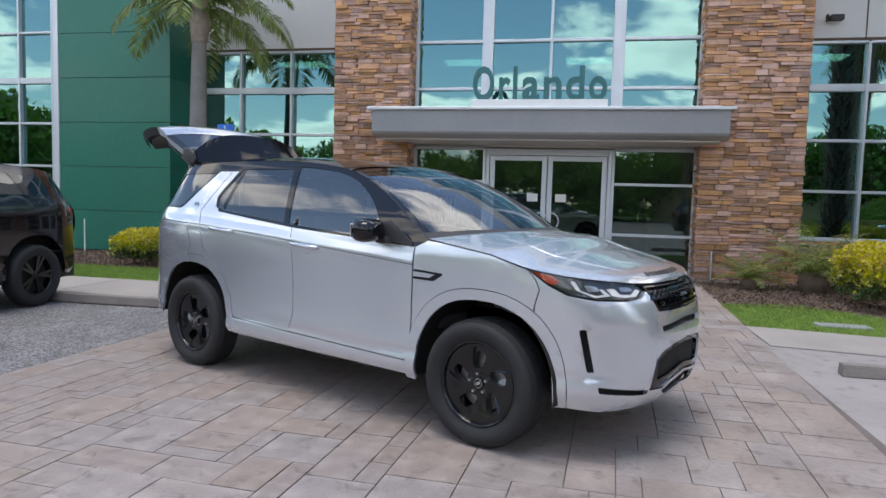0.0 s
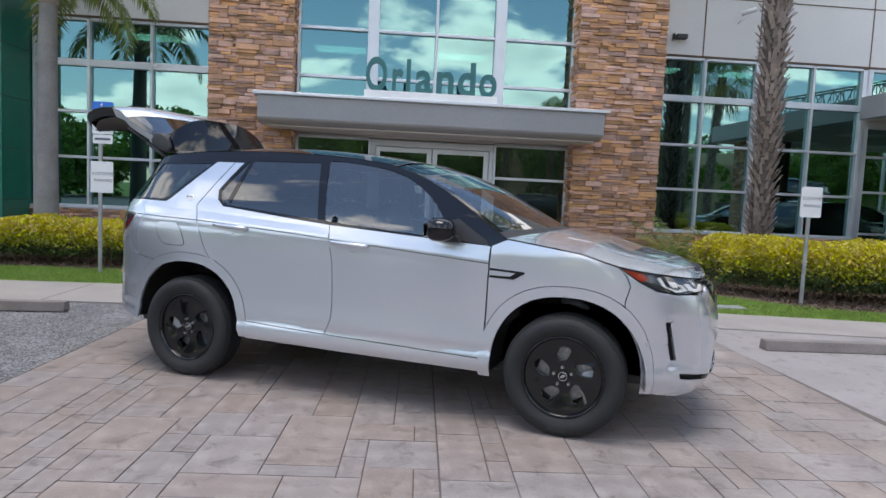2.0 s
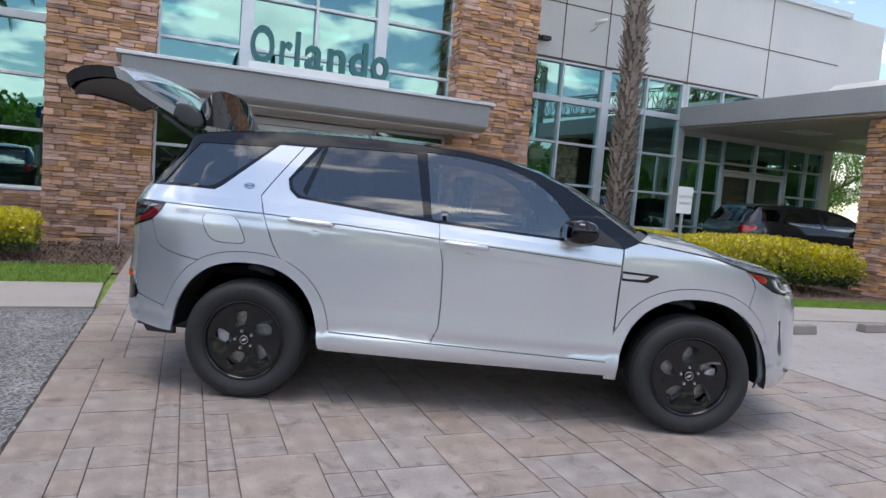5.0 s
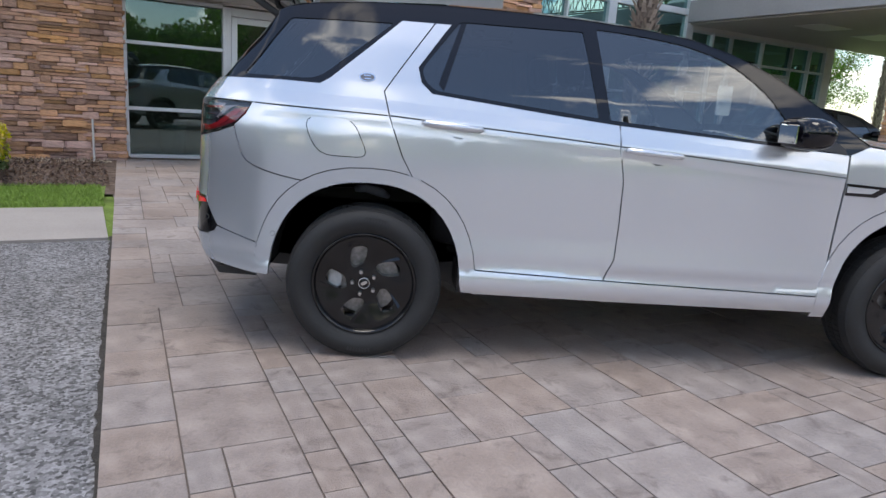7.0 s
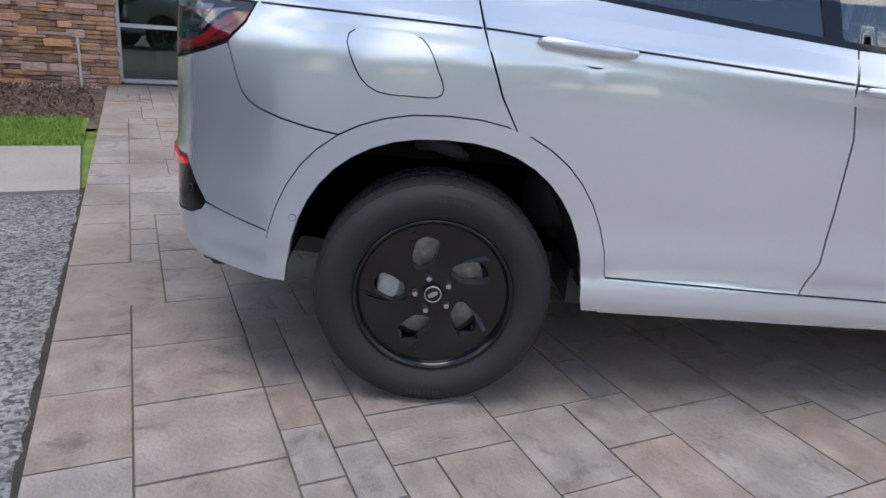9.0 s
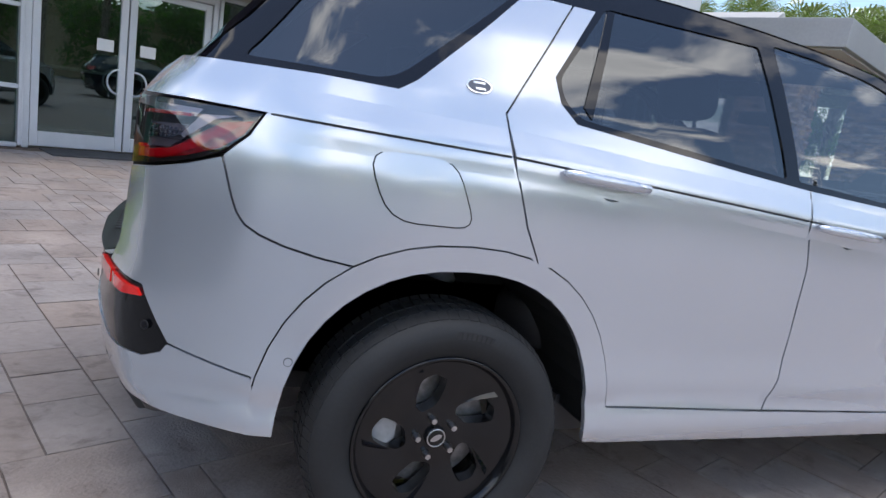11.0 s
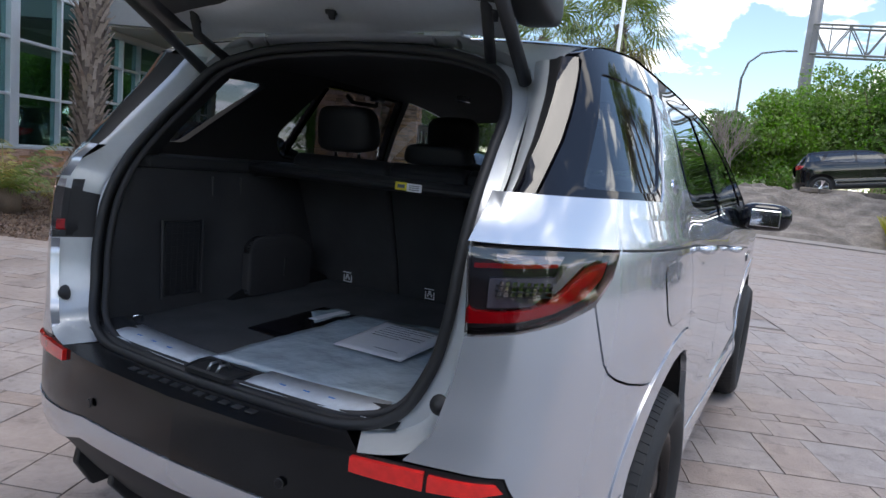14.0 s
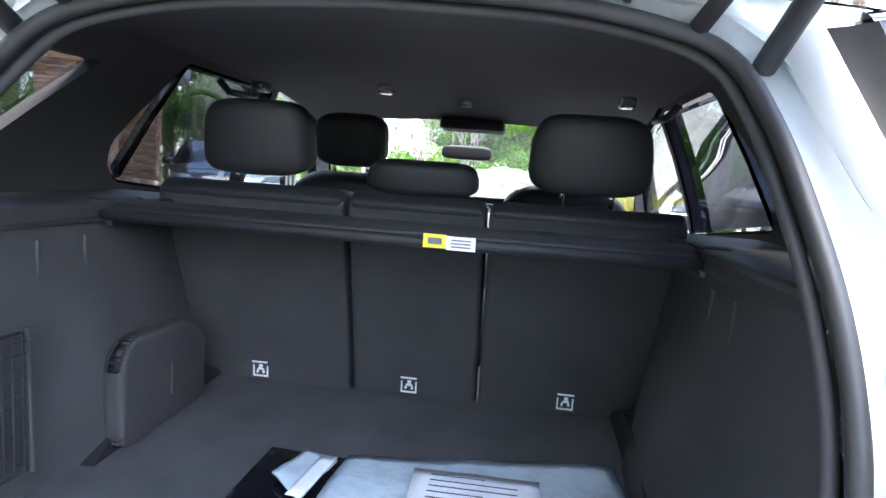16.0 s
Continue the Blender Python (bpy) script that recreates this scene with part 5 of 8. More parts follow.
# ---- open tailgate ----
HX, HZ, SWING = -1.765, 1.632, 77.5
gate = holder("tailgate", Matrix.Translation((HX, 0, HZ)) @ Matrix.Rotation(radians(SWING), 4, "Y") @ Matrix.Translation((-HX, 0, -HZ)))
gate.parent = car
gate["label"] = "raised tailgate, silver and black with dark glass"
gz = [1.645, 1.64, 1.60, 1.56, 1.50, 1.40, 1.30, 1.235, 1.20, 1.12, 1.02, .92, .84, .78, .745]
gx = [-1.80, -1.90, -1.935, -1.93, -1.955, -2.035, -2.12, -2.18, -2.235, -2.285, -2.31, -2.315, -2.305, -2.285, -2.26]
gw = [.48, .56, .60, .615, .625, .635, .645, .652, .655, .66, .662, .655, .64, .60, .54]


def gate_skin(rows, off, scale, material, name, label="", kmax=1.0, n=16, bow=.055):
    V, F = [], []
    for z, x, w in rows:
        for k in np.linspace(-kmax, kmax, n + 1):
            V.append((x + off + bow * abs(k) ** 2.4, k * w * scale, z))
    m = n + 1
    for i in range(len(rows) - 1):
        for j in range(n):
            F.append((i * m + j, i * m + j + 1, (i + 1) * m + j + 1, (i + 1) * m + j))
    ob = mesh_object(name, V, F, material, gate, smooth=True)
    if label:
        ob["label"] = label
    return ob


rows = list(zip(gz, gx, gw))
# spoiler: a flat wing that runs on from the roof
spo = bmesh.new()
cols_ = []
for k in np.linspace(-1, 1, 33):
    y, L_ = k * .625, .285 * (1 - .62 * abs(k) ** 3.2)
    zc = 1.676 - .034 * k * k
    prof_ = [(-1.79, zc), (-1.79 - .33 * L_, zc - .003), (-1.79 - .66 * L_, zc - .010), (-1.79 - L_, zc - .022), (-1.79 - L_, zc - .034), (-1.79 - .6 * L_, zc - .040), (-1.80, zc - .046)]
    cols_.append([spo.verts.new((x, y, z)) for x, z in prof_])
for a, b in zip(cols_, cols_[1:]):
    for i in range(7):
        spo.faces.new((a[i], b[i], b[(i + 1) % 7], a[(i + 1) % 7]))
spo.faces.new(cols_[0]), spo.faces.new(cols_[-1][::-1])
bmesh.ops.recalc_face_normals(spo, faces=spo.faces[:])
part("spoiler", spo, C["black"], gate, "gloss black roof spoiler", True).data.set_sharp_from_angle(angle=radians(35))
gate_skin(rows[2:8], -.002, .985, C["privacy"], "gate_glass", "dark rear glass", .90).visible_shadow = False
for k0, k1 in ((-1.0, -.88), (.88, 1.0)):
    V, F = [], []
    for z, x, w in rows[2:8]:
        for k in np.linspace(k0, k1, 4):
            V.append((x - .004 + .055 * abs(k) ** 2.4, k * w * .985, z))
    for i in range(5):
        for j in range(3):
            F.append((i * 4 + j, i * 4 + j + 1, (i + 1) * 4 + j + 1, (i + 1) * 4 + j))
    mesh_object("gate_pillar", V, F, C["black"], gate, smooth=True)
gate_skin(rows[7:], -.006, .985, C["paint"], "gate_panel", "silver outer panel")
part("plate_garnish", box(-2.335, -2.315, -.30, .30, .86, .99, .006, 2), C["black"], gate, "gloss black plate recess")
# inner side
inn = [(z, x + .075, w - .045) for z, x, w in rows]
V, F = [], []
rim_o = [(x + .055, w * .985, z) for z, x, w in rows]
# window surround and lower trim, padded
gate_skin(inn[4:], .012, .93, C["plastic"], "gate_trim", "black inner trim panel", 1.0, 16, .035)
swing_back = (Matrix.Translation((HX, 0, HZ)) @ Matrix.Rotation(radians(SWING), 4, "Y") @ Matrix.Translation((-HX, 0, -HZ))).inverted()
# painted header beside the hinges, with a pressed channel
V, F = [], []
hprof = ((-1.772, 1.640, .52), (-1.785, 1.636, .53), (-1.800, 1.648, .54), (-1.835, 1.654, .55), (-1.870, 1.672, .555), (-1.905, 1.690, .555), (-1.925, 1.712, .55))
for x, z, w in hprof:
    for k in np.linspace(-1, 1, 21):
        V.append(tuple(swing_back @ Vector((x, k * w, z + .010 * math.cos(k * 7) * (x < -1.79) - .020 * abs(k) ** 4))))
for i in range(len(hprof) - 1):
    for j in range(20):
        F.append((i * 21 + j, i * 21 + j + 1, (i + 1) * 21 + j + 1, (i + 1) * 21 + j))
mesh_object("gate_header", V, F, C["jamb"], gate, smooth=True)["label"] = "silver painted header"
for y, x, z in ((-.02, -1.86, 1.672), (-.50, -1.86, 1.66), (.50, -1.86, 1.66)):
    V, F = lathe([(.0005, -.016), (.008, -.015), (.010, -.004), (.016, -.002), (.017, .006)], 16)
    mesh_object("buffer", [tuple(swing_back @ Vector((x + a_ - .3 * b_, y + c_, z + b_))) for a_, b_, c_ in V], F, C["seal"], gate, smooth=True)
# rounded black ends of the spoiler and the padded side trims
for sd in (-1, 1):
    ew = prism([(-1.785, 1.675), (-1.80, 1.640), (-1.85, 1.636), (-1.93, 1.665), (-1.985, 1.715), (-1.96, 1.79), (-1.88, 1.785), (-1.81, 1.74)], min(sd * .555, sd * .645), max(sd * .555, sd * .645), "y", .018, 3)
    for v in ew.verts:
        v.co = swing_back @ v.co
    part("end_trim", ew, C["plastic"], gate, "", True)
# edges between inner and outer skins
for sd in (-1, 1):
    V, F = [], []
    for (z, x, w), (z2, x2, w2) in zip(rows[1:], inn[1:]):
        V += [(x + .053, sd * w * .985, z), (x2 + .045, sd * (w2 + .012), z2)]
    for nm_, i0, i1, m_ in (("gate_edge", 0, 8, C["jamb"]), ("gate_edge_trim", 8, len(rows) - 2, C["plastic"])):
        F = [(2 * i, 2 * i + 1, 2 * i + 3, 2 * i + 2) for i in range(i1 - i0)]
        mesh_object(nm_, V[2 * i0:2 * i1 + 2], F, m_, gate, smooth=True)
V, F = [], []
for k in np.linspace(-1, 1, 13):
    V += [(rows[-1][1] + .055 * abs(k) ** 2.4 - .006, k * rows[-1][2] * .985, .745), (inn[-1][1] + .02, k * inn[-1][2], .755)]
for i in range(12):
    F.append((2 * i, 2 * i + 1, 2 * i + 3, 2 * i + 2))
mesh_object("gate_edge", V, F, C["plastic"], gate, smooth=True)
# hinges, struts
for sd in (-1, 1):
    hg = holder("hinge")
    hg.parent = car
    for dx in (-.035, .035):
        part("hinge_arm", tube([(-1.76, sd * .33 + dx, 1.602), (-1.79, sd * .33 + dx, 1.64), (-1.80, sd * .33 + dx, 1.70)], .006, 8), C["steel"], hg, "", True)
    part("hinge_plate", box(-1.80, -1.745, sd * .33 - .055, sd * .33 + .055, 1.625, 1.637, .003, 1), C["jamb"], hg)
    part("hinge_plate", box(-1.815, -1.80, sd * .33 - .05, sd * .33 + .05, 1.69, 1.74, .003, 1), C["steel"], hg)
    gm = gate.matrix_basis
    a, b = Vector((-1.765, sd * .555, 1.522)), gm @ Vector((-2.06, sd * .60, 1.20))
    st = holder("gas_strut")
    st.parent = car
    st["label"] = "black gas strut"
    part("strut_tube", tube([a, a.lerp(b, .62)], .0165, 12), C["plastic"], st, "", True)
    part("strut_rod", tube([a.lerp(b, .6), b], .010, 10), C["plastic"], st, "", True)
    part("cable_sleeve", tube([(-1.77, sd * .46, 1.565), (-1.86, sd * .49, 1.62), gm @ Vector((-1.93, sd * .48, 1.52))], .014, 10), C["seal"], car, "black ribbed cable sleeve", True)


# ---- car: cabin and boot ----
def cushion(w, h, d, bulge=.25, seg=3, power=.55):
    """A soft block: width along y, height along z, depth along x, centred."""
    bm = bmesh.new()
    bmesh.ops.create_uvsphere(bm, u_segments=28, v_segments=18, radius=1)
    for v in bm.verts:
        x, y, z = v.co
        f = lambda a: math.copysign(abs(a) ** power, a)
        v.co = (f(x) * d / 2, f(y) * w / 2, f(z) * h / 2)
    return bm


def place(bm, m):
    for v in bm.verts:
        v.co = m @ v.co
    return bm


FLOOR = lambda x: .745 + .038 * (x + 2.08) / .93
# boot floor
V, F = [], []
for x in np.linspace(-2.10, -1.12, 8):
    w = float(np.interp(x, [-2.10, -1.98, -1.6, -1.12], [.50, .575, .59, .60]))
    for k in np.linspace(-1, 1, 9):
        V.append((x, k * w, FLOOR(x)))
for i in range(7):
    for j in range(8):
        F.append((i * 9 + j, i * 9 + j + 1, (i + 1) * 9 + j + 1, (i + 1) * 9 + j))
mesh_object("boot_floor", V, F, C["carpet"], car)["label"] = "charcoal boot carpet"
# loading sill with latch
V, F = [], []
prof = ((-2.215, .738), (-2.19, .752), (-2.12, .757), (-2.09, .750), (-2.085, .735))
for k in np.linspace(-1, 1, 17):
    for x, z in prof:
        V.append((x + .055 * k * k, k * .52, z + .012 * k ** 6))
for i in range(16):
    for j in range(4):
        F.append((i * 5 + j, i * 5 + j + 1, (i + 1) * 5 + j + 1, (i + 1) * 5 + j))
mesh_object("loading_sill", V, F, C["plastic"], car, smooth=True)["label"] = "black plastic loading sill"
part("latch_well", box(-2.212, -2.13, -.085, .065, .748, .7615, .012, 2), C["seal"], car)
for y in (-.03, .0):
    part("latch_loop", tube([(-2.195, y, .760), (-2.185, y, .775), (-2.16, y, .775), (-2.15, y, .760)], .004, 8), C["steel"], car, "steel latch loop", True)
# side linings
for sd in (-1, 1):
    V, F = [], []
    zs = [.73, .80, .95, 1.08, 1.15, 1.19, 1.205]
    xs = np.linspace(-2.13, -1.10, 22)
    for x in xs:
        for z in zs:
            y = .545 + .045 * (z - .75) / .5
            # wheel housing bulge
            bx = math.exp(-((x + 1.47) / .17) ** 4) * (1 - 1 / (1 + math.exp(-(z - 1.0) / .025)))
            y -= .055 * bx
            if x < -2.0:
                y += (-2.0 - x) * .10
            V.append((max(x, float(np.interp(z, [.73, .885, .99, 1.12, 1.205], [-2.12, -2.075, -2.055, -2.03, -1.985]))), sd * y, z if z > .74 else FLOOR(x) - .01))
    k = len(zs)
    for i in range(len(xs) - 1):
        for j in range(k - 1):
            F.append((i * k + j, i * k + j + 1, (i + 1) * k + j + 1, (i + 1) * k + j))
    mesh_object("boot_lining", V, F, C["lining"], car, smooth=True)["label"] = "charcoal boot side lining"
    # ledge and upper lining round the quarter window
    part("boot_ledge", prism([(-1.97, .62), (-1.94, .575), (-1.12, .56), (-1.12, .80), (-1.7, .82), (-1.90, .74)] if sd > 0 else [(-1.97, -.62), (-1.90, -.74), (-1.7, -.82), (-1.12, -.80), (-1.12, -.56), (-1.94, -.575)], 1.205, 1.245, "z", .012, 2), C["plastic"], car)
    qh = rounded([(-1.99, 1.288), (-1.63, 1.288), (-1.31, 1.545), (-1.79, 1.535)], .03)
    panel("quarter_lining", [(-2.13, 1.24), (-1.15, 1.235), (-1.17, 1.36), (-1.06, 1.575)] + [(s, edge_z(s) - .006) for s in np.linspace(-1.08, -1.80, 10)] + [(-1.88, 1.52), (-2.0, 1.40)], C["trim"], car, holes=(qh,), side=sd, out=-.055, thick=-.040, gap=0)
    V, F = [], []
    # lining from the seal to the side lining
    seg = [i for i in range(half_n) if spline(SEAL)[i].z > .78]
    sp = spline(SEAL)
    for i in seg:
        p = sp[i]
        V += [(p.x, -sd * p.y * -1 if False else sd * abs(p.y), p.z), (min(p.x + .16, -1.62), sd * min(abs(p.y) + .10, .76 - .30 * max(0, p.z - 1.25)), p.z - .004)]
    for i in range(len(seg) - 1):
        F.append((2 * i, 2 * i + 1, 2 * i + 3, 2 * i + 2))
    mesh_object("boot_frame_lining", V, F, C["trim"], car, smooth=True)
    part("lashing_eye", tube([(-1.475, sd * .512, FLOOR(-1.475)), (-1.475, sd * .512, FLOOR(-1.475) + .022), (-1.445, sd * .512, FLOOR(-1.445) + .022), (-1.445, sd * .512, FLOOR(-1.445))], .005, 8), C["chrome"], car, "chrome lashing eye", True)
    part("lashing_eye", tube([(-2.035, sd * .50, FLOOR(-2.035)), (-2.035, sd * .50, FLOOR(-2.035) + .022), (-2.005, sd * .50, FLOOR(-2.005) + .022), (-2.005, sd * .50, FLOOR(-2.005))], .005, 8), C["chrome"], car, "chrome lashing eye", True)
    # switch plate under the ledge
    part("switch_plate", box(-1.70, -1.56, sd * .60 - .014, sd * .60 + .008, 1.09, 1.19, .006, 2), C["plastic"], car)
    for dx in (-1.695, -1.57):
        part("bag_hook", box(dx, dx + .010, sd * .586 - .008, sd * .586 + .008, 1.10, 1.185, .003, 1), C["plastic"], car)
    part("switch", box(-1.645, -1.615, sd * .585 - .004, sd * .585 + .004, 1.135, 1.15, .002, 1), M["white"], car)
# netted pocket in the left lining
part("side_pocket", box(-1.90, -1.755, .548, .556, .80, 1.04, .010, 2), C["seal"], car, "netted pocket")
for i in range(7):
    part("pocket_net", tube([(-1.895 + .0215 * i, .545, .805), (-1.895 + .0215 * i, .549, 1.035)], .0016, 6), C["seal"], car)
for i in range(11):
    part("pocket_net", tube([(-1.90, .545, .815 + .021 * i), (-1.755, .549, .815 + .021 * i)], .0016, 6), C["seal"], car)
for i in range(2):
    part("pocket_frame", tube([(-1.905 + .155 * i, .543, .795), (-1.905 + .155 * i, .553, 1.045)], .005, 8), C["trim"], car)
part("wheelhouse_cover", prism(rounded([(-1.60, .77), (-1.27, .77), (-1.27, .93), (-1.36, .985), (-1.56, .985), (-1.60, .95)], .03), .476, .52, "y", .012, 3), C["trim"], car, "", True)
part("wheelhouse_grip", box(-1.43, -1.415, .472, .482, .83, .90, .003, 1), C["seal"], car)

# rear bench: three backs
BACKS = ((.155, .60, "rear_seat_back"), (-.165, .145, "rear_seat_back"), (-.60, -.175, "rear_seat_back"))
for y0, y1, nm in BACKS:
    sb_ = bmesh.new()
    prof = [(-1.135, .77), (-1.165, .90), (-1.25, 1.16), (-1.285, 1.262), (-1.262, 1.285), (-1.16, 1.275), (-1.06, 1.10), (-1.0, .72)]
    add_prism(sb_, prof, y0, y1, "y")
    bmesh.ops.recalc_face_normals(sb_, faces=sb_.faces[:])
    bmesh.ops.bevel(sb_, geom=sb_.edges[:], offset=.012, segments=3, affect="EDGES", profile=.6)
    part(nm, sb_, [C["lining"]], car, "black rear seat back with carpeted rear face", True)
    tb = bmesh.new()
    add_prism(tb, [(-1.238, 1.20), (-1.292, 1.268), (-1.264, 1.294), (-1.15, 1.286), (-1.12, 1.20)], y0 + .004, y1 - .004, "y")
    bmesh.ops.recalc_face_normals(tb, faces=tb.faces[:])
    bmesh.ops.bevel(tb, geom=tb.edges[:], offset=.014, segments=3, affect="EDGES", profile=.6)
    part("seat_top", tb, C["leather"], car, "black leather seat top", True)
# seams and anchor marks
for y in (.388, 0.0, -.388):
    mk = holder("anchor_mark")
    mk.parent = car
    mk["label"] = "small white anchor symbol"
    xf = lambda z: -1.135 - (z - .77) * .23 - .0042
    for a, b, c, d in ((-.020, .020, .0165, .020), (-.020, .020, -.022, -.0185), (-.020, -.0165, -.0185, .0165), (.0165, .020, -.0185, .0165), (-.006, .003, .003, .011), (-.009, .007, -.003, .001), (-.011, -.006, -.012, -.005), (.005, .010, -.012, -.005)):
        z0, z1 = .815 + c, .815 + d
        part("mark_bar", box(xf(z0) - .002, xf(z0) + .002, y + a, y + b, z0, z1), C["paper"], mk)
    part("anchor_slot", box(-1.160, -1.13, y - .030, y + .030, .778, .784, .002, 1), C["seal"], car)


def headrest(x, y, z, w, h, d, posts=.11):
    hr = holder("headrest")
    hr.parent = car
    hr["label"] = "black leather headrest on chrome posts"
    pad_ = cushion(w, h, d, power=.42)
    for v in pad_.verts:
        f_ = v.co.z / h + .5
        v.co.y *= 1.06 - .16 * f_ ** 3
        v.co.x -= .018 * (1 - (2 * v.co.y / w) ** 2)
    part("pad", place(pad_, Matrix.Translation((x, y, z)) @ Matrix.Rotation(radians(-8), 4, "Y")), C["leather"], hr, "", True)
    for k in (-1, 1):
        part("post", tube([(x + .01, y + k * posts / 2, z - h / 2 - .045), (x, y + k * posts / 2, z - h / 2 + .03)], .0065, 10), C["chrome"], hr, "", True)


headrest(-1.235, .375, 1.402, .245, .170, .10)
headrest(-1.235, -.385, 1.410, .255, .172, .10)
headrest(-1.20, -.01, 1.335, .25, .075, .09)
# load cover
lc = holder("load_cover")
lc.parent = car
lc["label"] = "retracted black load cover across the boot"
cb_ = bmesh.new()
add_prism(cb_, [(-1.52, 1.214), (-1.525, 1.226), (-1.50, 1.240), (-1.40, 1.246), (-1.36, 1.236), (-1.365, 1.205), (-1.42, 1.198), (-1.49, 1.202)], -.60, .60, "y")
bmesh.ops.recalc_face_normals(cb_, faces=cb_.faces[:])
bmesh.ops.bevel(cb_, geom=cb_.edges[:], offset=.010, segments=2, affect="EDGES")
part("cassette", cb_, C["trim"], lc, "", True)
part("pull_bar", tube([(-1.535, -.585, 1.222), (-1.545, 0, 1.222), (-1.535, .585, 1.222)], .010, 10), C["leather"], lc, "", True)
for sd in (-1, 1):
    part("end_cap", box(-1.50, -1.38, sd * .60 - .03, sd * .60 + .03, 1.19, 1.25, .012, 2), C["plastic"], lc)
lb = holder("warning_label")
lb.parent = lc
part("yellow_field", box(-1.560, -1.557, -.115, -.073, 1.213, 1.238), C["yellow"], lb, "yellow label")
part("white_field", box(-1.560, -1.557, -.168, -.115, 1.211, 1.236), C["paper"], lb, "white label")
for i in range(3):
    part("print_bar", box(-1.5612, -1.5600, -.160, -.124, 1.216 + .006 * i, 1.2185 + .006 * i), C["ink"], lb)
part("print_bar", box(-1.5612, -1.5600, -.107, -.082, 1.220, 1.231), C["ink"], lb)


# front seats, dash, wheel, console
def front_seat(y):
    st = holder("front_seat")
    st.parent = car
    st["label"] = "black leather front seat"
    part("seat_back", place(cushion(.50, .70, .17, power=.5), Matrix.Translation((-.28, y, .98)) @ Matrix.Rotation(radians(-14), 4, "Y")), C["leather"], st, "", True)
    part("seat_base", place(cushion(.50, .22, .52, power=.5), Matrix.Translation((.02, y, .62))), C["leather"], st, "", True)
    part("headrest_pad", place(cushion(.27, .19, .11), Matrix.Translation((-.37, y, 1.44)) @ Matrix.Rotation(radians(-10), 4, "Y")), C["leather"], st, "", True)
    for k in (-.06, .06):
        part("headrest_post", tube([(-.35, y + k, 1.28), (-.365, y + k, 1.38)], .007, 8), C["chrome"], st, "", True)


front_seat(.39)
front_seat(-.39)
part("rear_seat_cushion", place(cushion(1.30, .24, .55, power=.4), Matrix.Translation((-.80, 0, .60))), C["leather"], car, "black leather rear seat cushion", True)
ds = bmesh.new()
add_prism(ds, [(.48, .62), (.42, .86), (.46, 1.02), (.55, 1.08), (.95, 1.13), (1.05, 1.10), (1.0, .6)], -.78, .78, "y")
bmesh.ops.recalc_face_normals(ds, faces=ds.faces[:])
bmesh.ops.bevel(ds, geom=ds.edges[:], offset=.03, segments=3, affect="EDGES")
part("dashboard", ds, C["trim"], car, "black dashboard", True)
sw = bmesh.new()
tt = [2 * math.pi * i / 40 for i in range(40)]
ring_ = [(.36 + .07 * math.sin(t), .39 + .185 * math.cos(t), 1.0 + .17 * math.sin(t)) for t in tt]
add_tube(sw, ring_ + ring_[:1], .015, 8, cap=False)
part("steering_wheel", sw, C["leather"], car, "black steering wheel", True)
part("centre_console", box(-.25, .46, -.12, .12, .45, .80, .03, 3), C["trim"], car)
part("rear_view_mirror", place(cushion(.24, .065, .04, power=.45), Matrix.Translation((.42, .04, 1.445))), C["plastic"], car, "black rear-view mirror", True)
part("overhead_console", box(.12, .34, -.14, .14, 1.535, 1.575, .015, 2), C["trim"], car)
for y, x, z in ((.56, -.80, 1.565), (-.50, -.88, 1.57), (.22, -.62, 1.60), (.0, -.15, 1.62)):
    part("roof_lamp", box(x - .03, x + .03, y - .022, y + .022, z - .018, z + .012, .008, 2), C["lampgrey"], car, "small roof lamp")
for sd in (-1, 1):
    part("grab_handle", tube([(-.95, sd * .62, 1.56), (-.93, sd * .60, 1.53), (-.75, sd * .60, 1.535), (-.72, sd * .62, 1.57)], .010, 8), C["plastic"], car, "", True)

ps = part("window_sheet", box(-.15, .02, .735, .7375, 1.16, 1.50), C["paper"], car, "white printed price sheet inside the side window")
for i in range(3):
    part("print_bar", box(-.125 + .05 * i, -.10 + .05 * i, .7335, .7345, 1.19, 1.47), C["lampgrey"], ps)

# ---- things lying in the boot ----
def floor_sheet(name, corners, z, material, label, category, wrinkle=.004, n=14, thick=.004, seed=3):
    """A sheet with four corners laid on the boot floor."""
    a, b, c, d = (Vector((*p, 0)) for p in corners)
    V, F = [], []
    for i in range(n + 1):
        for j in range(n + 1):
            u, w = i / n, j / n
            p = a.lerp(b, u).lerp(d.lerp(c, u), w)
            h = noise.noise(Vector((p.x * 9 + seed, p.y * 9, 0))) * wrinkle + noise.noise(Vector((p.x * 27, p.y * 27 + seed, 2))) * wrinkle * .4
            V.append((p.x, p.y, FLOOR(p.x) + z + h + wrinkle))
    m = n + 1
    for i in range(n):
        for j in range(n):
            F.append((i * m + j, (i + 1) * m + j, (i + 1) * m + j + 1, i * m + j + 1))
    ob = mesh_object(name, V, F, material, smooth=True)
    md = ob.modifiers.new("thickness", "SOLIDIFY")
    md.thickness, md.offset = thick, 1
    return tagged(ob, label, category)


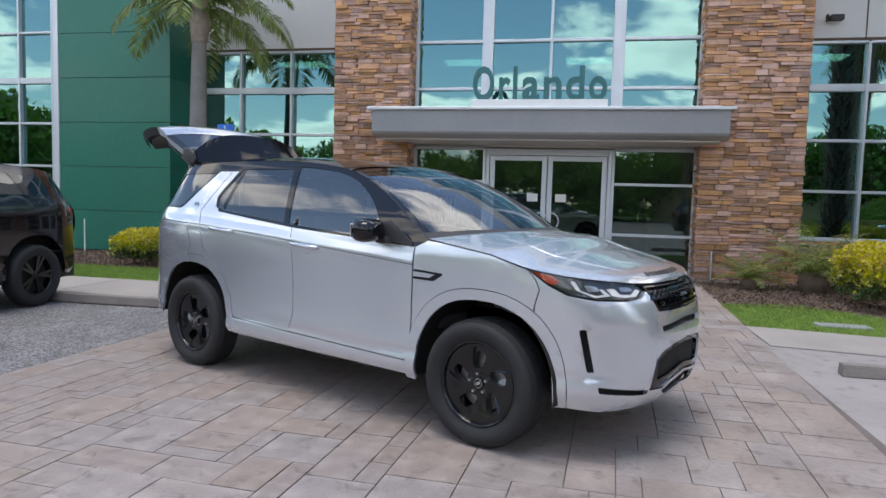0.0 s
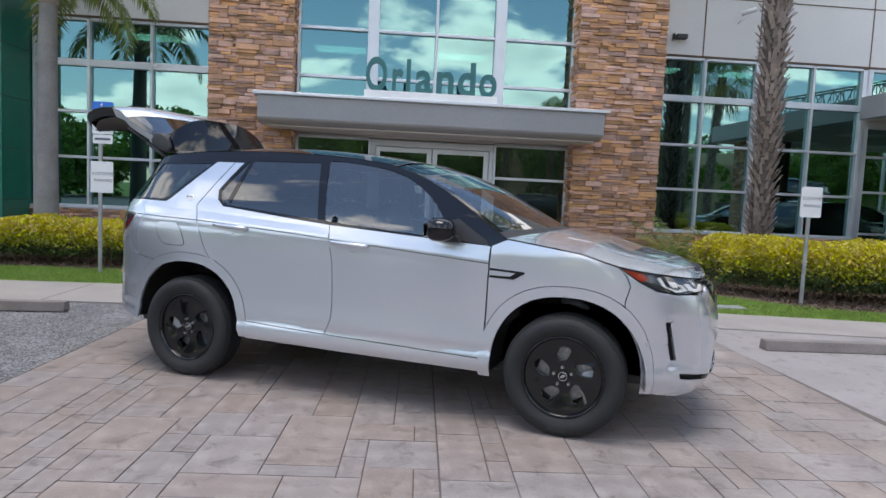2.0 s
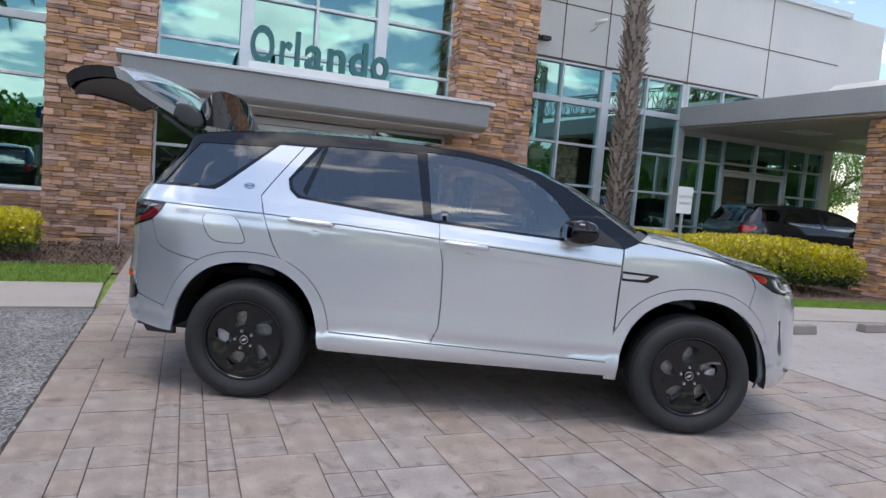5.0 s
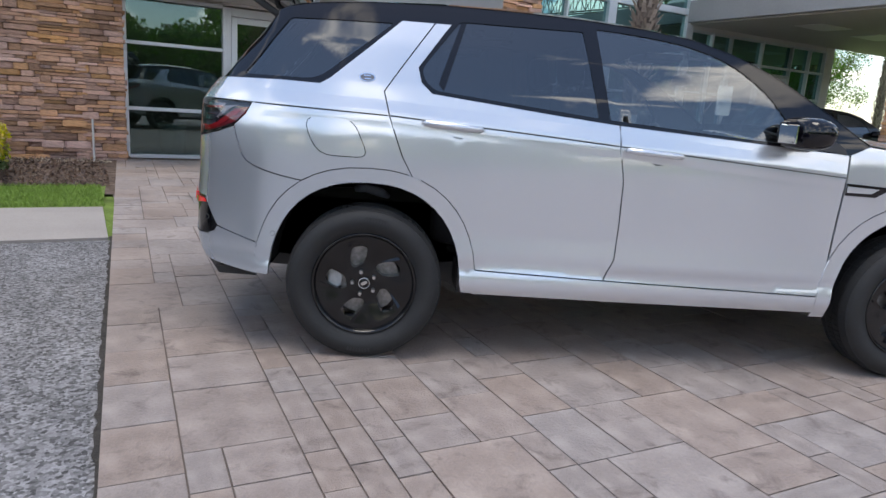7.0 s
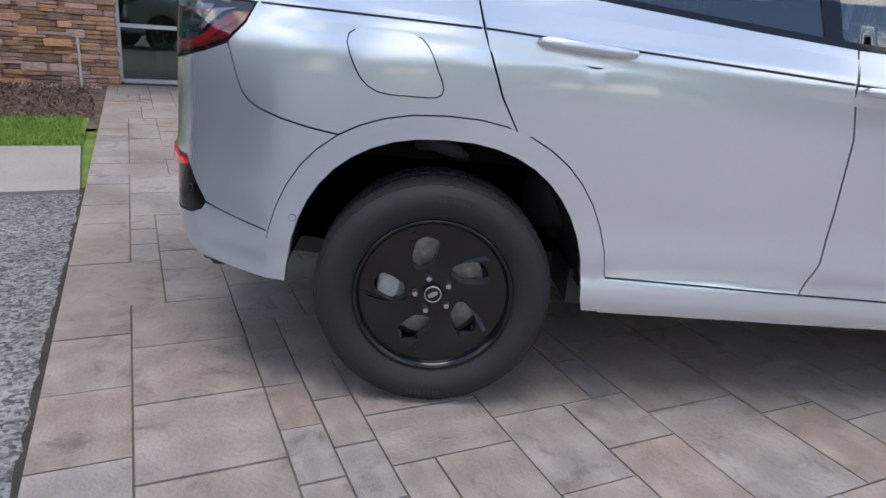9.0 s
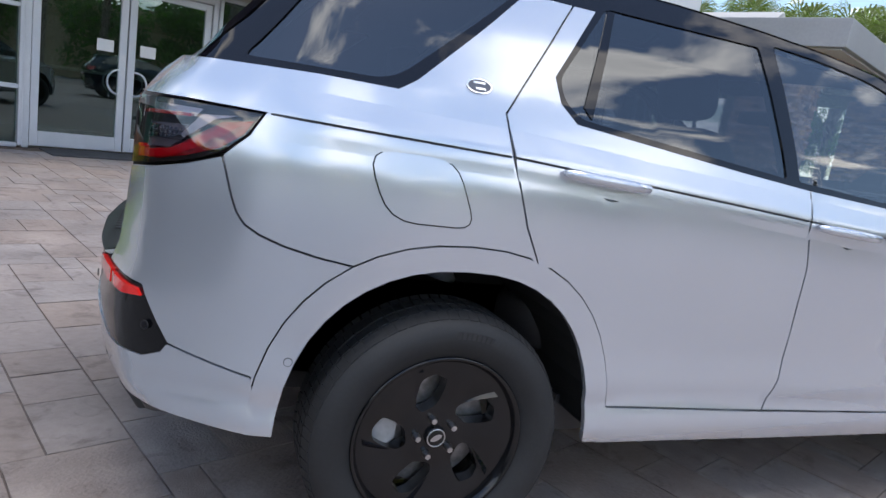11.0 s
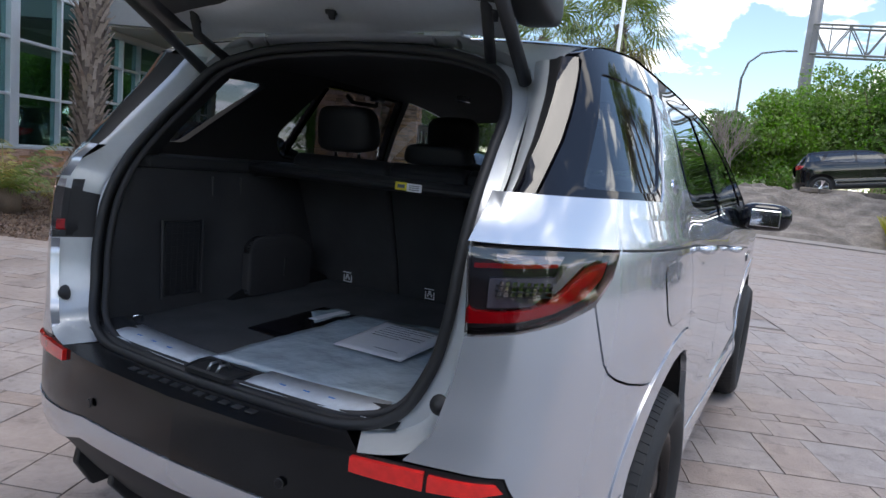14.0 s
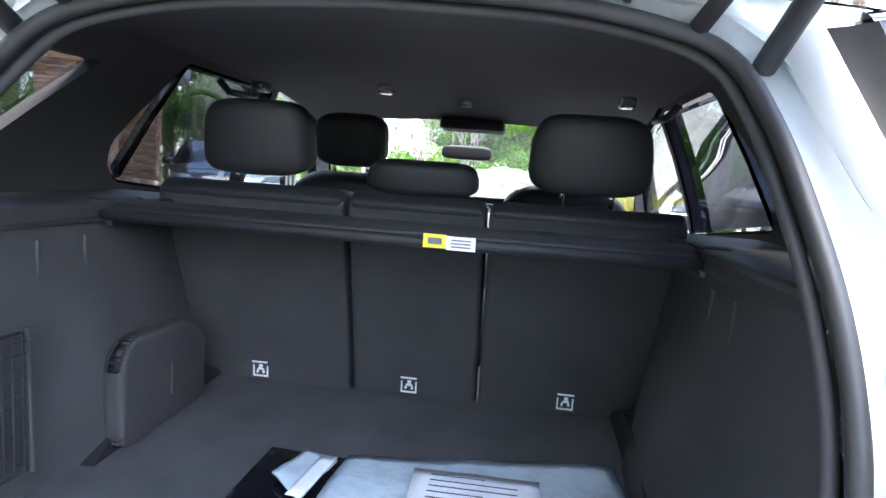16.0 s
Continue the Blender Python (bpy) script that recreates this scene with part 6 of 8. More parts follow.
bag = floor_sheet("wrapped_mat", ((-2.10, .10), (-1.50, .055), (-1.42, -.47), (-2.055, -.515)), .003, C["film"], "folded floor mats in clear blue-grey plastic wrap", "plastic bag", .007, 26, .010)
sheet_ = floor_sheet("paper_sheet", ((-1.84, -.095), (-1.55, -.085), (-1.545, -.32), (-1.84, -.32)), .0215, C["paper"], "printed white paper sheet on the plastic wrap", "paper", .0025, 10, .0008)
pr = [("print_line", -1.57 - .020 * i, -.12, -.12 - (.16 if i % 3 else .10)) for i in range(7)] + [("print_line", -1.79, -.20, -.28)]
for nm, x, ya, yb in pr:
    o = finish(nm, box(x - .0016, x + .0016, yb, ya, FLOOR(x) + .0258, FLOOR(x) + .0264), C["ink"] if x < -1.7 else C["lampgrey"], sheet_)
fol = floor_sheet("document_folder", ((-1.845, .225), (-1.50, .215), (-1.51, .055), (-1.855, .075)), .002, C["black"], "glossy black document folder on the boot floor", "folder", .003, 10, .008)
env = floor_sheet("plastic_pouch", ((-1.63, .165), (-1.52, .135), (-1.55, .065), (-1.70, .09)), .012, C["film"], "small clear plastic pouch on the folder", "pouch", .008, 8, .004)
slip = floor_sheet("paper_slip", ((-1.70, .115), (-1.545, .095), (-1.55, .065), (-1.705, .085)), .024, C["paper"], "white paper slip on the pouch", "paper slip", .002, 6, .0008)


def sill_film(y0, y1, name):
    V, F = [], []
    for k in np.linspace(y0, y1, 12):
        q = k / .52
        for x, z in ((-2.196, .7530), (-2.15, .7585), (-2.090, .7575)):
            V.append((x + .055 * q * q, k, z + .002))
    for i in range(11):
        for j in range(2):
            F.append((i * 3 + j, i * 3 + j + 1, (i + 1) * 3 + j + 1, (i + 1) * 3 + j))
    ob = mesh_object(name, V, F, C["sillfilm"], smooth=True)
    md = ob.modifiers.new("thickness", "SOLIDIFY")
    md.thickness, md.offset = .0012, 1
    tagged(ob, "white protective film on the loading sill", "protective film", "sill films")
    for i in range(3):
        yy = y0 + (y1 - y0) * (.25 + .2 * i)
        finish("print_bar", box(-2.156 + .055 * (yy / .52) ** 2, -2.150 + .055 * (yy / .52) ** 2, yy - .014, yy + .004, .7617, .7622), C["blue"], ob)
    return ob


sill_film(.435, .085, "sill_film")
sill_film(-.105, -.44, "sill_film")

# ---- more of the building's front ----
def wall_thing(name, bm, material, label, category, kind="structure", m=BLD):
    return tagged(finish(name, bm, material, matrix=m), label, category, kind=kind)


G = dict(
    leaf=mat("broad leaf", (0.14, 0.26, 0.048), 0.5, var=0.12, scale=1.5, fine=20, rnd=0.38, rnd_hue=0.02, island=True, leaf=0.4),
    leaf_lime=mat("lime leaf", (0.20, 0.34, 0.055), 0.5, var=0.12, scale=1.5, fine=20, rnd=0.35, rnd_hue=0.02, island=True, leaf=0.4),
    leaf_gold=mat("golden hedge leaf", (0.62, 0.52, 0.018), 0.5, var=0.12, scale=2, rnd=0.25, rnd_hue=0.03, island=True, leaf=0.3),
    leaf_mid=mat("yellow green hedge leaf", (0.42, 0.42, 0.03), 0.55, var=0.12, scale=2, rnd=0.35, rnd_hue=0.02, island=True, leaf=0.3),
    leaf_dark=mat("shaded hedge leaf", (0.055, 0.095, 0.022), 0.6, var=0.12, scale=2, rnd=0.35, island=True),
    frond=mat("palm frond", (0.20, 0.26, 0.075), 0.45, var=0.12, scale=3, rnd=0.30, rnd_hue=0.02, island=True, leaf=0.4),
    frond_dry=mat("yellowed palm frond", (0.30, 0.27, 0.07), 0.55, var=0.15, scale=3, rnd=0.30, island=True, leaf=0.3),
    thatch=mat("dry palm thatch", (0.24, 0.18, 0.10), 0.8, var=0.15, scale=3, rnd=0.30, island=True),
    trunk=mat("palm trunk", (0.13, 0.10, 0.085), 0.9, var=0.22, scale=7, fine=60, bump=0.9, dist=0.02),
    boots=mat("palm boot stubs", (0.35, 0.29, 0.26), 0.85, var=0.2, scale=9, fine=50, bump=0.6, rnd=0.3, island=True, dist=0.01),
    bark=mat("bark", (0.17, 0.12, 0.085), 0.9, var=0.2, scale=5, fine=60, bump=0.9, dist=0.02),
    pale_trunk=mat("smooth grey palm trunk", (0.26, 0.245, 0.24), 0.8, var=0.15, scale=4, fine=40, bump=0.4, dist=0.01),
    twig=mat("bare twigs", (0.30, 0.25, 0.22), 0.85, var=0.1, scale=5),
    straw=mat("ornamental grass", (0.36, 0.32, 0.09), 0.7, var=0.1, scale=2, rnd=0.3, rnd_hue=0.02, island=True, leaf=0.3),
    rock=mat("layered boulder", (0.17, 0.145, 0.125), 0.9, var=0.22, scale=1.6, fine=14, bump=0.9, dist=0.06, color2=(0.25, 0.215, 0.185)),
    wall=mat("beige highway wall", (0.60, 0.49, 0.34), 0.85, var=0.06, scale=0.4, fine=10, bump=0.2),
    steel=mat("weathered grey steel", (0.20, 0.20, 0.21), 0.55, metal=0.3, var=0.1, scale=2),
    galv=mat("galvanised post", (0.42, 0.43, 0.44), 0.45, metal=0.6, var=0.1, scale=10),
    blue=mat("blue sign face", (0.02, 0.17, 0.62), 0.4),
    stopc=mat("wheel stop concrete", (0.235, 0.205, 0.19), 0.9, var=0.14, scale=5, fine=60, bump=0.5),
    chip=mat("bark chips", (0.16, 0.105, 0.08), 0.9, var=0.1, rnd=0.5, rnd_hue=0.01, island=True),
    pebble=mat("pale pebbles", (0.45, 0.36, 0.28), 0.85, rnd=0.35, var=0.05, island=True),
)

# panel joints on the grey wall: narrow dark strips set into it
for u in (6.55, 7.83, 10.44, 13.23):
    wall_thing("wall_joint", box(u - .012, u + .012, 9.052, 9.075, HEAD + .04, 7.34), M["mortar"], "dark joint in the panel wall", "wall joint")
for z in (5.95,):
    wall_thing("wall_joint", box(5.42, 16.1, 9.0525, 9.075, z - .012, z + .012), M["mortar"], "dark joint in the panel wall", "wall joint")
    wall_thing("wall_joint", box(-7.46, -3.82, 9.0525, 9.075, z - .012, z + .012), M["mortar"], "dark joint in the panel wall", "wall joint")
wall_thing("window_head", box(5.42, 13.0, 9.035, 9.06, HEAD + .03, HEAD + .075), M["mortar"], "dark drip edge over the windows", "trim")
wall_thing("window_head", box(-7.46, -3.82, 9.035, 9.06, HEAD + .03, HEAD + .075), M["mortar"], "dark drip edge over the windows", "trim")
wall_thing("roof_edge", box(-18.35, 16.25, 8.98, 9.36, 7.33, 7.42, .01, 1), M["alu"], "pale metal parapet cap", "parapet")
# glazed side entrance under the drive-through roof
window_wall("window_8", (10.42, 11.3, 12.02), (.05, .95, 1.9, 2.7, 3.36), WALL_V, label="teal tinted side entrance glazing")
window_wall("window_9", (12.02, 13.25, 14.5), (2.55, 2.75, 3.36), WALL_V, label="teal tinted glazing over the side doors")
window_wall("window_10", (14.5, 15.3, 16.0), (.05, .95, 2.0, 2.75, 3.36), WALL_V, label="teal tinted side entrance glazing")
for a, b in ((12.05, 13.23), (13.27, 14.47)):
    d = holder("door_2", BLD, "glazed side entrance door in pale frame", "door", kind="structure")
    for p, q, r, s in ((a, a + .09, .03, 2.5), (b - .09, b, .03, 2.5), (a + .09, b - .09, 2.4, 2.5), (a + .09, b - .09, .03, .2)):
        part("door_frame", box(p, q, 9.08, 9.16, r, s, .005, 1), M["alu"], d)
    part("pane", box(a + .08, b - .08, 9.12, 9.128, .19, 2.41), M["pane_d"], d)
wall_thing("wall_front_end", box(16.0, 16.4, 9.06, 9.4, 0, HEAD + .02), M["panel"], "pale corner pier of the building", "wall")
wall_thing("wall_spandrel", box(10.42, 16.0, 9.1, 9.3, 3.39, 3.72), M["panel"], "pale spandrel under the clerestory windows", "wall")
window_wall("window_11", (13.06, 14.4, 16.0), (3.76, HEAD), WALL_V, (3.76,))
# drive-through roof
pc = holder("drive_through_roof", BLD, "flat grey drive-through roof with square soffit lights", "canopy", kind="structure")
part("slab", box(10.3, 21.0, 2.4, 9.04, 3.52, 4.02, .01, 1), M["fascia"], pc)
part("soffit", box(10.42, 20.9, 2.5, 9.04, 3.485, 3.516), M["soffit"], pc, "pale soffit")
for u in (12.2, 14.4, 16.6):
    for v in (4.2, 6.8):
        part("soffit_light", box(u - .55, u + .55, v - .35, v + .35, 3.470, 3.483), M["white"], pc, "flat white soffit light")
part("skylight", prism([(12.6, 4.03), (15.6, 4.03), (14.1, 4.95)], 5.0, 7.6, "y"), M["soffit"], pc, "pale pitched skylight")
# fittings
for u, v, z in ((5.97, 9.03, 5.05), ):
    fl = holder("floodlight", BLD, "small black floodlight on the panel wall", "floodlight")
    part("bracket", box(u - .14, u - .10, 8.98, 9.058, z - .05, z + .08, .005, 1), C["plastic"], fl)
    part("lamp_head", box(u - .11, u + .12, 8.84, 9.0, z - .06, z + .04, .015, 2), C["plastic"], fl)
cc = holder("security_camera", BLD, "white security camera on a wall bracket", "security camera")
part("arm", tube([(7.30, 9.05, 5.45), (7.30, 8.9, 5.47), (7.36, 8.82, 5.60)], .018, 8), M["white"], cc, "", True)
part("camera_body", tube([(7.26, 8.86, 5.60), (7.52, 8.74, 5.68)], [.05, .05], 14), M["white"], cc, "", True)
pp = tagged(finish("stand_pipe", tube([(3.85, 8.12, 0), (3.85, 8.12, .58)], .016, 8), M["soffit"], matrix=BLD), "thin pale stand pipe by the stone column", "pipe")
tagged(finish("stand_pipe", tube([(-2.62, 8.12, 0), (-2.62, 8.12, .62)], .016, 8), M["soffit"], matrix=BLD), "thin pale stand pipe by the stone column", "pipe")
tagged(finish("stand_pipe", tube([(-9.4, 7.7, 0), (-9.4, 7.7, .75)], .016, 8), M["white"], matrix=BLD), "thin white stand pipe before the green wall", "pipe")
lid = finish("valve_box_lid", box(4.25, 4.85, 3.52, 3.78, -.01, .028, .02, 2), M["fascia"], matrix=BLD)
tagged(lid, "grey utility box lid in the lawn edge", "box lid")
# door mat strip and interior fittings
wall_thing("door_mat", box(-.4, 1.75, 8.05, 8.70, .0, .022, .006, 1), C["carpet"], "dark entrance mat before the doors", "door mat", kind="")
for u, z0, z1 in ((-1.35, .02, .52), (-5.4, .02, .9), (8.3, .02, .8)):
    pt = holder("planter", BLD, "pale teal planter with a leafy plant inside the glass", "planter")
    part("pot", tube([(u, 9.7, .02), (u, 9.7, .52)], [.19, .24], 20), M["panel"], pt, "", True)
dk = holder("reception_desk", BLD, "dark reception desk inside the entrance", "desk")
part("body", box(-.3, 3.0, 11.8, 12.4, .02, 1.05, .02, 2), C["trim"], dk)
part("desk_top", box(-.4, 3.1, 11.7, 12.5, 1.05, 1.10, .01, 1), M["white"], dk)
for i, u in enumerate((-12, -6, -1.5, 1.5, 6.5, 9.0, 12)):
    pl = finish("panel_light", box(u - .6, u + .6, 11.4, 12.0, 4.86, 4.895), glow("warm ceiling light %d" % i, (1, .93, .82), 4.0), matrix=BLD)
    tagged(pl, "lit ceiling panel in the showroom", "ceiling light")

# ---- wheel stops and signs ----
def wheel_stop(u0, u1, v, turn):
    w = u1 - u0
    bm = prism([(-.075, 0), (.075, 0), (.055, .105), (-.055, .105)], -w / 2, w / 2, "x", .012, 2)
    o = finish("wheel_stop", bm, G["stopc"], matrix=BLD @ pose((u0 + u1) / 2, v, -.008, 0, 0, turn))
    return tagged(o, "worn grey concrete wheel stop on the asphalt", "wheel stop", "wheel stops")


wheel_stop(-5.40, -3.56, 2.06, 2.5)
wheel_stop(3.64, 5.36, 1.10, -2.0)
wheel_stop(6.3, 8.02, 1.05, -2.0)


def text_bars(parent, u0, u1, z0, z1, v, rows_, material):
    h = (z1 - z0) / rows_
    for i in range(rows_):
        k = .8 if i % 2 else 1.0
        c, w = (u0 + u1) / 2, (u1 - u0) * k
        part("print_bar", box(c - w / 2, c + w / 2, v - .0012, v + .0008, z0 + i * h + h * .25, z0 + i * h + h * .75), material, parent)


def sign_plate(parent, u0, u1, z0, z1, v, material, label):
    bm = prism(rounded([(u0, z0), (u1, z0), (u1, z1), (u0, z1)], .025), v, v + .004, "y")
    return part("plate", bm, material, parent, label)


def sign_word(parent, text, u, z, size, v, material):
    o = lettering(text, size, .001, (u, v, z), (90, 0, 0), material, parent, "lettering")
    return o


sl = holder("parking_sign", BLD, "blue accessible parking sign over a white customer parking sign", "sign", "parking signs")
part("post", box(-4.475, -4.425, 5.02, 5.055, 0, 2.5, .004, 1), G["galv"], sl)
sign_plate(sl, -4.56, -4.26, 2.28, 2.54, 5.012, G["blue"], "blue plate with wheelchair symbol")
sign_plate(sl, -4.56, -4.26, 2.07, 2.276, 5.012, M["white"], "white printed plate")
sign_plate(sl, -4.55, -4.27, 1.93, 2.06, 5.012, M["white"], "white printed plate")
sign_plate(sl, -4.58, -4.26, 1.21, 1.67, 5.012, M["white"], "white customer parking plate")
text_bars(sl, -4.51, -4.31, 2.10, 2.25, 5.010, 3, C["ink"])
text_bars(sl, -4.52, -4.30, 1.965, 2.03, 5.010, 1, C["ink"])
sign_word(sl, "CUSTOMER", -4.555, 1.47, .062, 5.0105, C["ink"])
sign_word(sl, "PARKING", -4.525, 1.37, .062, 5.0105, C["ink"])
# wheelchair symbol
wc = bmesh.new()
add_tube(wc, [(-4.41 + .05 * math.cos(t), 5.0095, 2.375 + .05 * math.sin(t)) for t in [2 * math.pi * i / 20 - 2.6 for i in range(15)]], .009, 6)
add_tube(wc, [(-4.425, 5.0095, 2.47), (-4.42, 5.0095, 2.40), (-4.375, 5.0095, 2.40), (-4.35, 5.0095, 2.335), (-4.33, 5.0095, 2.34)], .010, 6)
bmesh.ops.create_icosphere(wc, subdivisions=2, radius=.016, matrix=Matrix.Translation((-4.425, 5.0095, 2.495)))
part("symbol", wc, M["white"], sl)
sr = holder("parking_sign", BLD, "white customer parking sign on a galvanised post", "sign", "parking signs")
part("post", box(6.025, 6.075, 4.165, 4.20, 0, 1.74, .004, 1), G["galv"], sr)
sign_plate(sr, 5.89, 6.22, 1.32, 1.77, 4.152, M["white"], "white customer parking plate")
sign_word(sr, "CUSTOMER", 5.915, 1.58, .064, 4.1505, C["ink"])
sign_word(sr, "PARKING", 5.94, 1.47, .064, 4.1505, C["ink"])


# ---- plants ----
def leaf_mesh(name, centres, size, material, seed, parent=None, matrix=None, aspect=.55, up=0.0):
    """Many small folded leaves at the given places."""
    r = np.random.RandomState(seed)
    n = len(centres)
    C_ = np.asarray(centres, float)
    d = r.normal(size=(n, 3)); d[:, 2] += up; d /= np.linalg.norm(d, axis=1)[:, None]
    e = r.normal(size=(n, 3)); e -= (e * d).sum(1)[:, None] * d; e /= np.linalg.norm(e, axis=1)[:, None]
    f = np.cross(d, e)
    s = size * r.uniform(.6, 1.3, size=(n, 1))
    a, b = C_ - d * s * .5, C_ + d * s * .5
    p, q = C_ + e * s * aspect * .5 + f * s * .10, C_ - e * s * aspect * .5 + f * s * .10
    V = np.stack([a, p, b, q], 1).reshape(-1, 3)
    me = bpy.data.meshes.new(name)
    me.vertices.add(4 * n); me.vertices.foreach_set("co", V.ravel())
    idx = np.arange(4 * n, dtype=np.int32)
    me.loops.add(4 * n); me.loops.foreach_set("vertex_index", idx)
    me.polygons.add(n); me.polygons.foreach_set("loop_start", np.arange(0, 4 * n, 4, dtype=np.int32)); me.polygons.foreach_set("loop_total", np.full(n, 4, dtype=np.int32))
    me.update(); me.validate()
    me.materials.append(material)
    ob = new(name, me)
    if parent is not None:
        ob.parent = parent
    if matrix is not None:
        ob.matrix_basis = matrix
    return ob


def hedge(name, u0, u1, v0, v1, ztop, seed, label, n=9000, shift=None):
    """A clipped hedge: golden top growth over dark stems."""
    th = holder(name, BLD, label, "hedge", "golden hedges")
    r = np.random.RandomState(seed)

    def outline(u):
        return .10 * np.sin(u * 2.1 + seed) + .06 * np.sin(u * 5.3 + seed * 2) + .03 * np.sin(u * 11.7)
    U, V_, Z = r.uniform(u0, u1, n * 3), r.uniform(v0, v1, n * 3), r.uniform(.18, 1.0, n * 3)
    end = np.minimum(np.minimum(U - u0, u1 - U) / .35, 1)
    top = (ztop + .45 * outline(U) - .05) * (0.72 + .28 * np.sqrt(np.clip(end, 0, 1)))
    mid = (v0 + v1) / 2
    half = (v1 - v0) / 2
    z = Z * top
    # a rounded body, undercut at the foot
    wid = np.interp(Z, [.15, .35, .65, .9, 1.0], [.45, .8, 1.0, .95, .72])
    rim = np.abs(V_ - mid) / (half * wid + 1e-6)
    keep = (rim < 1 + .12 * r.normal(size=n * 3)) & ((rim > .62) | (Z > .80) | (r.uniform(size=n * 3) < .12))
    if shift:
        V_ = V_ + np.interp(U, *shift)
    P = np.stack([U, V_, z], 1)[keep]
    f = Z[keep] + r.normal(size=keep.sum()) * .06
    # lowest leaves take a darker green: the hedge's shade put into their colour
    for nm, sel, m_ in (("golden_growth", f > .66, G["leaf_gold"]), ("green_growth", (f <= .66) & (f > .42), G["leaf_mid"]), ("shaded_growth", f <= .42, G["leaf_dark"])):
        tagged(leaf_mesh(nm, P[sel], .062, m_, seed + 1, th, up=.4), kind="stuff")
    st = bmesh.new()
    rr_ = random.Random(seed)
    for i in range(int((u1 - u0) * 9)):
        u, v = rr_.uniform(u0 + .15, u1 - .15), rr_.uniform(mid - half * .45, mid + half * .45)
        v += float(np.interp(u, *shift)) if shift else 0
        add_tube(st, [(u, v, 0), (u + rr_.uniform(-.08, .08), v + rr_.uniform(-.08, .08), ztop * .35), (u + rr_.uniform(-.2, .2), v + rr_.uniform(-.25, .25), ztop * .75)], [.014, .010, .005], 5)
    tagged(part("branchwork", st, G["bark"], th), kind="stuff")
    return th


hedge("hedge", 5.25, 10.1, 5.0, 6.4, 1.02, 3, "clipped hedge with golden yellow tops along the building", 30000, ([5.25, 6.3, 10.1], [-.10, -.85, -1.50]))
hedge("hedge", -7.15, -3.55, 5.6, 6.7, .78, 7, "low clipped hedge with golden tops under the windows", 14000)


def feather_frond(V, F, base, az, rise, length, droop, leaflet, rr_, n=26, width=.03, fan=1.0):
    """One arching feather leaf: a midrib with narrow leaflets on both sides."""
    p = Vector(base)
    el = rise
    step = length / n
    pts = []
    for i in range(n + 1):
        pts.append(p.copy())
        p = p + Vector((math.cos(az) * math.cos(el), math.sin(az) * math.cos(el), math.sin(el))) * step
        el -= droop / n * (0.6 + 0.8 * i / n)
    side = Vector((-math.sin(az), math.cos(az), 0))
    for i in range(n):
        k = len(V)
        w = width * (1 - .7 * i / n) * .5
        V += [pts[i] - side * w, pts[i] + side * w, pts[i + 1] + side * w * .9, pts[i + 1] - side * w * .9]
        F.append((k, k + 1, k + 2, k + 3))
    for i in range(2, n + 1):
        f = i / n
        L = leaflet * math.sin(math.pi * min(1, .18 + .80 * f)) ** .6
        d = (pts[i] - pts[i - 1]).normalized()
        for sgn in (-1, 1):
            for h in (0, .5):
                q = pts[i - 1].lerp(pts[i], h)
                way = (side * sgn * fan + d * .55 + Vector((0, 0, rr_.uniform(-.45, .15)))).normalized()
                tip = q + way * L * rr_.uniform(.85, 1.1) + Vector((0, 0, -.25 * L))
                midp = q + way * L * .5
                t = d * leaflet * .055
                k = len(V)
                V += [q, midp + t, tip, midp - t]
                F.append((k, k + 1, k + 2, k + 3))
    return pts


def feather_palm(name, m, height, lean, crown, frond_len, trunk_r, material, label, n_fronds=22, seed=1):
    th = holder(name, m, label, "palm tree", "palms by the building")
    rr_ = random.Random(seed)
    pts = [(lean * (z / height) ** 2, 0, z) for z in np.linspace(0, height, 12)]
    bm = bmesh.new()
    add_tube(bm, pts, [trunk_r * (1.25 - .45 * i / 11) for i in range(12)], 16)
    part("trunk", bm, material, th, "", True)
    top = Vector(pts[-1])
    bm = bmesh.new()
    add_tube(bm, [top - Vector((0, 0, .35)), top + Vector((0, 0, .1)), top + Vector((0, 0, .75))], [trunk_r * .95, trunk_r * 1.15, trunk_r * .5], 14)
    part("crown_shaft", bm, G["boots"], th, "", True)
    for i in range(n_fronds):
        V, F = [], []
        az = 2 * math.pi * i / n_fronds * 1.618 * 2
        ring = i / n_fronds
        feather_frond(V, F, top + Vector((0, 0, .35 + .4 * ring)), az, radians(-5 + 75 * ring), frond_len * rr_.uniform(.85, 1.1), radians(95 + 25 * ring), frond_len * .24, rr_, 24)
        mesh_object("frond", V, F, G["frond"], th)
    return th


feather_palm("palm_tree", BLD @ pose(-6.18, 7.0, 0), 4.72, .05, None, 2.3, .165, G["pale_trunk"], "feather palm with smooth grey trunk before the windows", 20, 4)


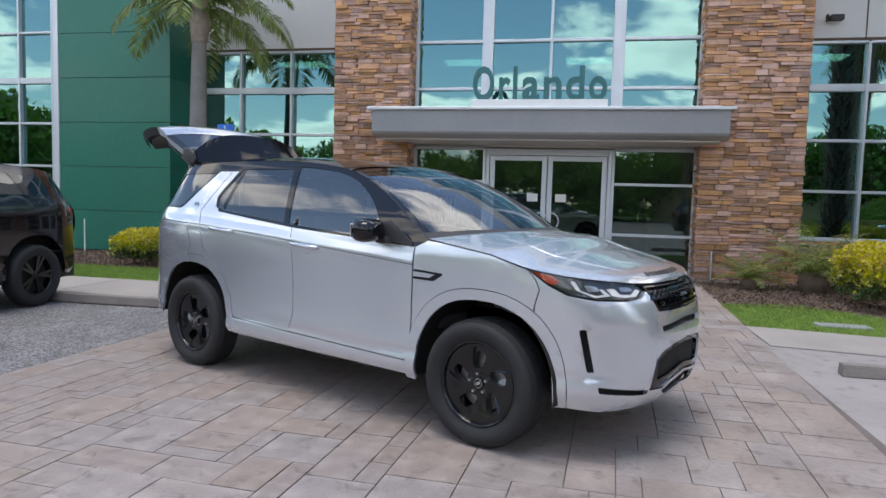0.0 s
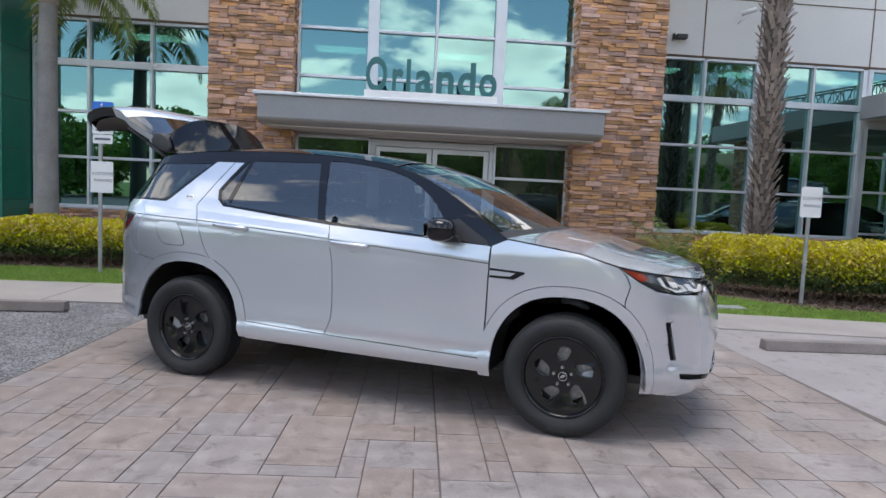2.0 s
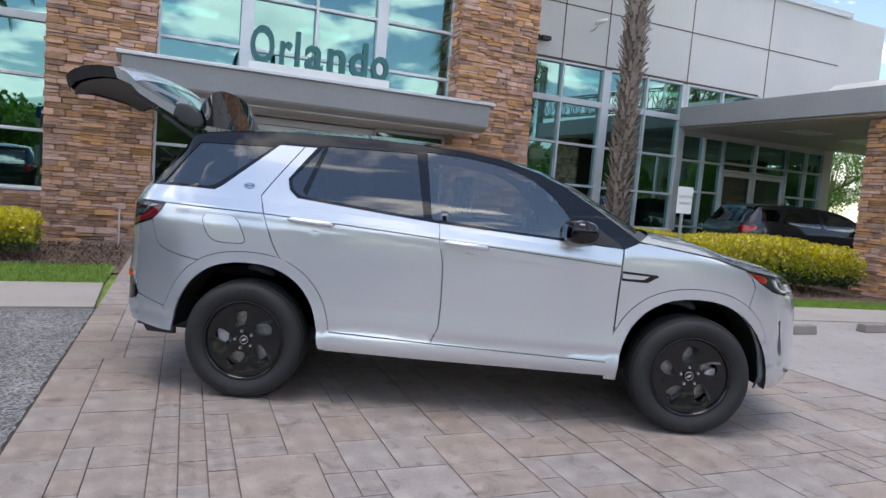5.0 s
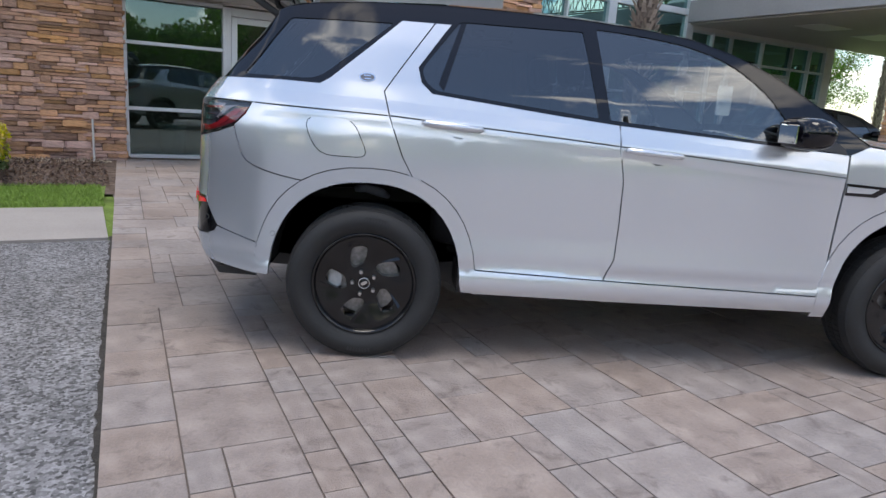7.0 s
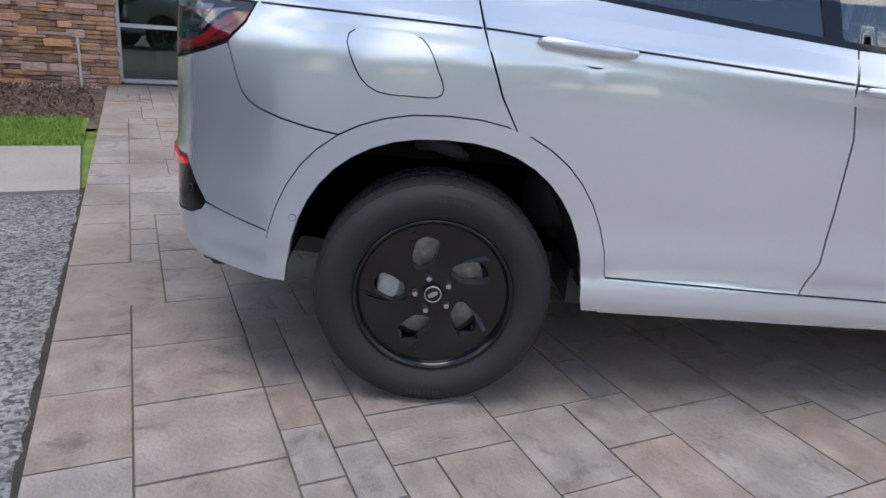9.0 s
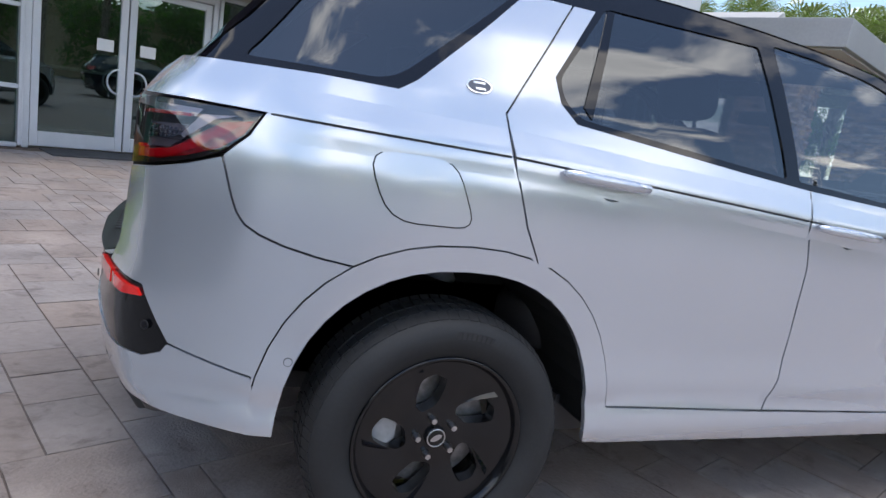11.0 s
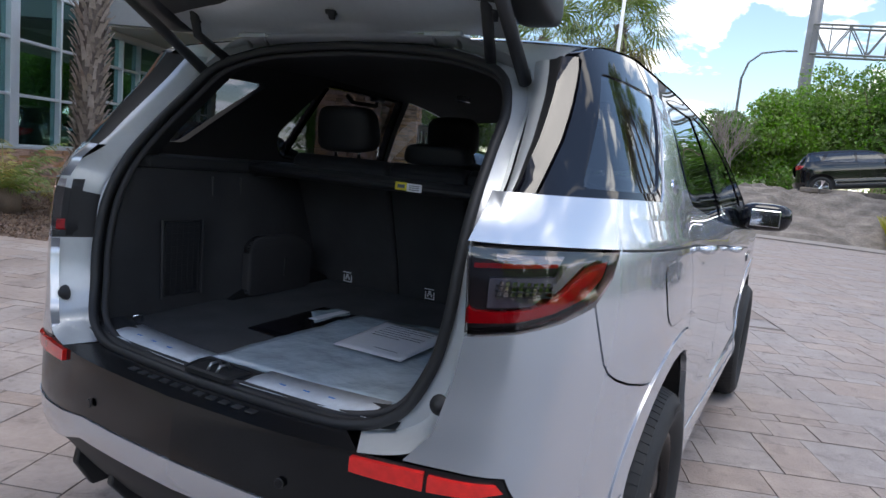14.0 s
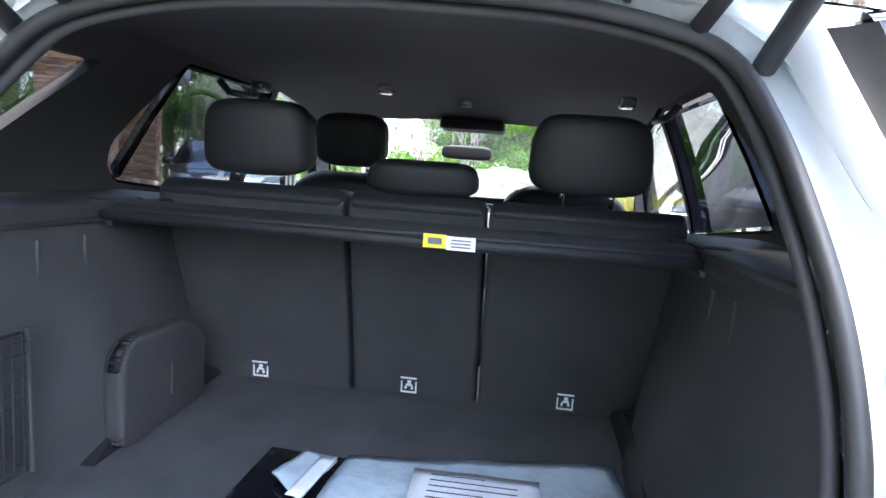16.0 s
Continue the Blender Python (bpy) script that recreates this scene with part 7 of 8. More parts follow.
def boot_trunk(th, height, r, lean, seed, n_rings=None, z_bare=.4):
    """A trunk covered with the stubs of old leaves."""
    rr_ = random.Random(seed)
    pts = [(lean[0] * (z / height) ** 1.6, lean[1] * (z / height) ** 1.6, z) for z in np.linspace(0, height, 12)]
    bm = bmesh.new()
    add_tube(bm, pts, [r * .86] * 12, 14)
    part("trunk", bm, G["trunk"], th, "", True)
    V, F = [], []
    z = z_bare
    k = 0
    while z < height - .1:
        f = z / height
        c = Vector((lean[0] * f ** 1.6, lean[1] * f ** 1.6, z))
        for j in range(9):
            a = 2 * math.pi * (j / 9 + .5 * (k % 2) / 9) + rr_.uniform(-.18, .18)
            d = Vector((math.cos(a), math.sin(a), 0))
            t = Vector((-math.sin(a), math.cos(a), 0))
            w, L, o = rr_.uniform(.03, .055), rr_.uniform(.10, .20), rr_.uniform(.03, .13)
            b0 = c + d * r * .80
            tip = c + d * (r + o) + Vector((0, 0, L))
            n = len(V)
            V += [b0 - t * w + Vector((0, 0, -.03)), b0 + t * w + Vector((0, 0, -.03)), tip + t * w * .55, tip - t * w * .55, tip - d * .03 + Vector((0, 0, -.01))]
            F += [(n, n + 1, n + 2, n + 3), (n + 3, n + 2, n + 4), (n, n + 3, n + 4), (n + 2, n + 1, n + 4)]
        z += rr_.uniform(.075, .10)
        k += 1
    tagged(mesh_object("stub_cover", V, F, G["boots"], th), kind="stuff")
    return Vector(pts[-1])


def fan_crown(th, top, n, size, seed, skirt=.35):
    rr_ = random.Random(seed)
    for i in range(n):
        V, F = [], []
        f = (i + .5) / n
        az = i * 2.399963
        el = radians(75 - 140 * f ** 1.1)
        stem = size * rr_.uniform(.75, 1.0)
        d = Vector((math.cos(az) * math.cos(el), math.sin(az) * math.cos(el), math.sin(el)))
        side = Vector((-math.sin(az), math.cos(az), 0))
        hub = top + d * stem + Vector((0, 0, -.12 * stem))
        k = len(V)
        V += [top - side * .025, top + side * .025, hub + side * .015, hub - side * .015]
        F.append((k, k + 1, k + 2, k + 3))
        up_ = side.cross(d).normalized()
        for j in range(25):
            a = radians(-125 + 250 * j / 24)
            w = (d * math.cos(a) + side * math.sin(a)).normalized()
            L = size * .85 * (.65 + .35 * math.cos(a * .6)) * rr_.uniform(.9, 1.1)
            fold = up_ * (.10 * L * (1 if j % 2 else -.4))
            tip = hub + w * L + Vector((0, 0, -.42 * L))
            midp = hub + w * L * .55 + fold
            t = (w.cross(up_)).normalized() * L * .036
            k = len(V)
            V += [hub, midp + t, tip, midp - t]
            F.append((k, k + 1, k + 2, k + 3))
        mesh_object("frond", V, F, G["frond"] if f < .74 else (G["frond_dry"] if f < .87 else G["thatch"]), th)


def fan_palm(x, y, z0, height, r=.21, size=1.25, seed=1, n=30, lean=(0, 0), label="tall fan palm with rough stubbed trunk"):
    th = holder("palm_tree", Matrix.Translation((x, y, z0)), label, "palm tree", "fan palms")
    top = boot_trunk(th, height, r, lean, seed)
    fan_crown(th, top, n, size, seed + 1)
    return th


# the rough-trunked palm before the right-hand windows
bp = BLD @ Vector((6.95, 7.0, 0))
fan_palm(bp.x, bp.y, 0, 9.5, .225, 1.3, 3, 26, label="tall palm with rough stubbed trunk behind the hedge")


def cycad(u, v, size, seed, label):
    th = holder("cycad", BLD @ pose(u, v, 0), label, "cycad", "cycads")
    rr_ = random.Random(seed)
    bm = bmesh.new()
    add_tube(bm, [(0, 0, 0), (0, 0, size * .16), (0, 0, size * .26)], [size * .16, size * .17, size * .10], 12)
    part("stump", bm, G["bark"], th, "", True)
    for i in range(20):
        V, F = [], []
        ring = i / 20
        feather_frond(V, F, Vector((0, 0, size * .22)), i * 2.399963, radians(15 + 60 * ring), size * rr_.uniform(.8, 1.05), radians(70), size * .17, rr_, 18, .02)
        mesh_object("frond", V, F, G["frond"] if i % 4 else G["frond_dry"], th)


cycad(4.31, 7.2, .80, 3, "small green cycad by the stone column")
cycad(5.33, 7.2, 1.35, 5, "large arching cycad beside the hedge")
cycad(6.2, 8.1, .8, 8, "green cycad under the window")
cycad(8.6, 7.9, .7, 9, "green cycad under the window")


# lawn strips, bark chips
def scatter_blades(name, u0, u1, v0, v1, n, seed, label, material, hmin=.02, hmax=.05, low=None, high=None):
    r = np.random.RandomState(seed)
    U, V_ = r.uniform(u0, u1, n), r.uniform(v0, v1, n)
    if low:
        a, b = np.interp(U, *low), np.interp(U, *high)
        V_ = a + (b - a) * r.uniform(0, 1, n)
    h, a, w = r.uniform(hmin, hmax, n), r.uniform(0, 2 * np.pi, n), r.uniform(.002, .0045, n)
    lean_ = r.uniform(.2, .9, n) * h
    b = r.uniform(0, 2 * np.pi, n)
    P = np.stack([U, V_, np.full(n, .004)], 1)
    t = np.stack([np.cos(a) * w, np.sin(a) * w, np.zeros(n)], 1)
    tip = P + np.stack([np.cos(b) * lean_, np.sin(b) * lean_, h], 1)
    V = np.stack([P - t, P + t, tip], 1).reshape(-1, 3)
    me = bpy.data.meshes.new(name)
    me.vertices.add(3 * n); me.vertices.foreach_set("co", V.ravel())
    me.loops.add(3 * n); me.loops.foreach_set("vertex_index", np.arange(3 * n, dtype=np.int32))
    me.polygons.add(n); me.polygons.foreach_set("loop_start", np.arange(0, 3 * n, 3, dtype=np.int32)); me.polygons.foreach_set("loop_total", np.full(n, 3, dtype=np.int32))
    me.update(); me.validate()
    me.materials.append(material)
    ob = new(name, me)
    ob.matrix_basis = BLD
    return tagged(ob, label, "grass", kind="stuff")


lawn_l = tagged(finish("lawn", sheet([(-30, 4.05), (-2.62, 4.05), (-2.55, 5.5), (-30, 5.5)], .002), M["grass"], matrix=BLD), "bright green mown lawn strip", "lawn", kind="structure")
lawn_r = tagged(finish("lawn", sheet([(3.40, 3.28), (13.5, 1.70), (13.5, 2.35), (10.5, 2.80), (6.3, 3.60), (5.6, 4.15), (4.6, 5.25), (3.42, 5.0)], .002), M["grass"], matrix=BLD), "bright green mown lawn strip", "lawn", kind="structure")
scatter_blades("grass_blades", -9, -2.60, 4.06, 5.5, 42000, 1, "short bright green grass blades", M["lawn"])
scatter_blades("grass_blades", 3.42, 10.5, 3.46, 4.85, 42000, 2, "short bright green grass blades", M["lawn"], low=([3.4, 13.5], [3.29, 1.71]), high=([3.42, 4.6, 5.6, 6.3, 10.5], [5.0, 5.28, 4.18, 3.64, 2.85]))


def chips(name, u0, u1, v0, v1, n, seed, material, size, label):
    r = np.random.RandomState(seed)
    P = np.stack([r.uniform(u0, u1, n), r.uniform(v0, v1, n), r.uniform(.0, .03, n)], 1)
    return tagged(leaf_mesh(name, P, size, material, seed, None, BLD, .4), label, "mulch", kind="stuff")


chips("bark_chips", -9.5, -2.5, 5.4, 8.3, 9000, 11, G["chip"], .055, "brown bark chips in the bed")
chips("bark_chips", 3.45, 10.2, 4.8, 8.6, 11000, 12, G["chip"], .055, "brown bark chips in the bed")
chips("bark_chips", 5.7, 10.2, 3.6, 4.9, 3500, 15, G["chip"], .055, "brown bark chips under the hedge")
chips("pebbles", -9.5, -2.4, 7.9, 8.3, 1500, 13, G["pebble"], .05, "pale pebbles along the wall foot")
chips("pebbles", 3.5, 5.5, 7.9, 8.25, 900, 14, G["pebble"], .05, "pale pebbles along the wall foot")

# ---- other cars ----
def other_car(m, paint, wheel_mat, label, name="car", scale=1.0):
    """A plainer neighbour built on the same outer surface."""
    th = holder(name, m @ Matrix.Diagonal((scale, scale, scale, 1)), label, "car", "parked cars")
    for sd in (-1, 1):
        lo = .30
        body = [(S_TAIL, 1.20), (S_TAIL, .36), (-1.9, .34), (CR - RI[0], .36)] + arch(CR, *RI, .36, 0)[::-1] + [(CR + RI[0], .34), (CF - FI[0], .34)] + arch(CF, *FI, .36, 0)[::-1] + [(1.9, .30), (S_NOSE, .32), (S_NOSE, .95)] + [(s, edge_z(s)) for s in np.linspace(2.7, 1.0, 16)] + [(.9, 1.11), (-.23, 1.17), (-1.14, 1.25), (-2.2, 1.26)]
        panel("body_side", body, paint, th, side=sd, step=.08, gap=0)
        qp_ = [(-2.0, 1.29), (-1.42, 1.285), (-1.25, 1.55), (-1.80, 1.54)]
        rp_ = [(-1.30, 1.275), (-.32, 1.20), (-.39, 1.565), (-1.13, 1.565)]
        fp_ = [(-.26, 1.195), (.60, 1.14), (.42, 1.395), (.25, 1.487), (.05, 1.538), (-.29, 1.562)]
        fr = [(-2.20, 1.262), (-1.14, 1.25), (-.23, 1.165), (.90, 1.10)] + [(s, edge_z(s)) for s in np.linspace(.95, -1.88, 20)] + [(-1.985, 1.49), (-2.17, 1.30)]
        panel("window_frame", fr, paint, th, holes=(qp_, rp_, fp_), side=sd, out=-.004, step=.08, gap=0)
        for q in (qp_, rp_, fp_):
            panel("side_window", q, C["privacy"], th, side=sd, out=-.008, thick=.004, gap=0, step=.1)
        panel("tail_lamp", lamp_r, C["red"], th, side=sd, out=.004, step=.06)
        panel("head_lamp", lamp_f, C["lampgrey"], th, side=sd, out=.004, step=.06)
        panel("door_gap", [(-.232, 1.165), (-.19, .9), (-.186, .54), (-.235, .437), (-.228, .437), (-.179, .54), (-.183, .9), (-.225, 1.165)], C["seal"], th, side=sd, out=.001, thick=0, gap=0, step=.1)
        panel("sill_trim", [(-.88, .345), (.90, .345), (.90, .43), (-.88, .45)], C["plastic"], th, side=sd, out=.012, gap=0, step=.1)
        panel("door_handle", [(-1.12, 1.115), (-.88, 1.10), (-.88, 1.12), (-1.12, 1.135)], paint, th, side=sd, out=.02, gap=0, step=.1)
        panel("door_handle", [(-.18, 1.055), (.06, 1.043), (.06, 1.063), (-.18, 1.075)], paint, th, side=sd, out=.02, gap=0, step=.1)
        part("mirror", place(cushion(.22, .14, .12), Matrix.Translation((.60, sd * 1.0, 1.18))), C["black"], th, "", True)
        V, F = [], []
        w0 = skin(-2.18, .8, 1)
    cap("roof_panel", np.linspace(-1.82, .17, 16), paint, roof_crown, None, 10, 0, th, flip=True)
    cap("windscreen", np.linspace(.17, .985, 10), C["privacy"], screen_crown, screen_bulge, 10, -.006, th, flip=True)
    cap("bonnet", np.concatenate([np.linspace(.985, 2.2, 12), np.linspace(2.25, S_NOSE, 10)]), paint, bonnet_crown, bonnet_bulge, 12, .001, th, flip=True)
    # tail: glass and closed gate
    V, F = [], []
    for z, x, w in rows:
        for k in np.linspace(-1, 1, 9):
            V.append((x + .055 * abs(k) ** 2.4, k * w * 1.04, z))
    for i in range(len(rows) - 1):
        for j in range(8):
            F.append((i * 9 + j, i * 9 + j + 1, (i + 1) * 9 + j + 1, (i + 1) * 9 + j))
    mesh_object("tailgate", V[9 * 7:], [tuple(q - 63 for q in f) for f in F if min(f) >= 63], paint, th, smooth=True)
    mesh_object("rear_glass", V[:9 * 8], [f for f in F if max(f) < 72], C["privacy"], th, smooth=True)
    part("underbody", box(-2.1, 2.05, -.80, .80, .28, .60), C["plastic"], th)
    part("cabin_block", box(-1.9, .9, -.62, .62, .6, 1.16), C["trim"], th)
    for x in (CR, CF):
        for sd in (-1, 1):
            wm = Matrix.Translation((x, sd * .845, .362)) @ (Matrix.Rotation(math.pi, 4, "Z") if sd > 0 else Matrix.Identity(4))
            w = holder("wheel", wm)
            w.parent = th
            V, F = lathe([(.24, -.085), (.30, -.11), (.345, -.098), (.364, -.06), (.364, .06), (.34, .10)], 40)
            mesh_object("tyre", V, F, C["rubber"], w, smooth=True)
            V, F = lathe([(.245, -.083), (.235, -.088), (.225, -.06), (.22, .06)], 40)
            mesh_object("rim", V, F, wheel_mat, w, smooth=True)
            mesh_object("brake", *lathe([(.0005, .0), (.21, .0)], 24), C["plastic"], w)
            for i in range(10):
                a = 2 * math.pi * (i // 2) / 5 + (.16 if i % 2 else -.16)
                b = 2 * math.pi * (i // 2) / 5 + (.05 if i % 2 else -.05)
                t = Vector((-math.sin(a), 0, math.cos(a))) * .016
                p0 = Vector((.04 * math.cos(b), -.060, .04 * math.sin(b)))
                p1 = Vector((.232 * math.cos(a), -.078, .232 * math.sin(a)))
                q = [p0 - t, p0 + t, p1 + t * 1.2, p1 - t * 1.2]
                VV = [tuple(v) for v in q] + [tuple(v + Vector((0, .03, 0))) for v in q]
                mesh_object("spoke", VV, [(0, 1, 2, 3), (7, 6, 5, 4), (0, 4, 5, 1), (1, 5, 6, 2), (2, 6, 7, 3), (3, 7, 4, 0)], wheel_mat, w)
            mesh_object("hub", *lathe([(.0005, -.068), (.04, -.066), (.05, -.04)], 20), wheel_mat, w, smooth=True)
    return th


BLACK = mat("black car paint", (0.005, 0.005, 0.007), 0.12, coat=1.0)
NAVY = mat("dark blue black paint", (0.006, 0.008, 0.016), 0.10, coat=1.0)
GREY = mat("dark grey metallic paint", (0.022, 0.022, 0.025), 0.35, metal=.5, coat=1.0)
other_car(pose(-5.40, -2.19, 0, 0, 0, -65.5), BLACK, C["rim"], "black sport utility car with black wheels parked on the asphalt")
other_car(pose(11.12, -5.40, 0, 0, 0, 35.4), NAVY, C["chrome"], "glossy black sport utility car with bright alloy wheels on the drive")
other_car(pose(26.4, -2.9, 1.62, 0, -8.0, -88), BLACK, C["chrome"], "black sport utility car displayed nose-up on a rock mound", scale=1.05)
gsuv = BLD @ pose(12.1, 6.4, 0, 0, 0, -14)
other_car(gsuv, GREY, C["steel"], "dark grey sport utility car parked under the drive-through roof")
other_car(BLD @ pose(12.4, 1.2, 0, 0, 0, 180), BLACK, C["steel"], "black car parked beyond the drive-through pillar")


# ---- trees and distance ----
def crown_points(r, centre, radius, clumps, per, flat=.8):
    P = []
    for i in range(clumps):
        d = r.normal(size=3); d /= np.linalg.norm(d)
        c = np.array(centre) + d * np.array([radius, radius, radius * flat]) * r.uniform(.35, .95)
        s = radius * r.uniform(.22, .38)
        q = r.normal(size=(per, 3)); q /= np.linalg.norm(q, axis=1)[:, None]
        P.append(c + q * s * r.uniform(.55, 1.05, size=(per, 1)) * np.array([1, 1, .75]))
    return np.concatenate(P)


def tree(x, y, z0, height, radius, seed, material, leaf=.26, clumps=46, per=170, label="leafy green tree with a dense crown", flat=.8, trunk_r=.16):
    th = holder("tree", Matrix.Translation((x, y, z0)), label, "tree", "broadleaf trees")
    r = np.random.RandomState(seed)
    rr_ = random.Random(seed)
    bm = bmesh.new()
    fork = height - radius * flat * 1.3
    add_tube(bm, [(0, 0, 0), (rr_.uniform(-.2, .2), rr_.uniform(-.2, .2), fork * .6), (0, 0, height - radius * flat)], [trunk_r, trunk_r * .75, trunk_r * .4], 10)
    for i in range(7):
        a = i * 2.4
        add_tube(bm, [(0, 0, fork * rr_.uniform(.6, .95)), (math.cos(a) * radius * .4, math.sin(a) * radius * .4, height - radius * flat * 1.1), (math.cos(a) * radius * .75, math.sin(a) * radius * .75, height - radius * flat * rr_.uniform(.4, 1.0))], [trunk_r * .5, trunk_r * .3, trunk_r * .1], 6)
    part("trunk", bm, G["bark"], th, "", True)
    P = crown_points(r, (0, 0, height - radius * flat), radius, clumps, per, flat)
    tagged(leaf_mesh("crown", P, leaf, material, seed + 1, th), kind="stuff")
    return th


for i, (x, y, h, r_, m_) in enumerate(((36, 1.2, 6.3, 2.6, "leaf_lime"), (38, -1.8, 8.2, 3.6, "leaf_lime"), (37, -4.4, 8.0, 3.4, "leaf"), (38, -6.6, 7.6, 3.2, "leaf"), (36, 3.4, 5.6, 2.4, "leaf"), (42, 0, 7.4, 3.4, "leaf"))):
    tree(x, y, .3, h, r_, 20 + i, G[m_], .19, 70, 300, flat=.95)
# bushes at the foot of the trees and along the verge
for i, (x, y, h, r_) in enumerate(((29, 4.6, 2.6, 1.8), (30, 7.0, 2.8, 2.0), (28.5, 9.4, 2.4, 1.8), (31, 2.0, 2.2, 1.6), (31.5, -16.6, 2.6, 1.7), (33, -1, 3.0, 2.2), (33, -5, 3.0, 2.2))):
    tree(x, y, 0, h, r_, 40 + i, G["leaf"] if i % 2 else G["leaf_lime"], .16, 26, 130, "rounded green bush on the verge", .75, .06)


def bare_tree(x, y, h, seed):
    th = holder("bare_tree", Matrix.Translation((x, y, 0)), "bare slender tree with fine twigs", "tree", "bare trees")
    rr_ = random.Random(seed)
    bm = bmesh.new()

    def grow(p, d, length, rad, depth):
        q = p + d * length
        add_tube(bm, [p, p.lerp(q, .5) + Vector((rr_.uniform(-1, 1), rr_.uniform(-1, 1), 0)) * length * .05, q], [rad, rad * .85, rad * .65], 5 if depth else 8, False)
        if depth >= 4:
            return
        for _ in range(3 if depth < 3 else 4):
            e = (d + Vector((rr_.uniform(-1, 1), rr_.uniform(-1, 1), rr_.uniform(-.1, .7))) * .62).normalized()
            grow(q, e, length * rr_.uniform(.58, .8), rad * .6, depth + 1)
    for k in range(3):
        grow(Vector((rr_.uniform(-.2, .2), rr_.uniform(-.2, .2), 0)), Vector((rr_.uniform(-.25, .25), rr_.uniform(-.25, .25), 1)).normalized(), h * .33, .06, 0)
    tagged(part("branch_mass", bm, G["twig"], th), kind="stuff")


bare_tree(27.5, 4.4, 5.0, 3)
bare_tree(28.5, 2.6, 5.2, 4)
bare_tree(30, 6.4, 4.6, 5)

# fan palms: along the far drive and behind the drive-through
for i, (x, y, z, h, ln) in enumerate(((23.4, -5.7, .5, 8.6, (.2, .3)), (23.2, -7.5, .5, 11.0, (.2, -.2)), (21.7, -8.9, .4, 11.5, (.6, .4)), (22.4, -10.3, .4, 11.0, (.7, -.4)), (25.0, -12.5, .4, 10.5, (0, .3)))):
    fan_palm(x, y, z, h, .24, 1.35, 60 + i, 30, ln)
for i, (az, d, h) in enumerate(((17.2, 27, 7.3), (23.5, 27, 6.6), (29.0, 30, 6.6), (32.5, 28, 5.6), (36.0, 31, 6.4), (38.5, 33, 6.8), (42.0, 36, 7.6), (46.0, 39, 8.4), (50.0, 42, 8.6))):
    fan_palm(-2.9 + d * math.cos(radians(az)), -2.0 + d * math.sin(radians(az)), 0, h, .22, 1.40, 80 + i, 36, (.1, .2))
for i, (az, d, h, r_) in enumerate(((26.5, 25.5, 5.6, 1.9), (24.0, 26, 4.2, 1.5), (21, 27, 3.4, 1.5), (30.5, 27.5, 4.4, 1.8), (34.5, 30, 4.5, 2.0), (41, 34, 5, 2.4), (60, 40, 6.5, 3.0), (55, 42, 6.5, 3.0), (58, 30, 3.0, 1.6))):
    tree(-2.9 + d * math.cos(radians(az)), -2.0 + d * math.sin(radians(az)), 0, h, r_, 100 + i, G["leaf_lime"] if i % 2 == 0 else G["leaf"], .11, 60, 330)
# trees that close the view behind the walk, seen in glass and paint
for i in range(30):
    a = radians(198 + 150 * i / 29)
    d = 38 + 10 * ((i * 7) % 5) / 5
    tree(d * math.cos(a), d * math.sin(a), 0, 6.0 + 3.0 * ((i * 3) % 4) / 4, 4.0, 200 + i, G["leaf"] if i % 3 else G["leaf_lime"], .50, 40, 110)
for i, (x, y) in enumerate(((21, -24), (24, -22))):
    fan_palm(x, y, 0, 7.0 + (i % 3), .22, 1.35, 140 + i, 26, (.2, .1))

# rock mound, stone wall, ornamental grass
def mound():
    V, F = [], []
    nx, ny = 46, 50
    for i in range(nx + 1):
        for j in range(ny + 1):
            x, y = 18.9 + 13 * i / nx, -7.5 + 14.5 * j / ny
            fx = min(1, max(0, (x - 19.0) / 5.5))
            fy = min(1, max(0, (y + 6.5) / 3.0)) * min(1, max(0, (5.6 - y) / 4.5))
            z = 1.62 * (fx * fx * (3 - 2 * fx)) * (fy * fy * (3 - 2 * fy))
            n1 = noise.noise(Vector((x * .7, y * .7, 1.3))) * .30 + noise.noise(Vector((x * 2.1, y * 2.1, 4.0))) * .10
            z += n1 * min(1, z * 1.6)
            z = .55 * z + .45 * (math.floor(z / .22) * .22 + .04) if z > .1 else z
            if 24.6 < x < 28.4 and -5.4 < y < -.4:
                z = min(z, 1.60 + .13 * (-2.9 - y))
            V.append((x, y, z - .06))
    for i in range(nx):
        for j in range(ny):
            a = i * (ny + 1) + j
            F.append((a, a + ny + 1, a + ny + 2, a + 1))
    ob = mesh_object("rock_mound", V, F, G["rock"])
    tagged(ob, "layered grey brown rock mound by the drive", "rock", kind="structure")


mound()
sw_ = holder("stone_retaining_wall", None, "dark stacked stone wall on the mound", "stone wall", kind="structure")
rs = random.Random(9)
for r_ in range(4):
    y = -6.4
    while y < -1.4:
        L = rs.uniform(.35, .8)
        part("stone", box(25.0 + rs.uniform(-.04, .04), 25.5, y, y + L - .02, .95 + .2 * r_, .95 + .2 * r_ + .19, .03, 1), G["rock"], sw_)
        y += L
kb = holder("kerb", None, "low concrete kerb round the drive", "kerb", kind="structure")
kpts = [(20.5, 9.5), (19.2, 5.0), (18.7, 1.3), (18.6, -2.0), (18.3, -5.0), (18.8, -8.5), (20.5, -12), (24, -16)]
kc = spline([(x, y, .03) for x, y in kpts], 5)
bmk = bmesh.new()
add_tube(bmk, kc, .10, 6)
part("kerb_stone", bmk, M["walk"], kb)


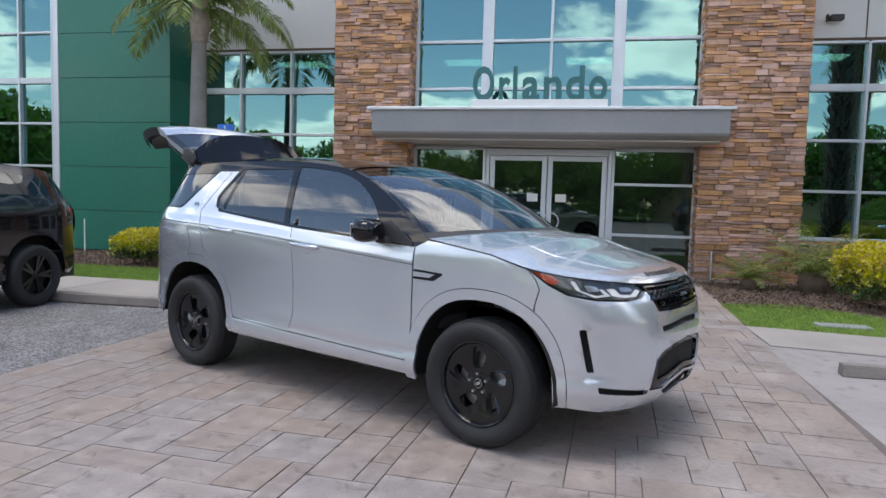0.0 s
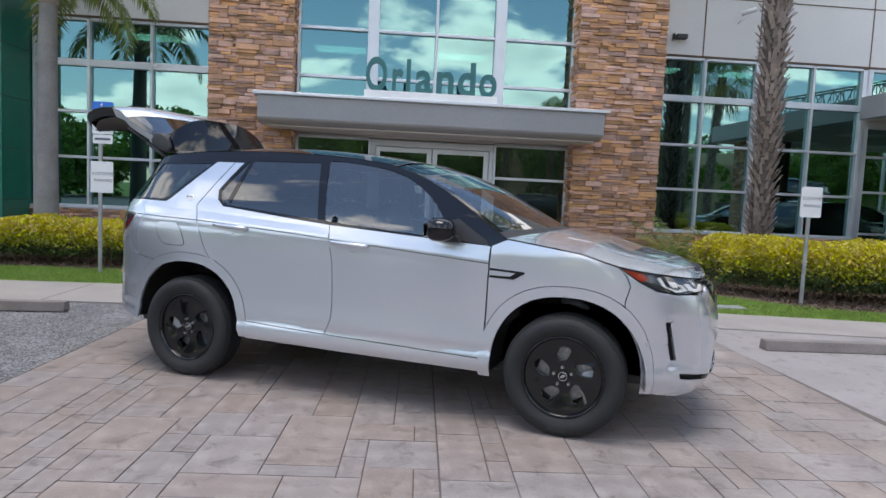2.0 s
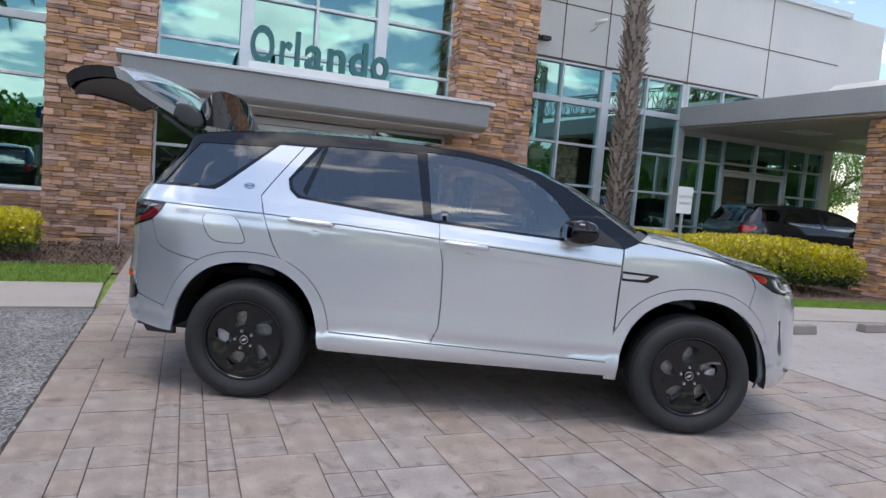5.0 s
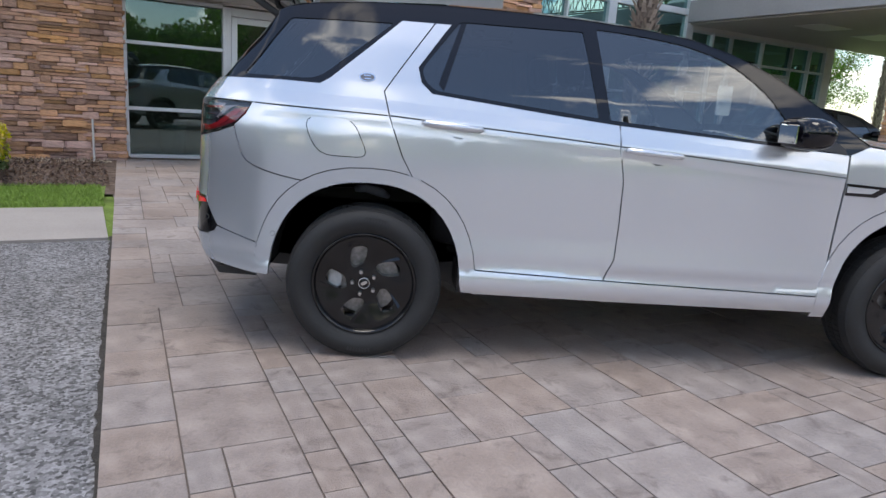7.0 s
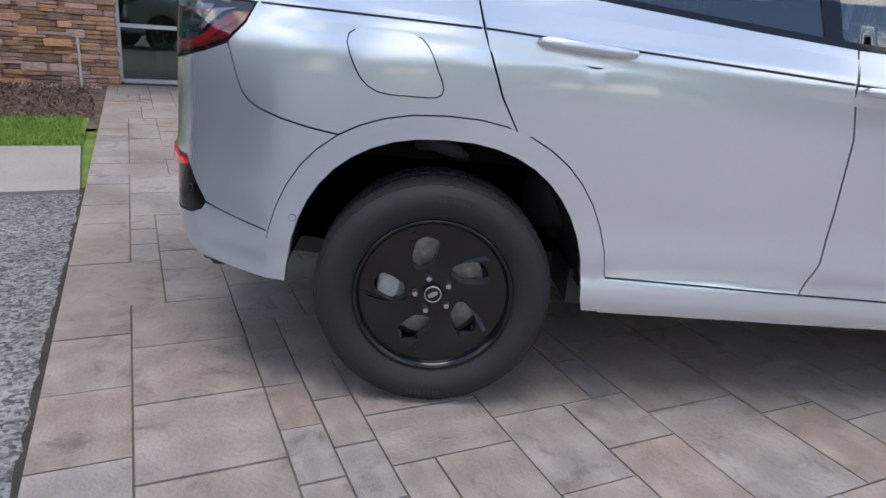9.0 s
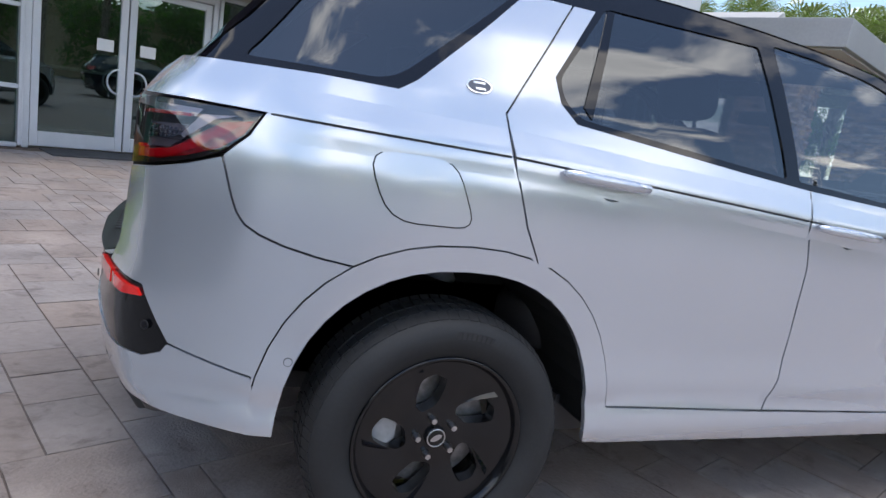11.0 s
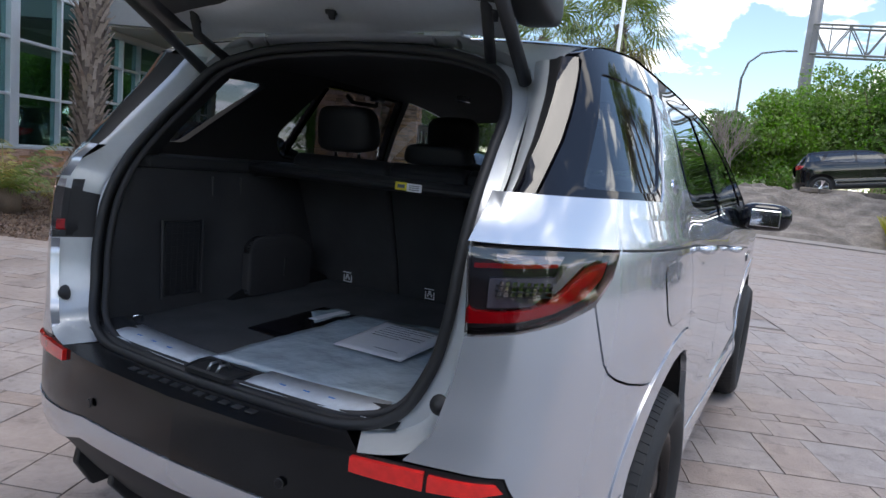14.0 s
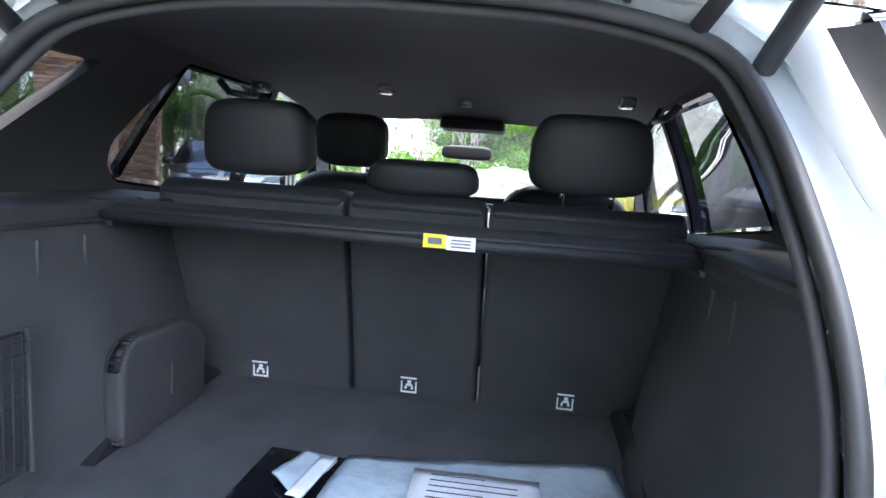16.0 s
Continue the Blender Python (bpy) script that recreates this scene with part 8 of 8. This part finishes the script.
def tuft_field(name, pts, n, hgt, seed, material, label):
    r = np.random.RandomState(seed)
    V, F = [], []
    for (x, y, z) in pts:
        for _ in range(n):
            a, s = r.uniform(0, 6.283), r.uniform(.1, .6)
            h = hgt * r.uniform(.6, 1.1)
            bx, by = x + r.normal() * .12, y + r.normal() * .12
            t = .012
            k = len(V)
            ca, sa = math.cos(a), math.sin(a)
            V += [(bx - sa * t, by + ca * t, z), (bx + sa * t, by - ca * t, z), (bx + ca * s * .35 + sa * t, by + sa * s * .35 - ca * t, z + h * .7), (bx + ca * s, by + sa * s, z + h)]
            F.append((k, k + 1, k + 2, k + 3))
    return tagged(mesh_object(name, V, F, material), label, "grass", kind="stuff")


rg = random.Random(4)
gp = []
for i in range(150):
    y = rg.uniform(-14, -3.6)
    gp.append((rg.uniform(19.4, 22.6), y, .0 if y < -6 else .15))
tuft_field("ornamental_grass", gp, 90, .85, 5, G["straw"], "golden tufts of ornamental grass by the drive")

# highway wall with a cornice
hw = holder("highway_wall", pose(0, 0, 0), "long beige concrete highway wall with a cornice", "wall", kind="structure")
wa, wb = Vector((43, -7.5, 0)), Vector((24, -34, 0))
wd = (wb - wa).normalized()
wm = Matrix.Translation(wa) @ Matrix.Rotation(math.atan2(wd.y, wd.x), 4, "Z")
wl = (wb - wa).length
part("face", box(-4, wl, 0, .5, 0, 4.3, m=wm), G["wall"], hw)
part("parapet", box(-4, wl, -.10, .6, 4.95, 5.9, m=wm), G["wall"], hw)
part("cornice", box(-4, wl, -.04, .55, 4.3, 4.95, m=wm), mat("tan cornice", (0.46, 0.35, 0.23), .85, var=.06, scale=.5), hw)
for i in range(9):
    part("panel_rib", box(i * 4 - 2, i * 4 - 1.93, -.03, .0, 0, 4.3, m=wm), G["wall"], hw)
bnk = finish("embankment", box(30, 46, -30, -6, -.05, .25, .1, 1), M["grass"])
tagged(bnk, "green verge before the highway wall", "verge", kind="structure")

# sign gantry over the road
gt = holder("sign_gantry", None, "weathered steel truss gantry over the highway", "gantry")
A_, B_ = Vector((52.5, .5, 0)), Vector((60.0, -28.0, 0))
for p in (A_, B_):
    part("post", tube([p, p + Vector((0, 0, 18.0))], .42, 14), G["steel"], gt, "", True)
gd = (B_ - A_)
nseg = 24
for dz in (11.7, 13.75):
    for off in (-.6, .6):
        o_ = Vector((off, 0, dz))
        part("chord", tube([A_ + o_, B_ + o_], .085, 6), G["steel"], gt)
for i in range(nseg):
    p, q = A_ + gd * i / nseg, A_ + gd * (i + 1) / nseg
    for off in (-.6, .6):
        part("brace", tube([p + Vector((off, 0, 11.7 if i % 2 else 13.75)), q + Vector((off, 0, 13.75 if i % 2 else 11.7))], .05, 5), G["steel"], gt)
        part("brace", tube([p + Vector((off, 0, 11.7)), p + Vector((off, 0, 13.75))], .045, 5), G["steel"], gt)

# street lamps and poles
sl_ = holder("street_lamp", None, "grey street lamp with a curved arm", "street lamp", "street lamps")
part("mast", tube([(44, 3.9, 0), (44, 3.9, 8.6), (44, 3.6, 9.6), (44, 2.9, 10.2), (44, 1.6, 10.35)], [.11, .08, .07, .06, .05], 8), G["steel"], sl_, "", True)
part("lamp_head", box(43.9, 44.1, .9, 1.6, 10.28, 10.38, .03, 1), G["steel"], sl_)
lp = holder("street_lamp", None, "slim white lamp pole with a flat lamp head", "street lamp", "street lamps")
part("mast", tube([(20.6, 5.55, 0), (20.6, 5.55, 8.8)], [.09, .06], 10), M["white"], lp, "", True)
lq = holder("street_lamp", None, "short lamp pole with a flat lamp head", "street lamp", "street lamps")
part("mast", tube([(25.2, 9.9, 0), (25.2, 9.9, 5.2)], [.07, .05], 8), G["galv"], lq, "", True)
part("lamp_head", box(25.0, 25.3, 8.9, 9.9, 5.15, 5.25, .03, 1), G["galv"], lq)
up = holder("utility_pole", None, "grey utility pole with cross arms", "utility pole")
part("pole", tube([(46, 11.0, 0), (46, 11.0, 10.4)], [.22, .16], 8), G["steel"], up, "", True)
for z in (7.9, 8.6, 9.3):
    part("cross_arm", tube([(46, 11.0, z), (46, 12.4, z + .15)], .05, 6), G["steel"], up)

# ---- pieces of walls and paving ----
def piece_mesh(name, kind_seed, lx, ly, lz, material, chips=0.012):
    """A rough block of unit-like size with broken edges."""
    rr = random.Random(kind_seed)
    bm = bmesh.new()
    vs = add_box(bm, -lx / 2, lx / 2, -ly / 2, ly / 2, -lz / 2, lz / 2)
    for v in vs:
        v.co += Vector((rr.uniform(-chips, chips) * 0.6, rr.uniform(-chips, chips), rr.uniform(-chips, chips) * 0.5))
    bmesh.ops.bevel(bm, geom=bm.edges[:], offset=min(lz, lx) * 0.10, segments=1, affect="EDGES")
    me = bpy.data.meshes.new(name)
    bm.to_mesh(me)
    bm.free()
    me.materials.append(material)
    return me


def stone_face(parent, u0, u1, z0, z1, v, seed, near, normal="v-", depth=0.09):
    """Courses of ledgestone on one face. near: how many are objects of their own; the rest is joined."""
    rr = random.Random(seed)
    stones = []
    # panels of their own courses, whose stones interlock at the joints
    nb = max(1, round((u1 - u0) / 0.62))
    for b in range(nb):
        ua, ub = u0 + (u1 - u0) * b / nb, u0 + (u1 - u0) * (b + 1) / nb
        z = z0
        while z < z1 - 0.02:
            h = min(rr.choice((0.04, 0.05, 0.06, 0.07, 0.085, 0.10, 0.115)), z1 - z)
            u = ua - (rr.uniform(0, 0.07) if b else 0)
            end = ub + (rr.uniform(0, 0.07) if b < nb - 1 else 0)
            while u < end - 0.01:
                w = rr.uniform(0.13, 0.46)
                if end - (u + w) < 0.10:
                    w = end - u
                if h > 0.08 and rr.random() < 0.35:
                    stones.append((u, w, z, h * 0.48, rr.uniform(-0.016, 0.034)))
                    stones.append((u, w, z + h * 0.5, h * 0.48, rr.uniform(-0.016, 0.034)))
                else:
                    stones.append((u, w, z, h, rr.uniform(-0.020, 0.040)))
                u += w
            z += h
    stones.sort(key=lambda q: q[2])
    meshes = [piece_mesh("stone", i, 1, 1, 1, M["stone"], 0.0) for i in range(1)]
    rest_v, rest_f = [], []
    base = meshes[0]
    for i, (u, w, z, h, out) in enumerate(stones):
        c = Vector((u + w / 2, v - out, z + h / 2))
        if normal == "v-":
            m = Matrix.Translation(c) @ Matrix.Diagonal((w - 0.006, depth, h - 0.005, 1))
        elif normal == "u+":
            m = Matrix.Translation((v + out, u + w / 2, z + h / 2)) @ Matrix.Diagonal((depth, w - 0.007, h - 0.006, 1))
        else:
            m = Matrix.Translation((v - out, u + w / 2, z + h / 2)) @ Matrix.Diagonal((depth, w - 0.007, h - 0.006, 1))
        m = m @ Matrix.Rotation(rr.uniform(-0.04, 0.04), 4, "Z") @ Matrix.Rotation(rr.uniform(-0.03, 0.03), 4, "X")
        if i < near:
            o = new("stone", base)
            o.parent = parent
            o.matrix_basis = m
        else:
            n = len(rest_v)
            rest_v += [m @ vv.co for vv in base.vertices]
            rest_f += [tuple(n + k for k in p.vertices) for p in base.polygons]
    if rest_f:
        tagged(mesh_object("stones", rest_v, rest_f, M["stone_i"], parent), kind="stuff")


def stone_column(name, u0, u1, v0, v1, z1, seed, near, sides="lr", m=BLD, z0=0.0):
    th = holder(name, m, "column clad in rough tan and brown ledgestone", "stone column", "ledgestone columns", "structure")
    part("core", box(u0 + 0.05, u1 - 0.05, v0 + 0.05, v1, z0, z1), M["mortar"], th)
    stone_face(th, u0, u1, z0, z1, v0 + 0.05, seed, near)
    if "r" in sides:
        stone_face(th, v0 + 0.02, v1, z0, z1, u1 - 0.05, seed + 1, 0, "u+")
    if "l" in sides:
        stone_face(th, v0 + 0.02, v1, z0, z1, u0 + 0.05, seed + 2, 0, "u-")
    return th


stone_column("stone_column", -3.80, -2.16, 8.30, 9.3, 7.4, 11, 290)
stone_column("stone_column", 3.57, 5.41, 8.30, 9.3, 7.4, 21, 290)
kw = holder("knee_wall", BLD, "low ledgestone wall below the windows", "stone wall", kind="structure")
part("core", box(-7.48, -3.8, 9.05, 9.3, 0, 0.80), M["mortar"], kw)
part("coping", box(-7.48, -3.8, 8.98, 9.3, 0.80, 0.848, 0.006, 1), M["alu"], kw, "pale metal sill")
stone_face(kw, -7.48, -3.85, 0, 0.80, 9.03, 31, 120)
kw = holder("knee_wall", BLD, "low ledgestone wall below the windows", "stone wall", kind="structure")
part("core", box(5.41, 10.42, 9.05, 9.3, 0, 0.80), M["mortar"], kw)
part("coping", box(5.41, 10.42, 8.98, 9.3, 0.80, 0.848, 0.006, 1), M["alu"], kw, "pale metal sill")
stone_face(kw, 5.44, 10.42, 0, 0.80, 9.03, 41, 120)
kw = holder("knee_wall", BLD, "low ledgestone wall below the windows", "stone wall", kind="structure")
part("core", box(-18, -10.42, 9.05, 9.3, 0, 0.80), M["mortar"], kw)
stone_face(kw, -18, -10.42, 0, 0.80, 9.03, 51, 0)


rj = random.Random(77)
edge_l = [(-2.726 - rj.uniform(0, .020), -8 + .06 * i) for i in range(177)]
crumb = finish("paving_edge", sheet([(-2.70, -8), (-2.70, 2.6)] + edge_l[::-1], -0.0035), M["dirt"], matrix=BLD @ pose(0, 0, 0, 0, 0, -2.8))
tagged(crumb, "ragged dark dirt line beside the paving", "joint", kind="structure")
for i in range(9):
    uj = -4.1 - 1.5 * i
    tagged(finish("pavement_joint", box(uj - .006, uj + .006, 2.63, 4.04, .004, .0075), M["joint"], matrix=BLD), "scored joint in the sidewalk", "joint", kind="structure")

# stamped paving: stones on a half-foot module, laid without a repeat
def ashlar(u0, u1, v0, v1, seed, module=0.125):
    rr = random.Random(seed)
    nu, nv = int((u1 - u0) / module), int((v1 - v0) / module)
    mu, mv = (u1 - u0) / nu, (v1 - v0) / nv
    taken = np.zeros((nu, nv), bool)
    sizes = [(2, 2), (3, 2), (2, 3), (4, 2), (3, 3), (4, 3), (2, 1), (3, 4), (1, 2), (3, 1)]
    weights = [2, 4, 4, 4, 4, 6, .6, 4, .6, .8]
    out = []
    for j in range(nv):
        for i in range(nu):
            if taken[i, j]:
                continue
            pick = rr.choices(sizes, weights, k=6) + [(2, 2), (2, 1), (1, 2), (1, 1)]
            for a, b in pick:
                if i + a <= nu and j + b <= nv and not taken[i:i + a, j:j + b].any():
                    taken[i:i + a, j:j + b] = True
                    out.append((u0 + i * mu, v0 + j * mv, a * mu, b * mv))
                    break
    return out


PAVE = BLD @ pose(0, 0, 0, 0, 0, -2.8)
pv = holder("stamped_paving", PAVE, "pinkish beige stamped concrete paving with dark joints", "paving", kind="structure")
tiles_near, tiles_far = [], []
for t in ashlar(-2.72, 0.199, -4.65, 8.4, 7) + ashlar(0.203, 3.21, -4.65, 8.4, 17) + ashlar(-2.72, 28, -20.0, -4.65, 8, 0.135) + ashlar(3.21, 28, -4.65, -2.55, 9):
    cu, cv = t[0] + t[2] / 2, t[1] + t[3] / 2
    (tiles_near if (-2.7 < cu < 1.4 and -3.6 < cv < 0.6) else tiles_far).append(t)
tiles_far += tiles_near[300:]
tiles_near = tiles_near[:300]
tile_mesh = piece_mesh("paver", 3, 1, 1, 1, M["stamp"], 0.0)


JOINT = lambda t: 0.0065 if t[1] > -4.7 and t[0] < 3.2 else 0.0045


def tile_matrix(t, rr):
    return Matrix.Translation((t[0] + t[2] / 2, t[1] + t[3] / 2, -0.012 + rr.uniform(-0.0015, 0.0015))) @ Matrix.Rotation(rr.uniform(-0.004, 0.004), 4, "X") @ Matrix.Diagonal((t[2] - JOINT(t), t[3] - JOINT(t), 0.03, 1))


rr = random.Random(5)
bmT = bmesh.new()
add_box(bmT, -0.5, 0.5, -0.5, 0.5, -0.5, 0.5)
for v in bmT.verts:
    if v.co.z > 0:
        v.co.z = 0.36
top = [f for f in bmT.faces if f.normal.z > 0.9 or all(v.co.z > 0 for v in f.verts)]
res = bmesh.ops.inset_region(bmT, faces=top, thickness=0.012, depth=0.0)
for f in top:
    for v in f.verts:
        v.co.z = 0.5
tile_mesh = bpy.data.meshes.new("paver")
bmT.to_mesh(tile_mesh)
bmT.free()
tile_mesh.materials.append(M["stamp"])
for t in tiles_near:
    o = new("paver", tile_mesh)
    o.parent, o.matrix_basis = pv, tile_matrix(t, rr)
tv, tf = [], []
for t in tiles_far:
    m, n = tile_matrix(t, rr), len(tv)
    tv += [m @ vv.co for vv in tile_mesh.vertices]
    tf += [tuple(n + k for k in p.vertices) for p in tile_mesh.polygons]
tagged(mesh_object("pavers", tv, tf, M["stamp_i"], pv), kind="stuff")
stone_column("stone_column", 10.72, 11.9, 3.1, 4.3, 3.48, 61, 0, "l")
stone_column("stone_column", 18.4, 19.6, 3.1, 4.3, 3.48, 71, 0, "l")
